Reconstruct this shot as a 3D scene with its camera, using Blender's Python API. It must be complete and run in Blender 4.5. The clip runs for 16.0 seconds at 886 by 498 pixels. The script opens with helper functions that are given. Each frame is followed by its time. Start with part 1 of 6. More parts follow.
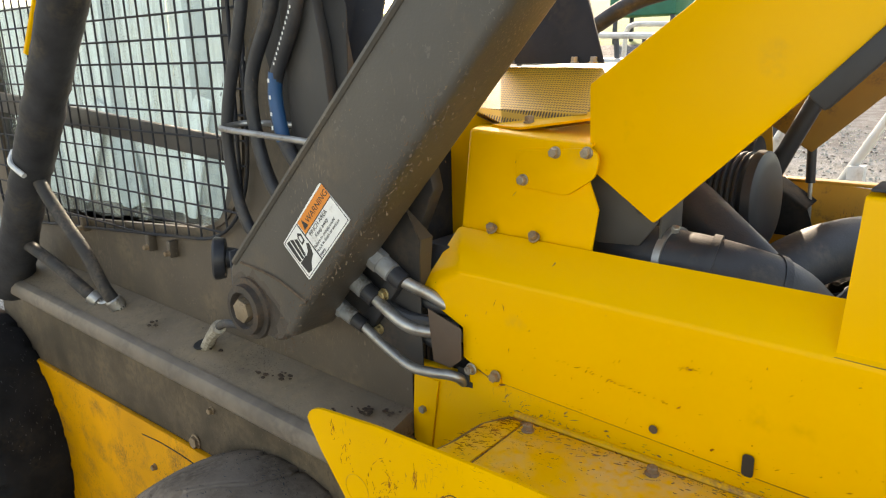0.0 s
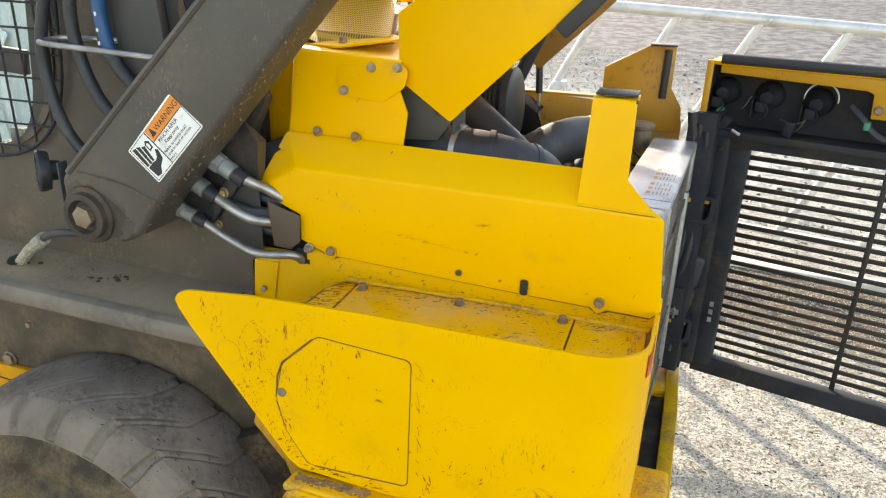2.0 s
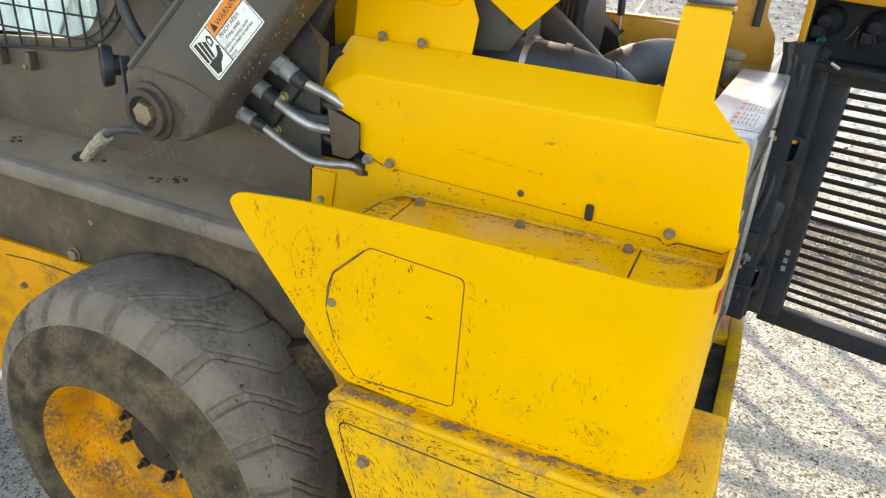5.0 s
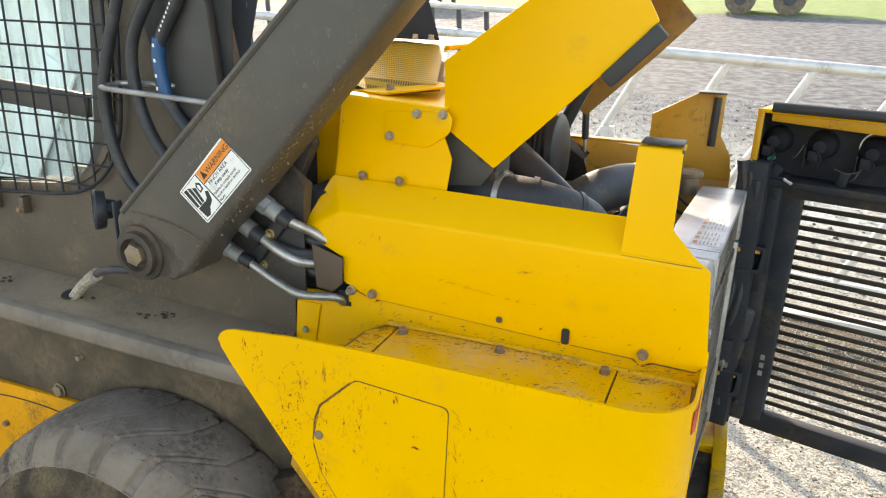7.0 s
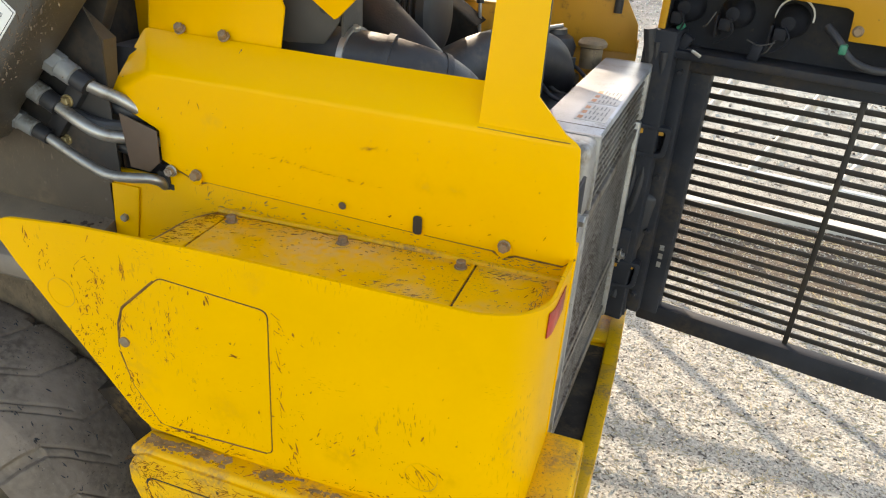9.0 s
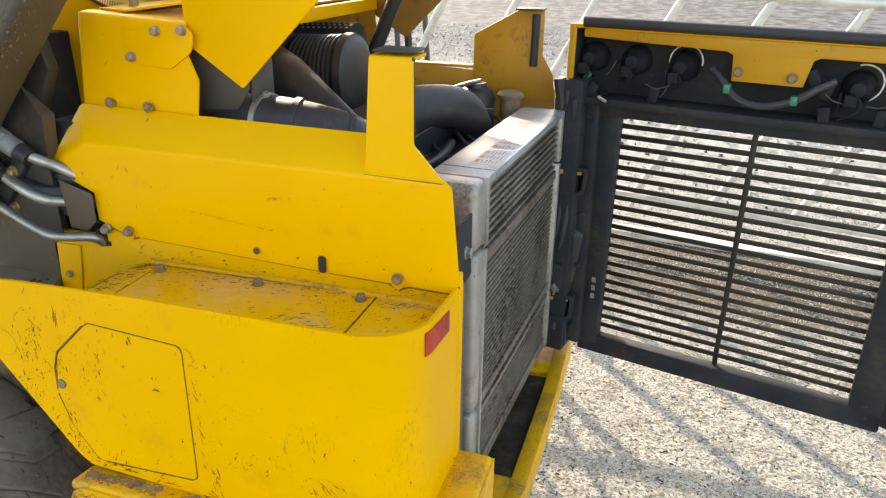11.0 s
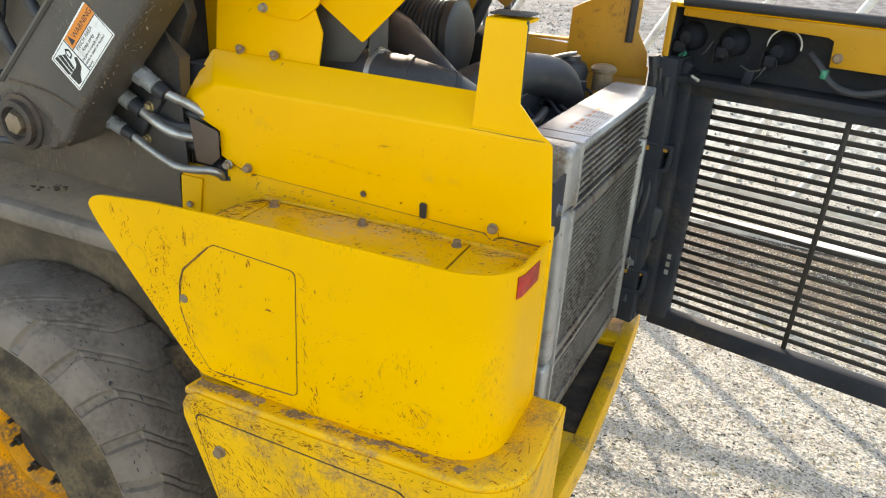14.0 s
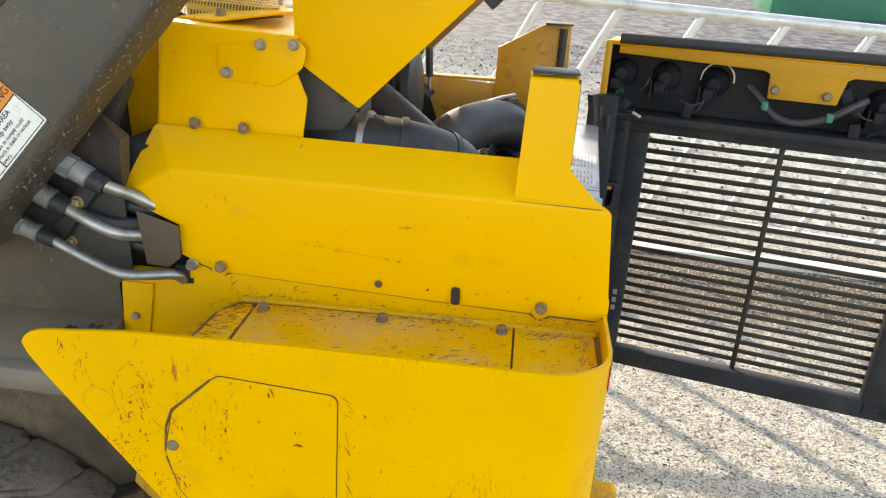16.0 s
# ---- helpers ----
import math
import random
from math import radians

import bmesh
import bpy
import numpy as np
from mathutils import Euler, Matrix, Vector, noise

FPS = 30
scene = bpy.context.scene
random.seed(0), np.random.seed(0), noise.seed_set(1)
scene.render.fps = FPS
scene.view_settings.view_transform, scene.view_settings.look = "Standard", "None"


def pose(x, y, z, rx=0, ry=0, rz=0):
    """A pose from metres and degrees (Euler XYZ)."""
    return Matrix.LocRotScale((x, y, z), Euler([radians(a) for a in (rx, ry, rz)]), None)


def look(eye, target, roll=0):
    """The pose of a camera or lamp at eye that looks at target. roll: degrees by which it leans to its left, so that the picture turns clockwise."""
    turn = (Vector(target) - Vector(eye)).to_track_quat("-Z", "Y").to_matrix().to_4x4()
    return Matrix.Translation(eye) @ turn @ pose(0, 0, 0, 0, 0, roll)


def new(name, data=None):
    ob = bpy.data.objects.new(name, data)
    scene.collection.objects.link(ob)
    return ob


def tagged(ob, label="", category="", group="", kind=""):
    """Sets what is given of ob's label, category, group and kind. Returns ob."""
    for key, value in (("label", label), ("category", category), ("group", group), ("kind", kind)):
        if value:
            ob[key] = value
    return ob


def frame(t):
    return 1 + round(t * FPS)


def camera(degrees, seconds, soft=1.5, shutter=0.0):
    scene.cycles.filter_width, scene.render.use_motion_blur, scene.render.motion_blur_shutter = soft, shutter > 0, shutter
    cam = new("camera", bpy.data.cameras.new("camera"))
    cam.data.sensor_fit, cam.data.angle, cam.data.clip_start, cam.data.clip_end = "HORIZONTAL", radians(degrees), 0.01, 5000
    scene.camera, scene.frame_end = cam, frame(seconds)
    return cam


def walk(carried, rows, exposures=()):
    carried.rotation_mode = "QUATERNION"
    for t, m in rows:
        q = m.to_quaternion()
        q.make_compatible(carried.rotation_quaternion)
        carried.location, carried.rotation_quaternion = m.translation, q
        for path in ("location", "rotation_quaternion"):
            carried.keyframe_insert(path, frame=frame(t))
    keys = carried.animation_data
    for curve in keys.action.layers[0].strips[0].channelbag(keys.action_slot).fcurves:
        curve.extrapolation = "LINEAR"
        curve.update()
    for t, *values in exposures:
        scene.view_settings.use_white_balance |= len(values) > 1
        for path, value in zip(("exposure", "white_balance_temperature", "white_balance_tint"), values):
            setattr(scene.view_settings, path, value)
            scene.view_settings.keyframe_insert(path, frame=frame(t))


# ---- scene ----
cam = camera(63.2, 16.0, 1.2)
PATH = [
    (0, (0.0332, -0.8788, 1.7292), (-0.9056, 0.2214, 1.3314), -1.53),
    (0.5, (-0.0270, -1.0723, 1.7589), (-0.7365, 0.1742, 1.3196), 0.71),
    (1, (0.0071, -1.2116, 1.7668), (-0.5465, 0.1039, 1.3053), 1.61),
    (1.5, (0.0333, -1.2217, 1.7658), (-0.4187, 0.1163, 1.2603), 1.99),
    (2, (0.0323, -1.2252, 1.7670), (-0.4015, 0.0991, 1.2119), 1.74),
    (2.5, (0.0337, -1.2274, 1.7283), (-0.3967, 0.0613, 1.0926), 2.52),
    (3, (0.0281, -1.2407, 1.7084), (-0.4379, 0.0183, 1.0393), 2.95),
    (3.2, (0.0155, -1.2480, 1.7077), (-0.4765, -0.0045, 1.0282), 3.43),
    (5.3, (0.0299, -1.1526, 1.7041), (-0.4982, 0.0792, 1.0304), 3.48),
    (5.5, (0.0463, -1.1116, 1.6978), (-0.4610, 0.1301, 1.0263), 3.67),
    (6, (0.0766, -1.1063, 1.7309), (-0.4436, 0.1445, 1.0868), 1.24),
    (6.5, (0.0467, -1.1820, 1.7658), (-0.4664, 0.1212, 1.2286), 1.93),
    (7, (0.0375, -1.2165, 1.7746), (-0.4973, 0.1008, 1.2964), 1.68),
    (7.5, (0.0413, -1.2125, 1.7680), (-0.4897, 0.1053, 1.2869), 1.99),
    (8, (0.0674, -1.1596, 1.7412), (-0.4038, 0.1663, 1.2216), 3.21),
    (8.5, (0.0863, -1.0664, 1.7099), (-0.3346, 0.2389, 1.1025), 4.57),
    (9, (0.1248, -0.9755, 1.6850), (-0.2524, 0.3071, 1.0047), 4.02),
    (9.5, (0.1790, -0.9170, 1.7056), (-0.1764, 0.3820, 1.0451), 0.72),
    (9.7, (0.2022, -0.9138, 1.7124), (-0.1467, 0.4039, 1.0863), -0.45),
    (11.8, (0.4904, -1.1105, 1.7192), (0.0431, 0.2162, 1.1807), 2.79),
    (12, (0.5473, -1.0407, 1.7119), (0.1230, 0.3041, 1.2005), 4.89),
    (12.5, (0.6254, -0.9822, 1.6890), (0.1652, 0.3436, 1.1593), 3.95),
    (13, (0.5820, -1.0248, 1.6973), (0.0867, 0.2840, 1.1571), 3.00),
    (13.5, (0.4355, -1.1189, 1.6927), (-0.0451, 0.1710, 1.0965), 3.73),
    (14, (0.3107, -1.1662, 1.7076), (-0.2011, 0.0975, 1.0822), 3.39),
    (14.5, (0.1198, -1.0291, 1.7036), (-0.3955, 0.2594, 1.1341), -2.29),
    (15, (-0.0626, -1.0414, 1.6929), (-0.3735, 0.3075, 1.1151), 2.71),
    (15.5, (-0.1676, -1.1058, 1.7099), (-0.3320, 0.2668, 1.1276), 4.06),
    (16, (-0.1194, -1.0733, 1.7215), (-0.2626, 0.3085, 1.1559), 3.13),
]
walk(cam, [(t, look(eye, target, roll)) for t, eye, target, roll in PATH],
     [(t, e, k, g) for t, e, k, g in ((0, 1.82, 9500, 15), (0.5, 1.95, 9300, 14), (1.2, 2.13, 8900, 12), (2.0, 2.08, 8800, 12), (2.5, 1.98, 8900, 13), (3.1, 2.0, 9000, 14), (5.4, 2.2, 8600, 11), (6.4, 2.11, 8600, 11), (7.5, 2.06, 8900, 13), (8.5, 2.0, 9000, 14),
                                      (9.2, 1.98, 9100, 14), (12.5, 2.0, 8600, 12), (13.5, 1.96, 8800, 13), (14.5, 2.1, 8400, 11), (15.1, 2.07, 8600, 11), (15.7, 2.02, 8900, 13), (16, 2.02, 8900, 13))])

# ---- light ----
world = bpy.data.worlds.new("sky")
scene.world = world
world.use_nodes = True
wn = world.node_tree
sky = wn.nodes.new("ShaderNodeTexSky")
sky.sky_type, sky.sun_disc = "NISHITA", False
SUN = Vector((-0.9, 1.5, 1.0)).normalized()
sky.sun_elevation, sky.sun_rotation = math.asin(SUN.z), math.atan2(SUN.x, SUN.y)
wn.links.new(sky.outputs[0], wn.nodes["Background"].inputs[0])
wn.nodes["Background"].inputs[1].default_value = 0.15
sun = new("sun", bpy.data.lights.new("sun", "SUN"))
sun.data.energy, sun.data.angle, sun.data.color = 1.9, radians(0.5), (1.0, 0.98, 0.95)
sun.matrix_world = look((0, 0, 0), -SUN)

# ---- materials ----
def material(name, color, rough=0.5, metal=0.0, var=0.1, scale=14.0, bump=0.15, fine=160.0, dirt=None, amount=0.0, dscale=5.0,
             scratch=0.0, scolor=(0.07, 0.04, 0.02), coat=0.0, spec=0.5, near=None, speck=None):
    """Paint, rubber or metal: two scales of tone, fine relief, patches of dirt and short scratches."""
    m = bpy.data.materials.new(name)
    m.use_nodes = True
    t = m.node_tree
    n, k = t.nodes, t.links.new
    b = n["Principled BSDF"]
    co = n.new("ShaderNodeTexCoord").outputs["Object"]

    def tex(s, detail=4.0, stretch=None, turn=0.0):
        v = co
        if stretch:
            mp = n.new("ShaderNodeMapping")
            mp.inputs["Scale"].default_value = stretch
            mp.inputs["Rotation"].default_value = (0, turn, 0)
            k(co, mp.inputs["Vector"])
            v = mp.outputs[0]
        x = n.new("ShaderNodeTexNoise")
        x.inputs["Scale"].default_value, x.inputs["Detail"].default_value = s, detail
        k(v, x.inputs["Vector"])
        return x.outputs["Fac"]

    def ramp(f, a, c):
        r = n.new("ShaderNodeMapRange")
        r.inputs["From Min"].default_value, r.inputs["From Max"].default_value = a, c
        k(f, r.inputs["Value"])
        return r.outputs[0]

    def mul(a, c):
        x = n.new("ShaderNodeMath")
        x.operation = "MULTIPLY"
        k(a, x.inputs[0])
        if isinstance(c, float):
            x.inputs[1].default_value = c
        else:
            k(c, x.inputs[1])
        return x.outputs[0]

    def mix(f, a, c):
        x = n.new("ShaderNodeMix")
        x.data_type = "RGBA"
        k(f, x.inputs["Factor"])
        for sock, val in ((x.inputs["A"], a), (x.inputs["B"], c)):
            if isinstance(val, tuple):
                sock.default_value = (*val, 1)
            else:
                k(val, sock)
        return x.outputs["Result"]

    def sepx():
        s = n.new("ShaderNodeSeparateXYZ")
        k(co, s.inputs[0])
        return s.outputs["X"]

    lo = tuple(c * (1 - var) for c in color)
    hi = tuple(min(1, c * (1 + var)) for c in color)
    col = mix(ramp(tex(scale), 0.3, 0.7), lo, hi)
    rgh = ramp(tex(scale * 0.6), 0.2, 0.8)
    rr = n.new("ShaderNodeMapRange")
    rr.inputs["To Min"].default_value, rr.inputs["To Max"].default_value = max(0.03, rough - 0.1), min(1, rough + 0.12)
    k(rgh, rr.inputs["Value"])
    rough_out = rr.outputs[0]
    if dirt:
        d = mul(ramp(tex(dscale, 6.0), 0.62 - 0.3 * amount, 0.82 - 0.25 * amount), ramp(tex(dscale * 9, 5.0), 0.32, 0.6))
        col = mix(d, col, dirt)
    if scratch:
        # chips and scrapes in loose clusters, mostly upright, a few slanted
        for a, st, w in ((0.08, (230, 230, 60), 0.0), (-0.35, (300, 300, 90), 0.01), (1.1, (120, 120, 420), 0.03)):
            spot = ramp(tex(6.5 + 3 * a, 5.0), 0.60 - 0.09 * scratch + w, 0.70)
            if near:
                spot = mul(spot, ramp(sepx(), near[0], near[1]))
            sc = mul(ramp(tex(1.0, 5.0, st, a), 0.60 + w, 0.64 + w), spot)
            col = mix(mul(sc, 0.85), col, scolor)
        dots = mul(ramp(tex(75.0, 2.0), 0.735 - 0.02 * scratch, 0.755), ramp(tex(3.1, 3.0), 0.45, 0.55))
        col = mix(dots, col, scolor)
    if speck:
        # fine splashes in loose patches, and a few larger ones
        fine_s = mul(ramp(tex(210.0, 2.0), 0.67, 0.73), ramp(tex(4.3, 4.0), 0.42, 0.62))
        large_s = mul(ramp(tex(62.0, 3.0), 0.69, 0.73), ramp(tex(2.7, 4.0), 0.45, 0.6))
        col = mix(mul(fine_s, 0.5), col, speck)
        col = mix(mul(large_s, 0.45), col, speck)
    k(col, b.inputs["Base Color"])
    k(rough_out, b.inputs["Roughness"])
    b.inputs["Metallic"].default_value = metal
    b.inputs["Coat Weight"].default_value = coat
    b.inputs["Coat Roughness"].default_value = 0.3
    b.inputs["Specular IOR Level"].default_value = spec
    if bump:
        bp = n.new("ShaderNodeBump")
        bp.inputs["Strength"].default_value, bp.inputs["Distance"].default_value = bump, 0.002
        k(tex(fine, 3.0), bp.inputs["Height"])
        k(bp.outputs[0], b.inputs["Normal"])
    return m


YEL = (0.86, 0.434, 0.002)
yellow = material("yellow_paint", YEL, 0.42, 0, 0.045, 3, 0.04, 300, (0.62, 0.33, 0.03), 0.0, 9, 0.0, coat=0.0, spec=0.2)
yellow_worn = material("yellow_paint_worn", YEL, 0.45, 0, 0.06, 3, 0.05, 220, (0.70, 0.34, 0.01), 0.15, 9, 0.5, (0.40, 0.17, 0.015), coat=0.0, spec=0.2)
yellow_lid = material("yellow_paint_dusty", (0.87, 0.46, 0.006), 0.5, 0, 0.06, 5, 0.1, 180, (0.74, 0.46, 0.15), 0.6, 8, 0.7, (0.20, 0.10, 0.03), spec=0.3)
yellow_dirty = material("yellow_paint_dirty", (0.82, 0.42, 0.006), 0.5, 0, 0.08, 5, 0.2, 160, (0.33, 0.18, 0.07), 0.45, 17, 1.3, (0.11, 0.05, 0.015), spec=0.3)
# Yellow darkened for the shaded inner faces, with brown stains on top.
yellow_inner = material("yellow_paint_inner_shaded", (0.52, 0.25, 0.02), 0.5, 0, 0.14, 5, 0.1, 200, (0.10, 0.05, 0.02), 0.12, 34, 0.15)
greyp = material("grey_paint", (0.078, 0.059, 0.042), 0.5, 0, 0.18, 6, 0.2, 200, (0.13, 0.094, 0.06), 0.5, 8, 0.6, (0.19, 0.14, 0.10), speck=(0.22, 0.18, 0.135))
greyp_dirty = material("grey_paint_dusty", (0.19, 0.143, 0.10), 0.65, 0, 0.2, 9, 0.3, 150, (0.25, 0.185, 0.12), 0.8, 5, 1.0, (0.05, 0.033, 0.022), spec=0.3, speck=(0.36, 0.30, 0.23))
rusty = material("rusted_steel", (0.10, 0.07, 0.05), 0.7, 0.2, 0.3, 30, 0.4, 150, (0.20, 0.10, 0.05), 0.6, 18)
blackp = material("black_paint", (0.025, 0.027, 0.033), 0.6, 0, 0.3, 8, 0.12, 240, (0.062, 0.05, 0.04), 0.4, 7, spec=0.2, speck=(0.085, 0.07, 0.055))
plastic = material("black_plastic", (0.023, 0.024, 0.028), 0.42, 0, 0.2, 8, 0.06, 200, (0.07, 0.056, 0.042), 0.3, 7, spec=0.4)
hose_m = material("black_hose", (0.026, 0.027, 0.031), 0.5, 0, 0.25, 20, 0.2, 300, (0.10, 0.08, 0.06), 0.25, 12)
rubber = material("tyre_rubber", (0.198, 0.157, 0.124), 0.92, 0, 0.24, 8, 0.6, 90, (0.12, 0.094, 0.072), 0.7, 9, 0.9, (0.03, 0.024, 0.018), spec=0.12, speck=(0.24, 0.21, 0.18))
seal_m = material("rubber_seal", (0.03, 0.029, 0.03), 0.6, 0, 0.12, 10, 0.1)
zinc = material("zinc_plated_steel", (0.38, 0.37, 0.35), 0.4, 0.8, 0.2, 30, 0.15, 300, (0.14, 0.105, 0.07), 0.4, 25)
zinc_yellow = material("yellow_zinc_bolt", (0.36, 0.27, 0.13), 0.5, 0.5, 0.2, 40, 0.15, 300, (0.1, 0.07, 0.04), 0.3, 30)
bolt_m = material("bolt_steel", (0.30, 0.21, 0.13), 0.55, 0.35, 0.25, 60, 0.2, 300, (0.16, 0.09, 0.05), 0.6, 60)
alu = material("cast_aluminium", (0.38, 0.365, 0.345), 0.45, 0.45, 0.18, 10, 0.25, 160, (0.22, 0.185, 0.145), 0.45, 14, 0.4, (0.12, 0.095, 0.07))
fin_m = material("radiator_fin", (0.27, 0.245, 0.215), 0.45, 0.45, 0.3, 12, 0.25, 300, (0.085, 0.06, 0.042), 0.8, 6)
core_m = material("radiator_core", (0.03, 0.028, 0.026), 0.7, 0.2, 0.3, 60, 0.4, 400)
galv = material("galvanised_tube", (0.62, 0.62, 0.60), 0.42, 0.35, 0.1, 12, 0.1, 200, (0.35, 0.33, 0.29), 0.4, 9)
white_m = material("white_label", (0.78, 0.77, 0.73), 0.5, 0, 0.04, 20, 0.02, 300, (0.3, 0.25, 0.2), 0.1, 20)
orange_m = material("orange_label", (0.78, 0.24, 0.03), 0.5, 0, 0.05, 20, 0.02)
ink = material("black_ink", (0.02, 0.02, 0.02), 0.5, 0, 0.05, 20, 0.0)
red_m = material("red_reflector", (0.46, 0.02, 0.012), 0.35, 0, 0.35, 60, 0.3, 90, (0.20, 0.05, 0.02), 0.45, 30, 0.5, (0.5, 0.22, 0.16))
blue_m = material("blue_hose_band", (0.006, 0.075, 0.19), 0.45, 0, 0.1, 20, 0.05)
green_m = material("green_clip", (0.02, 0.20, 0.12), 0.45, 0, 0.1, 20, 0.05)
pink_m = material("pink_cap", (0.62, 0.14, 0.14), 0.5, 0, 0.1, 20, 0.05)
foam_m = material("tan_foam", (0.42, 0.27, 0.13), 0.9, 0, 0.2, 40, 0.4, 200)
# Hood yellow deepened towards brown for its shaded underside.
hood_inner = material("hood_inner_shaded_yellow", (0.30, 0.14, 0.02), 0.55, 0, 0.15, 6, 0.1, 200, (0.10, 0.05, 0.02), 0.3, 20, 0.3)
pin_m = material("worn_pin", (0.26, 0.19, 0.12), 0.6, 0.3, 0.25, 40, 0.3, 200, (0.10, 0.06, 0.04), 0.5, 40)
flap_m = material("brown_painted_flap", (0.09, 0.058, 0.04), 0.6, 0, 0.12, 20, 0.1)
red_far = material("red_farm_paint", (0.30, 0.045, 0.04), 0.6, 0, 0.2, 2, 0.1)
green_far = material("green_bin_paint", (0.015, 0.16, 0.10), 0.5, 0, 0.15, 2, 0.1)
# Two tones for the panels that stand in for the window's reflection.
pale_panel_m = material("white_reflection_panel", (0.80, 0.82, 0.80), 0.6, 0, 0.08, 2, 0.1, 60, (0.58, 0.60, 0.56), 0.35, 6)
grey_panel_m = material("grey_reflection_panel", (0.50, 0.53, 0.53), 0.6, 0, 0.1, 3, 0.1, 60, (0.66, 0.68, 0.66), 0.5, 6)
dark_far = material("dark_steel", (0.06, 0.065, 0.075), 0.6, 0.1, 0.2, 4, 0.1)


def glass_material():
    m = bpy.data.materials.new("cab_glass")
    m.use_nodes = True
    b = m.node_tree.nodes["Principled BSDF"]
    b.inputs["Base Color"].default_value = (0.84, 0.94, 0.90, 1)
    b.inputs["Roughness"].default_value = 0.02
    b.inputs["Transmission Weight"].default_value = 1.0
    b.inputs["IOR"].default_value = 1.05
    # pale diffuse streaks that paint reflections on the pane
    t = m.node_tree
    n, k = t.nodes, t.links.new
    mp = n.new("ShaderNodeMapping")
    mp.inputs["Scale"].default_value = (22, 22, 1.6)
    mp.inputs["Rotation"].default_value = (0, 0.25, 0)
    no = n.new("ShaderNodeTexNoise")
    no.inputs["Scale"].default_value, no.inputs["Detail"].default_value = 1.4, 8
    rp = n.new("ShaderNodeMapRange")
    rp.inputs["From Min"].default_value, rp.inputs["From Max"].default_value, rp.inputs["To Max"].default_value = 0.45, 0.72, 0.32
    film = n.new("ShaderNodeBsdfDiffuse")
    film.inputs["Color"].default_value = (0.62, 0.68, 0.65, 1)
    mx = n.new("ShaderNodeMixShader")
    k(n.new("ShaderNodeTexCoord").outputs["Object"], mp.inputs["Vector"])
    k(mp.outputs[0], no.inputs["Vector"])
    k(no.outputs["Fac"], rp.inputs["Value"])
    k(rp.outputs[0], mx.inputs["Fac"])
    k(b.outputs[0], mx.inputs[1])
    k(film.outputs[0], mx.inputs[2])
    k(mx.outputs[0], n["Material Output"].inputs["Surface"])
    return m


glass = glass_material()


def ground_material():
    """Pale crushed stone and dust with dark grit and straw-coloured patches, darker damp tracks, grass far off."""
    m = bpy.data.materials.new("yard_ground")
    m.use_nodes = True
    t = m.node_tree
    n, k = t.nodes, t.links.new
    b = n["Principled BSDF"]
    co = n.new("ShaderNodeTexCoord").outputs["Object"]

    def noise_at(s, d=5.0, st=None):
        v = co
        if st:
            mp = n.new("ShaderNodeMapping")
            mp.inputs["Scale"].default_value = st
            k(co, mp.inputs["Vector"])
            v = mp.outputs[0]
        x = n.new("ShaderNodeTexNoise")
        x.inputs["Scale"].default_value, x.inputs["Detail"].default_value = s, d
        k(v, x.inputs["Vector"])
        return x.outputs["Fac"]

    def ramp(f, a, c):
        r = n.new("ShaderNodeMapRange")
        r.inputs["From Min"].default_value, r.inputs["From Max"].default_value = a, c
        k(f, r.inputs["Value"])
        return r.outputs[0]

    def mix(f, a, c):
        x = n.new("ShaderNodeMix")
        x.data_type = "RGBA"
        k(f, x.inputs["Factor"])
        for sock, val in ((x.inputs["A"], a), (x.inputs["B"], c)):
            if isinstance(val, tuple):
                sock.default_value = (*val, 1)
            else:
                k(val, sock)
        return x.outputs["Result"]

    col = mix(ramp(noise_at(0.7), 0.35, 0.65), (0.305, 0.292, 0.25), (0.41, 0.395, 0.345))
    col = mix(ramp(noise_at(1.3, 6), 0.55, 0.75), col, (0.30, 0.285, 0.235))
    col = mix(ramp(noise_at(9, 6), 0.5, 0.72), col, (0.185, 0.175, 0.155))
    col = mix(ramp(noise_at(26, 5), 0.56, 0.66), col, (0.145, 0.135, 0.118))
    col = mix(ramp(noise_at(90, 3), 0.53, 0.62), col, (0.10, 0.085, 0.07))
    col = mix(ramp(noise_at(38, 4), 0.66, 0.7), col, (0.06, 0.05, 0.04))
    col = mix(ramp(noise_at(150, 2), 0.62, 0.7), col, (0.61, 0.585, 0.52))
    sep = n.new("ShaderNodeSeparateXYZ")
    k(co, sep.inputs[0])
    wav = n.new("ShaderNodeMath")
    wav.operation = "MULTIPLY_ADD"
    k(noise_at(1.6, 6), wav.inputs[0])
    wav.inputs[1].default_value = 0.5
    k(sep.outputs["Y"], wav.inputs[2])
    damp = n.new("ShaderNodeMath")
    damp.operation = "MULTIPLY"
    k(ramp(wav.outputs[0], 2.6, 2.85), damp.inputs[0])
    k(ramp(wav.outputs[0], 3.75, 3.6), damp.inputs[1])
    col = mix(damp.outputs[0], col, mix(ramp(noise_at(14, 5), 0.35, 0.65), (0.055, 0.04, 0.028), (0.12, 0.09, 0.06)))
    outer = n.new("ShaderNodeMath")
    outer.operation = "MULTIPLY"
    k(ramp(sep.outputs["Y"], 3.6, 5.5), outer.inputs[0])
    k(ramp(noise_at(2.2, 7), 0.3, 0.62), outer.inputs[1])
    col = mix(outer.outputs[0], col, mix(ramp(noise_at(11, 9), 0.45, 0.6), (0.335, 0.365, 0.345), (0.155, 0.168, 0.162)))
    far = ramp(sep.outputs["Y"], 6.0, 9.5)
    track = n.new("ShaderNodeMath")
    track.operation = "MULTIPLY"
    k(far, track.inputs[0])
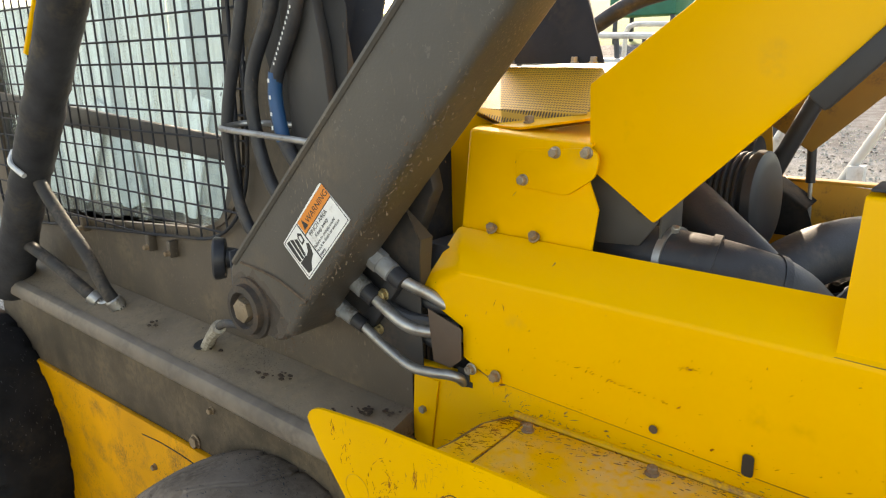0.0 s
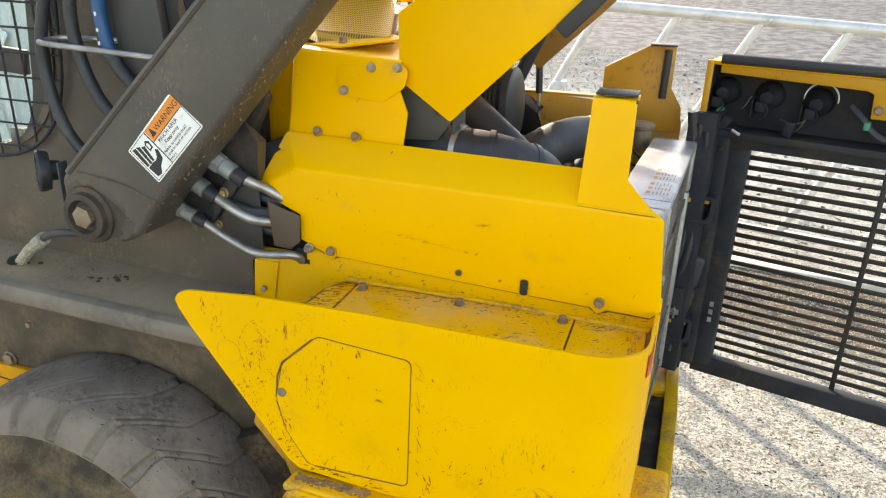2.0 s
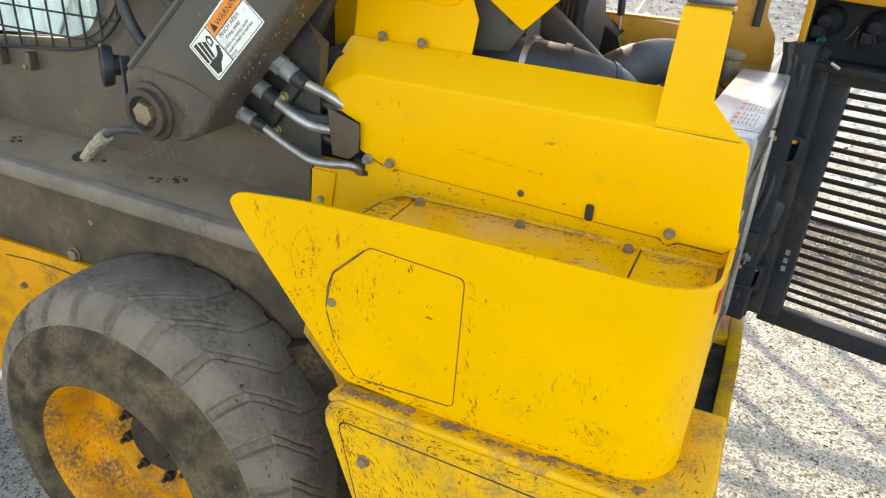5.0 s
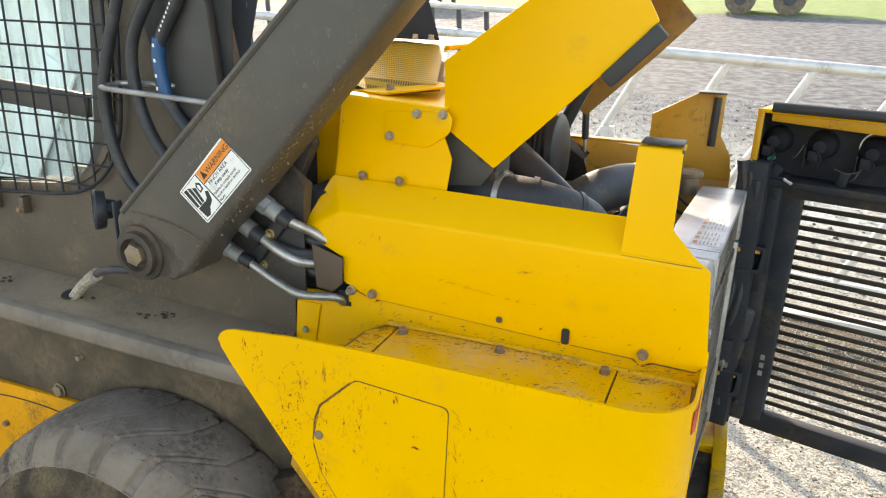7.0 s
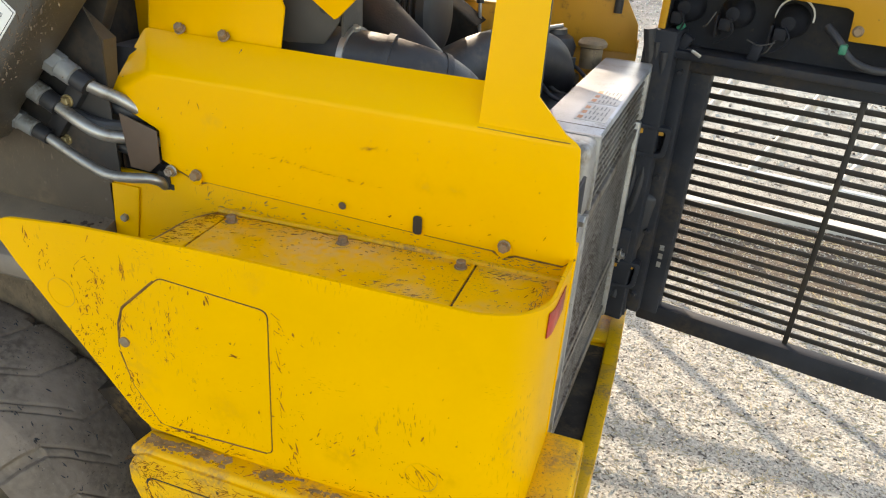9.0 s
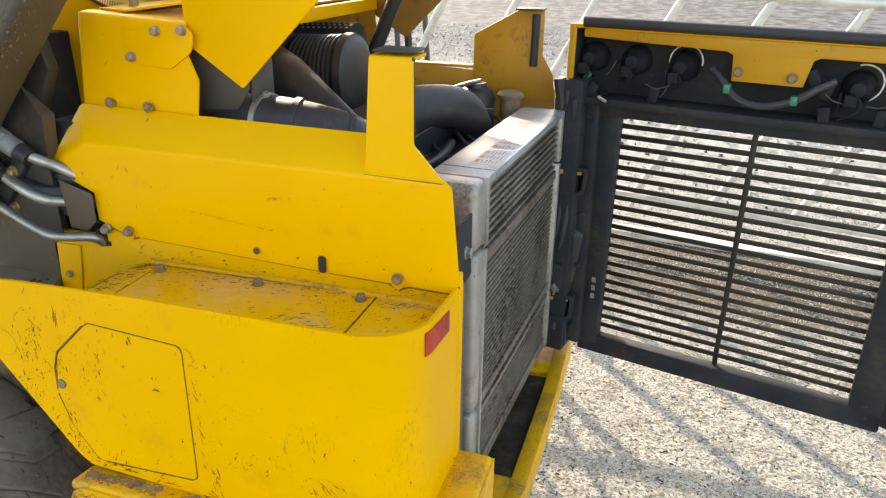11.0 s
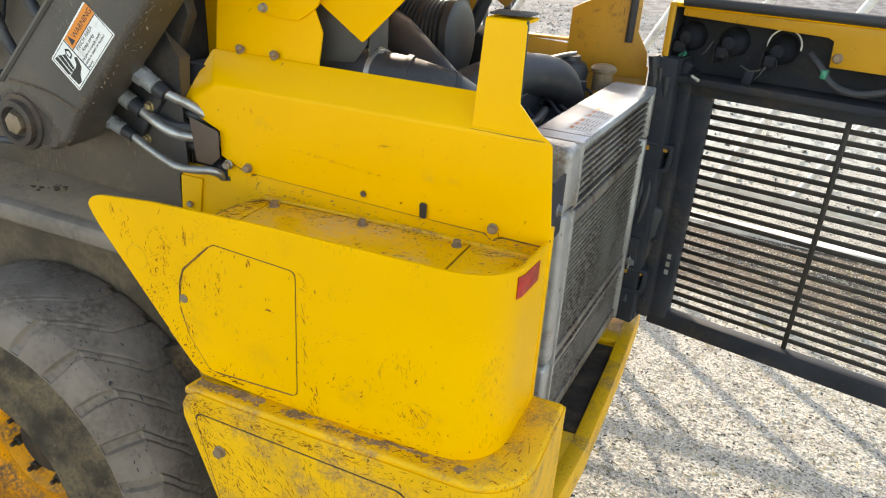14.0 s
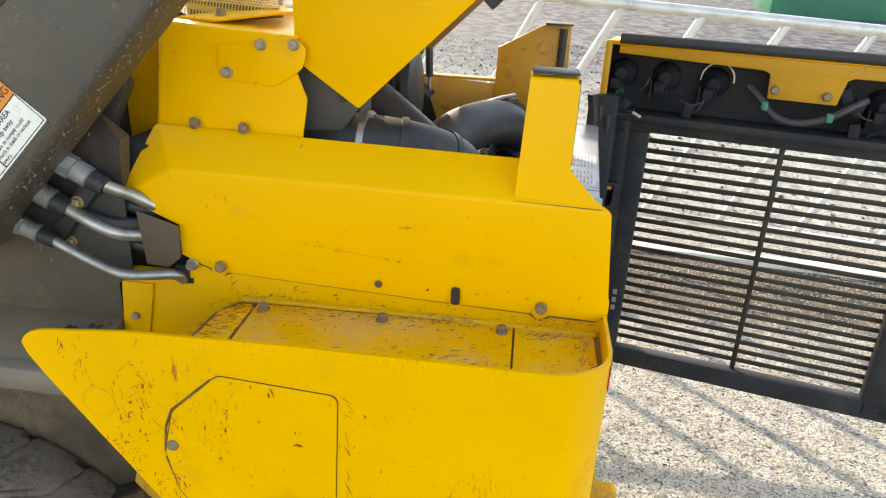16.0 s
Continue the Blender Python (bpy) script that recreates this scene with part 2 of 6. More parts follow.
    k(ramp(noise_at(0.35, 5, (1, 2.2, 1)), 0.12, 0.34), track.inputs[1])
    col = mix(track.outputs[0], col, mix(ramp(noise_at(5, 8), 0.42, 0.6), (0.038, 0.041, 0.047), (0.125, 0.132, 0.145)))
    edge = n.new("ShaderNodeMath")
    edge.operation = "MULTIPLY_ADD"
    k(noise_at(0.5, 4), edge.inputs[0])
    edge.inputs[1].default_value = 3.0
    k(sep.outputs["Y"], edge.inputs[2])
    grass = ramp(edge.outputs[0], 29.6, 30.6)
    col = mix(grass, col, mix(ramp(noise_at(3, 4), 0.3, 0.7), (0.09, 0.15, 0.025), (0.17, 0.24, 0.05)))
    k(col, b.inputs["Base Color"])
    b.inputs["Roughness"].default_value = 0.85
    bp = n.new("ShaderNodeBump")
    bp.inputs["Strength"].default_value, bp.inputs["Distance"].default_value = 0.9, 0.012
    k(noise_at(70, 5), bp.inputs["Height"])
    k(bp.outputs[0], b.inputs["Normal"])
    return m


ground_m = ground_material()
# ---- mesh tools ----
OFFSET = {}


def root(name, at, label, category, group=""):
    ob = new(name)
    ob.location, ob.empty_display_size = at, 0.1
    OFFSET[ob] = Vector(at)
    return tagged(ob, label, category, group)


def part(name, bm, mat, parent, label="", smooth=True):
    """Links a bmesh, built in world metres, as one mesh object under a thing or under a part."""
    if parent.parent and parent.parent.parent:
        parent = parent.parent
    at = OFFSET[parent]
    bmesh.ops.translate(bm, verts=bm.verts, vec=-at)
    me = bpy.data.meshes.new(name)
    if smooth:
        for f in bm.faces:
            f.smooth = True
        for e in bm.edges:
            e.smooth = len(e.link_faces) == 2 and e.calc_face_angle(0) < 0.6
    bm.to_mesh(me)
    bm.free()
    me.materials.append(mat)
    ob = new(name, me)
    ob.parent = parent
    OFFSET[ob] = at
    return tagged(ob, label)


def structure(name, bm, mat, label, kind="structure", category=""):
    me = bpy.data.meshes.new(name)
    for f in bm.faces:
        f.smooth = True
    bm.to_mesh(me)
    bm.free()
    me.materials.append(mat)
    return tagged(new(name, me), label, category, "", kind)


def bevelled(bm, w, seg=2, angle=0.5):
    if w:
        es = [e for e in bm.edges if len(e.link_faces) == 2 and e.calc_face_angle(0) > angle]
        bmesh.ops.bevel(bm, geom=es, offset=w, segments=seg, profile=0.5, affect="EDGES", clamp_overlap=True)
    return bm


def box(lo, hi, w=0.004, seg=2):
    bm = bmesh.new()
    bmesh.ops.create_cube(bm, size=1)
    for v in bm.verts:
        v.co = Vector([(a + b) / 2 + c * (b - a) for a, b, c in zip(lo, hi, v.co)])
    return bevelled(bm, w, seg)


def place(bm, m):
    bmesh.ops.transform(bm, matrix=m, verts=bm.verts)
    return bm


def join(a, *others):
    for b in others:
        me = bpy.data.meshes.new("tmp")
        b.to_mesh(me)
        b.free()
        a.from_mesh(me)
        bpy.data.meshes.remove(me)
    return a


def rounded(pts, radii, seg=6):
    """A polygon with its corners rounded off."""
    out, n = [], len(pts)
    for i, p in enumerate(pts):
        r = radii[i] if isinstance(radii, (list, tuple)) else radii
        p, a, b = Vector(p), Vector(pts[i - 1]), Vector(pts[(i + 1) % n])
        if not r:
            out.append(tuple(p))
            continue
        u, v = (a - p).normalized(), (b - p).normalized()
        d = min(r / max(math.tan(u.angle(v) / 2), 0.05), (a - p).length * 0.49, (b - p).length * 0.49)
        s, e = p + u * d, p + v * d
        for j in range(seg + 1):
            t = j / seg
            out.append(tuple((1 - t) ** 2 * s + 2 * t * (1 - t) * p + t * t * e))
    return out


def plate(pts, a, b, axis="y", w=0.002, seg=2):
    """A polygon, given in the two other axes, made solid from a to b along axis."""
    bm = bmesh.new()
    put = {"y": lambda u, v, t: (u, t, v), "x": lambda u, v, t: (t, u, v), "z": lambda u, v, t: (u, v, t)}[axis]
    vs = [bm.verts.new(put(u, v, a)) for u, v in pts]
    f = bm.faces.new(vs)
    r = bmesh.ops.extrude_face_region(bm, geom=[f])
    vec = Vector(put(0, 0, b)) - Vector(put(0, 0, a))
    bmesh.ops.translate(bm, verts=[g for g in r["geom"] if isinstance(g, bmesh.types.BMVert)], vec=vec)
    bmesh.ops.recalc_face_normals(bm, faces=bm.faces)
    return bevelled(bm, w, seg, 0.6)


def shell(verts, faces, thick, w=0.003):
    """A folded sheet of that thickness."""
    bm = bmesh.new()
    vs = [bm.verts.new(v) for v in verts]
    for f in faces:
        bm.faces.new([vs[i] for i in f])
    bmesh.ops.recalc_face_normals(bm, faces=bm.faces)
    es = [e for e in bm.edges if len(e.link_faces) == 2 and e.calc_face_angle(0) > 0.15]
    if w:
        bmesh.ops.bevel(bm, geom=es, offset=w * 2, segments=3, profile=0.5, affect="EDGES", clamp_overlap=True)
    bmesh.ops.solidify(bm, geom=bm.faces[:], thickness=thick)
    return bm


def curve(pts, n=6):
    """Catmull-Rom through the points."""
    p = [Vector(q) for q in pts]
    p = [p[0] * 2 - p[1]] + p + [p[-1] * 2 - p[-2]]
    out = []
    for i in range(1, len(p) - 2):
        for j in range(n):
            t = j / n
            a, b, c, d = p[i - 1:i + 3]
            out.append(0.5 * ((2 * b) + (c - a) * t + (2 * a - 5 * b + 4 * c - d) * t * t + (3 * b - 3 * c + d - a) * t ** 3))
    return out + [p[-2]]


def tube(pts, r, seg=12, smooth_n=6, radii=None):
    """A round bar or hose along a smooth line."""
    p = curve(pts, smooth_n) if smooth_n else [Vector(q) for q in pts]
    bm, rings, side = bmesh.new(), [], None
    for i, q in enumerate(p):
        d = (p[min(i + 1, len(p) - 1)] - p[max(i - 1, 0)]).normalized()
        side = (side - d * side.dot(d)).normalized() if side else d.orthogonal().normalized()
        up = d.cross(side)
        rr = radii(i / (len(p) - 1)) if radii else r
        rings.append([bm.verts.new(q + (side * math.cos(2 * math.pi * j / seg) + up * math.sin(2 * math.pi * j / seg)) * rr) for j in range(seg)])
    for a, b in zip(rings, rings[1:]):
        for j in range(seg):
            bm.faces.new((a[j], a[(j + 1) % seg], b[(j + 1) % seg], b[j]))
    bm.faces.new(rings[0][::-1]), bm.faces.new(rings[-1])
    bmesh.ops.recalc_face_normals(bm, faces=bm.faces)
    return bm


def lathe(profile, centre, axis, seg=32, ring=False, caps=True):
    """A profile of (along, radius) turned about an axis; ring: the profile closes on itself and leaves the middle open."""
    bm, rings = bmesh.new(), []
    d = Vector(axis).normalized()
    s = d.orthogonal().normalized()
    u = d.cross(s)
    for a, r in profile:
        rings.append([bm.verts.new(Vector(centre) + d * a + (s * math.cos(2 * math.pi * j / seg) + u * math.sin(2 * math.pi * j / seg)) * max(r, 1e-4)) for j in range(seg)])
    for a, b in zip(rings, rings[1:] + rings[:1] if ring else rings[1:]):
        for j in range(seg):
            bm.faces.new((a[j], a[(j + 1) % seg], b[(j + 1) % seg], b[j]))
    if caps and not ring:
        bm.faces.new(rings[0][::-1]), bm.faces.new(rings[-1])
    bmesh.ops.recalc_face_normals(bm, faces=bm.faces)
    return bm


def hex_head(at, axis, af=0.019, h=0.012):
    """A flanged hexagon bolt head."""
    r = af / 2 / math.cos(math.pi / 6)
    a = lathe([(0, r * 1.22), (0.0022, r * 1.22), (0.003, r * 1.1)], at, axis, 18)
    b = lathe([(0.002, r), (h - 0.0015, r), (h, r * 0.84)], at, axis, 6)
    return join(a, b)


def bolts(parent, spots, axis, af=0.019, mat=None, name="bolt"):
    for p in spots:
        part(name, hex_head(p, axis, af), mat or bolt_m, parent, smooth=False)


# ---- ground ----
def terrain(x, y):
    rise = max(0.0, y - 2.4)
    return 0.071 * (rise - 1.2 * (1 - math.exp(-rise / 1.2))) + 0.02 * noise.noise((x * 0.35, y * 0.35, 0)) * min(1, abs(y - 1) * 0.3)


def build_ground():
    bm = bmesh.new()
    xs = [-900, -300, -100, -50, -25] + [-14 + i * 0.5 for i in range(57)] + [25, 50, 100, 300, 900]
    ys = [-600, -150, -40, -15, -8] + [-4 + i * 0.5 for i in range(60)] + [30, 36, 45, 60, 90, 140, 250, 500, 1200]
    grid = [[bm.verts.new((x, y, terrain(x, y))) for x in xs] for y in ys]
    for a, b in zip(grid, grid[1:]):
        for i in range(len(xs) - 1):
            bm.faces.new((a[i], a[i + 1], b[i + 1], b[i]))
    return structure("ground", bm, ground_m, "pale gravel yard with dust, grit and straw, grass beyond", category="ground")


build_ground()


def litter(name, mat, label, count, area, length, width, lift, seed):
    """Loose bits lying flat on the yard, each a small bent sliver or pebble."""
    rnd = random.Random(seed)
    verts, faces = [], []
    for _ in range(count):
        x, y = rnd.uniform(area[0], area[1]), rnd.uniform(area[2], area[3])
        z, a = terrain(x, y), rnd.uniform(0, math.pi)
        l, w, h = rnd.uniform(*length) / 2, rnd.uniform(*width) / 2, rnd.uniform(*lift)
        c, s = math.cos(a), math.sin(a)
        base = len(verts)
        for u, v, t in ((-l, -w, 0), (l, -w * 0.7, 0), (l, w * 0.7, 0), (-l, w, 0), (-l * 0.6, 0, h), (l * 0.7, w * 0.1, h * 0.9)):
            verts.append((x + u * c - v * s, y + u * s + v * c, z + t))
        faces += [tuple(base + i for i in f) for f in ((0, 1, 5, 4), (1, 2, 5), (2, 3, 4, 5), (3, 0, 4))]
    me = bpy.data.meshes.new(name)
    me.from_pydata(verts, [], faces)
    me.materials.append(mat)
    return tagged(new(name, me), label, name.replace("_", " "), "", "stuff")


joint_soft = material("brown_joint", (0.20, 0.10, 0.02), 0.8, 0, 0.4, 40, 0.2)
joint_m = material("dirty_joint", (0.05, 0.028, 0.012), 0.8, 0, 0.4, 40, 0.2)
dirt_m = material("packed_dirt", (0.22, 0.13, 0.05), 0.9, 0, 0.3, 30, 0.5, 120, (0.5, 0.3, 0.03), 0.4, 25)
stone_m = material("pale_stone", (0.46, 0.44, 0.385), 0.8, 0, 0.35, 6, 0.2)
grit_m = material("dark_grit", (0.07, 0.06, 0.05), 0.9, 0, 0.3, 9, 0.2)
straw_m = material("straw", (0.46, 0.39, 0.24), 0.7, 0, 0.25, 9, 0.1)
litter("gravel", stone_m, "pale angular gravel scattered over the yard", 24000, (-0.4, 3.4, 0.2, 4.2), (0.005, 0.015), (0.004, 0.010), (0.002, 0.006), 1)
litter("grit", grit_m, "dark grit and bark bits on the yard", 3600, (-0.4, 3.4, 0.2, 4.4), (0.005, 0.020), (0.003, 0.009), (0.002, 0.005), 2)
litter("coarse_gravel", grit_m, "dark stones and clods beyond the barrier", 1300, (-5.0, 7.0, 3.9, 11.0), (0.015, 0.06), (0.01, 0.035), (0.006, 0.02), 5)
litter("pale_gravel", stone_m, "pale stones beyond the barrier", 9000, (-5.0, 7.0, 3.9, 11.0), (0.015, 0.05), (0.01, 0.03), (0.006, 0.02), 6)
litter("straw_litter", straw_m, "dry straw stalks lying on the yard", 1300, (0.3, 4.0, 1.9, 3.2), (0.03, 0.09), (0.002, 0.004), (0.002, 0.005), 3)
litter("chaff", straw_m, "short bits of chaff trodden into the yard", 9000, (-0.2, 2.8, 0.5, 3.2), (0.010, 0.035), (0.0015, 0.003), (0.001, 0.004), 4)

# ---- skid steer loader ----
loader = root("skid_steer_loader", (-0.9, 0.52, 0.0), "yellow and grey skid steer loader with raised hood, open rear door", "loader")
N = (0, -1, 0)

chip_m = material("chipped_rusty_primer", (0.33, 0.125, 0.022), 0.85, 0, 0.6, 60, 0.2, spec=0.05)
mud_m = material("dried_mud", (0.30, 0.185, 0.09), 0.95, 0, 0.4, 40, 0.5, 120, spec=0.1)


def chips(parent, groups, y, seed, mat=None, name="scraped_paint", flat=False, inside=None):
    """Chipped paint on an upright face: groups of (x, z, spread x, spread z, count, length, lean), slivers that all but lie flush."""
    rnd, bm = random.Random(seed), bmesh.new()
    for gx, gz, sx, sz, count, length, lean in groups:
        for _ in range(int(count * 1.8)):
            x, z = gx + rnd.gauss(0, 0.5) * sx, gz + rnd.gauss(0, 0.5) * sz
            if inside and not inside(x, z):
                continue
            l = length * rnd.choice((0.12, 0.2, 0.3, 0.5, 0.9, 1.5)) / 2
            w = min(l * rnd.uniform(0.25, 0.7), rnd.choice((0.0003, 0.0003, 0.0004, 0.0005, 0.0008, 0.0013)))
            a = lean + rnd.gauss(0, 0.35)
            d, e = Vector((math.sin(a), 0, math.cos(a))), Vector((math.cos(a), 0, -math.sin(a)))
            ring = []
            for k in range(7):
                u = 2 * math.pi * k / 7
                q = Vector((x, y, z)) + d * l * math.cos(u) * rnd.uniform(0.5, 1.2) + e * w * math.sin(u) * rnd.uniform(0.3, 1.7)
                ring.append(bm.verts.new((q.x, q.z, q.y) if flat else q))
            top = [bm.verts.new(p.co + Vector((0, 0, 0.0003) if flat else (0, -0.0003, 0))) for p in ring]
            bm.faces.new(top)
            for k in range(7):
                bm.faces.new((ring[k], ring[(k + 1) % 7], top[(k + 1) % 7], top[k]))
    bmesh.ops.recalc_face_normals(bm, faces=bm.faces)
    return tagged(part(name, bm, mat or chip_m, parent, smooth=False), "chipped and scraped paint", kind="stuff")


# rear side cover over the engine bay
v = [(-0.786, 0.012, 1.32), (-0.677, 0, 1.281), (-0.677, 0, 1.228), (-0.645, 0, 1.214), (-0.615, 0, 1.203), (-0.21, 0, 1.186), (0.028, 0, 1.180), (0.044, 0, 1.196),
     (0.027, 0, 1.369), (-0.685, 0, 1.377), (-0.10, 0.075, 1.4225), (-0.742, 0.075, 1.432)]
cover = part("side_cover", shell(v, [(0, 1, 2, 3, 4, 5, 6, 7, 8, 9), (9, 8, 10, 11), (0, 9, 11)], 0.004), yellow, loader, "bright yellow folded steel cover")
for e in (((-0.648, 1.213), (-0.63, 1.206), (-0.622, 1.199), (-0.6, 1.197), (-0.59, 1.2015), (-0.215, 1.1855)), ((-0.196, 1.185), (-0.083, 1.181), (-0.075, 1.176), (-0.055, 1.175), (-0.046, 1.179), (0.026, 1.1775), (0.044, 1.193))):
    part("cover_joint", tube([(x, 0.0025, z) for x, z in e], 0.0017, 6, 0), joint_soft, cover, "brown dirty joint")
for x, z in ((-0.611, 1.207), (-0.065, 1.188)):
    part("bolt_tab", lathe([(0, 0.0125), (0.004, 0.0125), (0.0045, 0.011)], (x, 0.0005, z), N, 24), yellow, cover)
bolts(cover, [(-0.607, -0.004, 1.214), (-0.064, -0.004, 1.196)], N, 0.0145)
bolts(cover, [(-0.657, -0.004, 1.213)], N, 0.015, zinc)
part("slot", plate(rounded([(-0.213, 1.186), (-0.198, 1.186), (-0.198, 1.218), (-0.213, 1.218)], 0.006), -0.0046, -0.004, w=0), ink, cover)
part("square_hole", box((-0.672, 0.003, 1.1725), (-0.662, 0.0043, 1.1825), 0), ink, cover)
part("hole", lathe([(0, 0.0065), (0.0006, 0.0065)], (-0.335, -0.004, 1.21), N, 16), rusty, cover)
# body side plate that the cover sits on
part("body_side", plate([(-0.8, 0.85), (0.045, 0.85), (0.045, 1.215), (-0.67, 1.215), (-0.67, 1.19), (-0.8, 1.19)], 0.0045, 0.02), yellow_worn, loader)
part("body_front_edge", plate([(-0.80, 0.95), (-0.77, 0.95), (-0.735, 1.165), (-0.80, 1.165)], 0.0, 0.0045), yellow, loader)
bolts(loader, [(-0.773, 0.004, 1.10)], N, 0.013, zinc)

# upright guard post with rubber pad
post = part("guard_post", shell([(-0.124, 0.009, 1.3735), (0.012, 0.006, 1.3715), (-0.042, 0.016, 1.425), (-0.042, 0.018, 1.562), (-0.116, 0.018, 1.562), (-0.116, 0.08, 1.562), (-0.042, 0.08, 1.562)],
                                [(0, 1, 2, 3, 4), (4, 3, 6, 5)], 0.005), yellow, loader)
part("foot_joint", tube([(-0.1245, 0.004, 1.3725), (-0.06, 0.003, 1.3712), (0.012, 0.001, 1.3705)], 0.0008, 6, 0), joint_soft, post)
part("rubber_pad", box((-0.113, 0.024, 1.5665), (-0.043, 0.08, 1.5705), 0.0015), seal_m, post, "black rubber pad")
part("inner_edge", plate([(0.018, 1.43), (0.024, 1.43), (0.024, 1.562), (0.018, 1.562)], -0.045, -0.041, "x", 0.001), seal_m, post)
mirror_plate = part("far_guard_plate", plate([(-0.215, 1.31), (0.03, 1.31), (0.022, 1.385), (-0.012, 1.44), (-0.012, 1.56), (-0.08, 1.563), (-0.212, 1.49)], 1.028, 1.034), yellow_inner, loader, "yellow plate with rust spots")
part("edge_seal", tube([(-0.035, 1.02, 1.41), (-0.033, 1.02, 1.55)], 0.011, 10, 0), seal_m, mirror_plate, "black rubber edge")
part("top_flange", box((-0.085, 0.98, 1.562), (-0.01, 1.045, 1.567), 0.001), seal_m, mirror_plate)


# fuel tank panel: a skin that follows a line on plan, from a slanted nose round the rear corner
def skin(parent, name, mat, path, top, bottom, thick, label="", n=90, crown=None):
    seg, out = [], [0.0]
    for a, b in zip(path, path[1:]):
        out.append(out[-1] + (Vector(b) - Vector(a)).length)
    bm, cols = bmesh.new(), []

    def at(s):
        for i in range(len(path) - 1):
            if s <= out[i + 1] or i == len(path) - 2:
                return Vector(path[i]).lerp(Vector(path[i + 1]), (s - out[i]) / (out[i + 1] - out[i]))
    for i in range(n + 1):
        s = out[-1] * (i / n) ** 1.15
        p = at(s)
        z1, z0 = top(s), bottom(s)
        z1 = max(z1, z0 + 0.002)
        col = []
        for j in range(9):
            z = z0 + (z1 - z0) * j / 8
            off = crown(z) if crown else 0
            col.append(bm.verts.new((p.x, p.y + off, z)))
        cols.append(col)
    for a, b in zip(cols, cols[1:]):
        for j in range(8):
            bm.faces.new((a[j], b[j], b[j + 1], a[j + 1]))
    bmesh.ops.recalc_face_normals(bm, faces=bm.faces)
    bmesh.ops.solidify(bm, geom=bm.faces[:], thickness=thick)
    return part(name, bm, mat, parent, label)


def lerp_table(tab):
    def f(s):
        for (a, x), (b, y) in zip(tab, tab[1:]):
            if s <= b:
                return x + (y - x) * max(0, (s - a)) / (b - a)
        return tab[-1][1]
    return f


def arc(cx, cy, r, a0, a1, n=12):
    return [(cx + r * math.cos(radians(a0 + (a1 - a0) * i / n)), cy + r * math.sin(radians(a0 + (a1 - a0) * i / n))) for i in range(n + 1)]


TF = -0.225
tank_path = [(-0.822, TF), (-0.06, TF)] + arc(-0.06, TF + 0.1, 0.1, -90, 0)[1:] + [(0.043, 0.03)]
tank_top = lerp_table([(0, 1.164), (0.006, 1.176), (0.016, 1.184), (0.035, 1.189), (0.16, 1.2), (0.4, 1.206), (0.8, 1.205), (0.95, 1.197), (1.1, 1.19)])
tank_low = lerp_table([(0, 1.164), (0.006, 1.148), (0.03, 1.112), (0.222, 0.865), (0.245, 0.847), (0.4, 0.838), (2, 0.835)])
tank = skin(loader, "fuel_tank_panel", yellow_worn, tank_path, tank_top, tank_low, 0.006, "scratched yellow side panel with a rounded rear corner")
stained_joint = material("rusty_joint", (0.13, 0.06, 0.02), 0.9, 0, 0.5, 40, 0.3, 200, (0.30, 0.14, 0.02), 0.4, 30)
hatch_pts = rounded([(-0.617, 1.0), (-0.60, 1.075), (-0.525, 1.146), (-0.345, 1.134), (-0.35, 0.868), (-0.555, 0.862), (-0.60, 0.93)], [0.05, 0.03, 0.02, 0.015, 0.012, 0.02, 0.03])
hc = Vector((-0.48, 1.0))
hatch_in = [tuple(hc + (Vector(p) - hc) * 0.9885) for p in hatch_pts]
part("hatch_gap", plate(hatch_pts, TF - 0.0005, TF + 0.002, w=0), joint_m, tank, "dark joint round the hatch")
part("hatch", plate(hatch_in, TF - 0.0022, TF + 0.002, w=0.001, seg=1), yellow_worn, tank, "flush access hatch")
for run in ([(-0.535, 1.137), (-0.599, 1.077), (-0.611, 1.045), (-0.6155, 1.0)], [(-0.6145, 0.99), (-0.598, 0.931), (-0.556, 0.866), (-0.53, 0.8625), (-0.45, 0.865), (-0.36, 0.868)]):
    part("hatch_rust", tube([(x, TF - 0.0002, z) for x, z in run], 0.0021, 6, 0), stained_joint, tank, "rusty brown line in the joint")
part("hatch_screw", join(lathe([(0, 0.009), (0.003, 0.009), (0.004, 0.0065)], (-0.602, TF - 0.002, 1.014), N, 18), lathe([(0.004, 0.004), (0.0042, 0.003)], (-0.602, TF - 0.002, 1.014), N, 6)), pin_m, tank)
for x, z, r in ((-0.713, 1.075, 0.026), (-0.105, 0.91, 0.026)):
    part("knockout_ring", lathe([(0, r), (0.0006, r), (0.0006, r - 0.0014), (0, r - 0.0014)], (x, TF - 0.0002, z), N, 32, True), yellow_dirty, tank)
# tank top: a shallow recess with a bolted lid, a short second lid past the dotted seam, dirt along the edges
recess = [(-0.625, TF + 0.007), (-0.607, -0.13), (-0.604, -0.05), (-0.58, 0.004), (0.036, 0.004), (0.036, -0.12), (0.005, TF + 0.04), (-0.06, TF + 0.007)]
part("tank_top", plate(rounded(recess, [0, 0.02, 0.03, 0.04, 0.005, 0.03, 0.03, 0.02]), 1.130, 1.150, "z", 0.002), dirt_m, tank, "dirt-filled recess")
lid = part("tank_lid", plate(rounded([(-0.536, TF + 0.01), (-0.541, -0.012), (-0.1062, -0.004), (-0.1062, TF + 0.01)], 0.004), 1.1505, 1.156, "z", 0.0015), yellow_lid, tank, "dusty bolted lid, paint worn")
